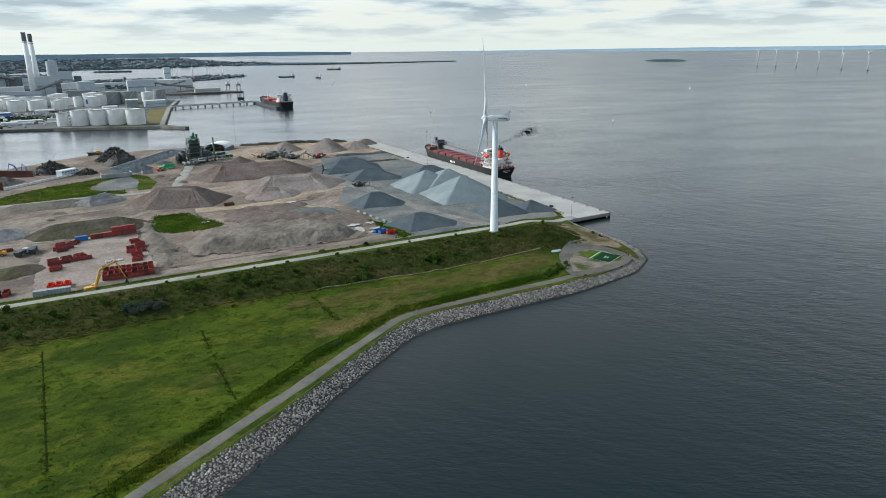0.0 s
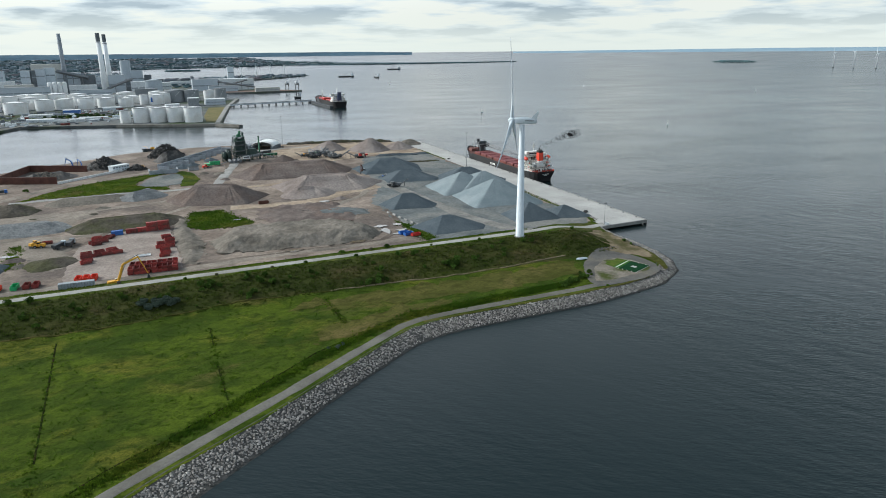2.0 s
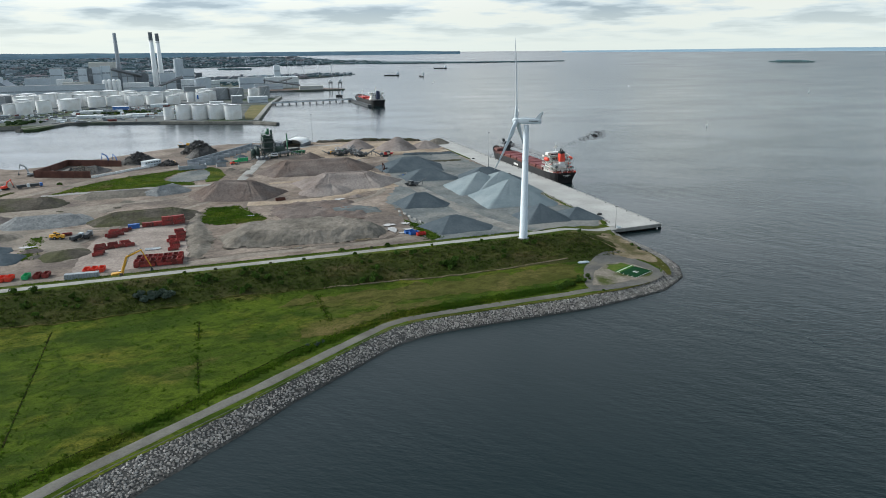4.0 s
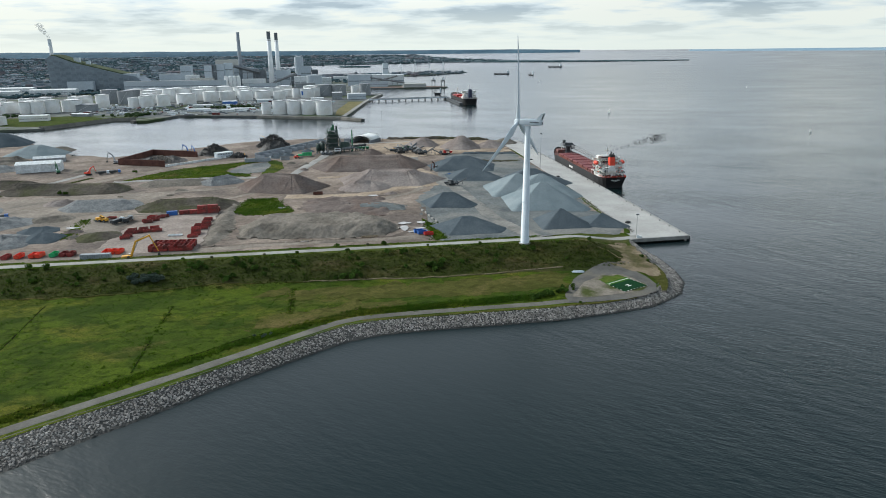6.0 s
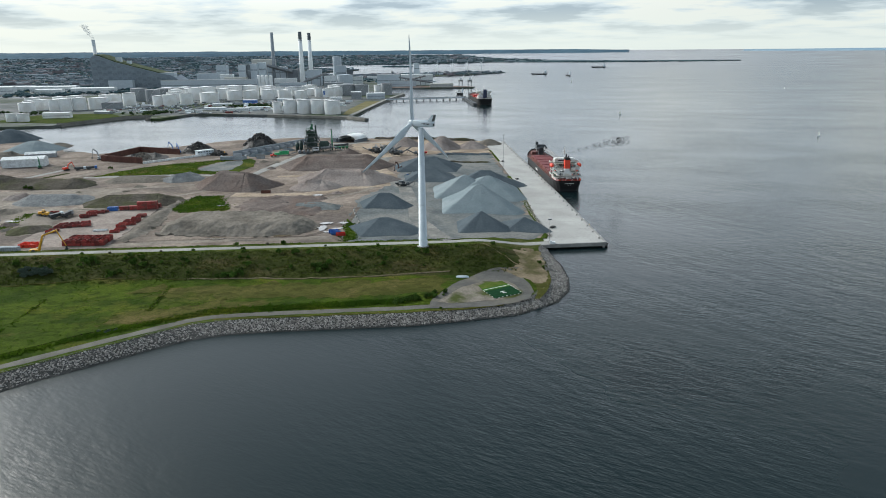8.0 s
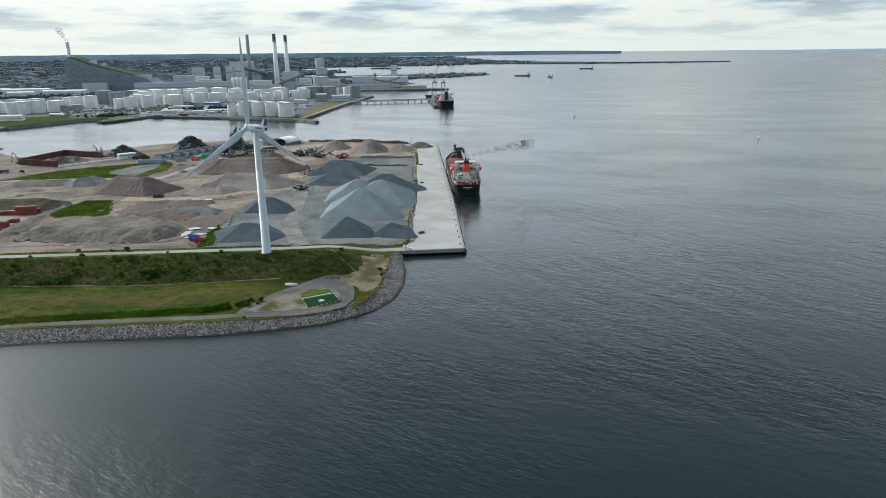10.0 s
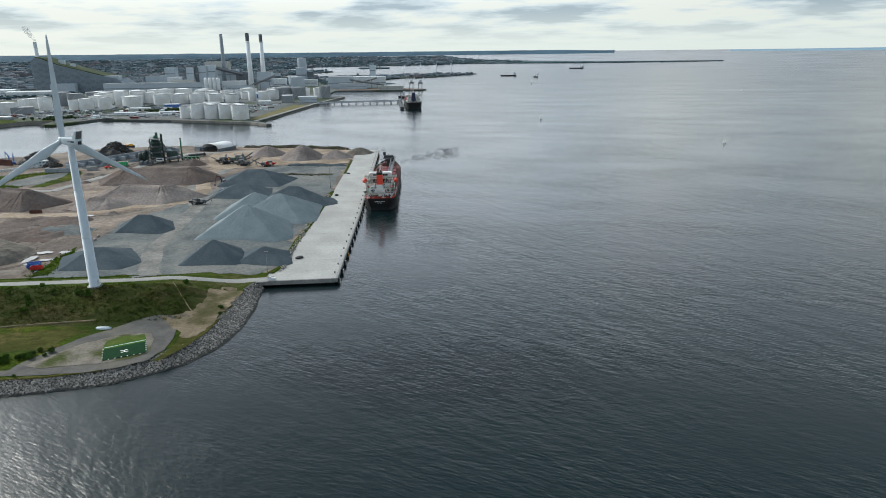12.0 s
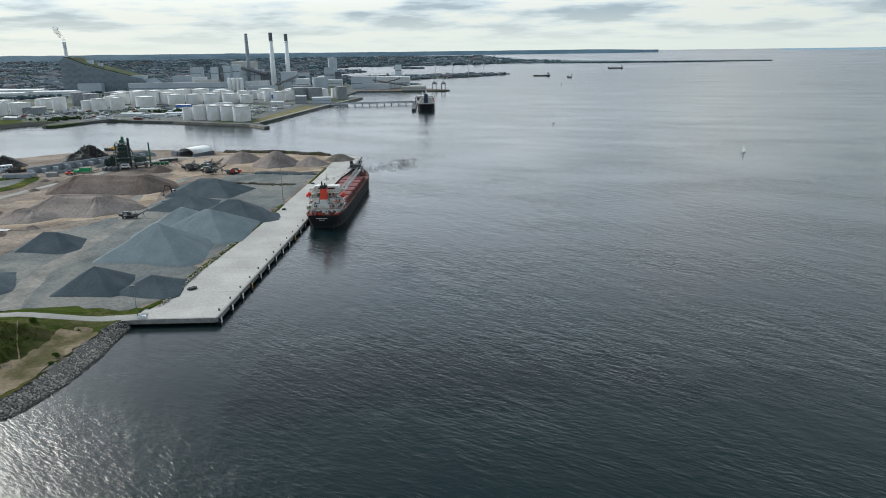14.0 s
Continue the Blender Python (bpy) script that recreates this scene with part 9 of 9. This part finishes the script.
def tufts():
    rg = random.Random(8)
    tall, rough = Shape(), Shape()

    def along(pts, n, w, r, h):
        for _ in range(n):
            k = rg.randrange(len(pts) - 1)
            u = rg.random()
            (xa, ya), (xb, yb) = pts[k], pts[k + 1]
            blades(tall, rg, xa + (xb - xa) * u + rg.gauss(0, w), ya + (yb - ya) * u + rg.gauss(0, w), r, h)

    # taller growth between the ditch and the path, along the ditches and in the meadow
    along([(-40, 127.5), (-6, 153), (10, 164), (33, 179.5), (58, 197), (80, 210), (100, 219)], 1900, 1.3, 0.7, 0.7)
    along([(100, 220), (140, 222), (176, 224)], 1500, 1.5, 0.7, 0.8)
    for ditch in DITCHES[:3]:
        along(ditch, 110, 0.8, 0.5, 0.5)
    for _ in range(5500):
        x, y = rg.uniform(-80, 205), rg.uniform(120, 256)
        if y < 165 + 0.72 * (x - 24) + 8 or (x > 95 and y < 222) or noise.noise((x * 0.05, y * 0.08, 2)) < -0.1:
            continue
        blades(tall, rg, x, y, rg.uniform(0.6, 1.6), rg.uniform(0.2, 0.42))
    for poly, n in ((YARD_GREEN[0], 3000), (YARD_GREEN[1], 1800), (YARD_GREEN[2], 400), (YARD_GREEN[3], 500)):
        xs, ys = [p[0] for p in poly], [p[1] for p in poly]
        for _ in range(n * 2):
            x, y = rg.uniform(min(xs) - 3, max(xs) + 3), rg.uniform(min(ys) - 3, max(ys) + 3)
            if inside(np.array([x + rg.gauss(0, 1.5)]), np.array([y + rg.gauss(0, 1.5)]), poly)[0]:
                blades(tall, rg, x, y, rg.uniform(0.5, 1.2), rg.uniform(0.5, 1.0))
    for _ in range(2600):
        x, y = rg.uniform(-150, 200), rg.choice((rg.gauss(296.5, 0.7), rg.gauss(302, 3), rg.gauss(285.6, 0.7)))
        if noise.noise((x * 0.06, y * 0.1, 5)) > -0.15:
            blades(tall, rg, x, y, rg.uniform(0.4, 0.9), rg.uniform(0.4, 0.7))
    solo("grass_tufts", tall, M_BLADES, "tall uneven grass and weeds on meadow and verges", "grass", kind="stuff")
    for _ in range(4500):
        blades(rough, rg, rg.uniform(-120, 228), rg.uniform(256, 284), rg.uniform(0.5, 1.5), rg.uniform(0.4, 0.9))
    solo("bank_weeds", rough, M_WEEDS, "rough dark weeds on the slope of the bank", "weeds", kind="stuff")


tufts()
M_DITCH = mat("ditch_soil", (0.010, 0.016, 0.003), (0.028, 0.026, 0.009), 0.25, 1.0, 0.98, bump=0.5, c3=(0.016, 0.038, 0.003), big=0.12)
for k, line in enumerate(DITCHES):
    pts = split(line, 3, False)
    for i in range(0, len(pts) - 3, 5):
        if k == 3 or noise.noise((i * 0.37, k * 2.7, 1.0)) > -0.25:
            ribbon("ditch", pts[i:i + 6], 0.8, land_h, M_DITCH, 0.10)



# ---- clutter in the oil harbour ----
def clutter():
    rg = random.Random(31)
    tones = (M_PALE, M_STEEL, M_SKIP, M_CHARC, M_WHITE, M_BLOCK)
    made = [Shape() for _ in tones]
    for _ in range(620):
        x, y = rg.uniform(-330, 90), rg.uniform(1080, 1330)
        if -35 < x < 95 and y < 1110 or y < 1120 and x < -170 or min((x - a) ** 2 + (y - b) ** 2 - (d * 0.6) ** 2 for a, b, d, *_ in TANKS) < 0:
            continue
        k = rg.choice((0, 0, 0, 1, 1, 1, 1, 3, 3, 3, 4, 4, 2, 5))
        if rg.random() < 0.6:
            made[k].box(x, y, 3, 4.4, 1.9, 1.5, rg.choice((0, 90, 20)), 0.8, 0.85)
        else:
            made[k].box(x, y, 3, rg.uniform(5, 16), rg.uniform(2, 5), rg.uniform(1.2, 3.4), rg.choice((0, 90, 10)))
    for s, m, lab in zip(made, tones, ("pale sheds and vans", "grey pipes and tanks", "dull red vehicles and crates", "dark vehicles and crates", "white vans and cabins", "grey containers and cars")):
        solo("harbour_clutter", s, m, "small " + lab + " between the storage tanks", "clutter", kind="stuff")
    t = Shape()
    for _ in range(150):
        x, y = rg.choice(((-100, 1215), (-220, 1090), (-215, 1110), (-420, 1120), (-500, 1150), (-60, 1225)))
        x, y, q = x + rg.gauss(0, 18), y + rg.gauss(0, 8), rg.uniform(2, 4.2)
        b, fs = boulder(wood_rng, q)
        t.add((b + np.array([x, y, 3 + q * 0.6])).tolist(), fs)
    solo("harbour_bushes", t, mat("harbour_shrubbery", (0.018, 0.04, 0.012), (0.035, 0.06, 0.022), 0.2, 1.0, 0.95, bump=0.6, dist=0.5), "dark bushes between the storage tanks", "bushes", kind="stuff")
    p = Shape()
    for k in range(7):
        p.box(-110 + 9 * k, 1140 + 3 * k, 3.8, 150, 0.8, 0.9, -9)
    solo("pipe_run", p, M_PALE, "parallel pale pipelines along the harbour ground", "pipeline", kind="stuff")


clutter()
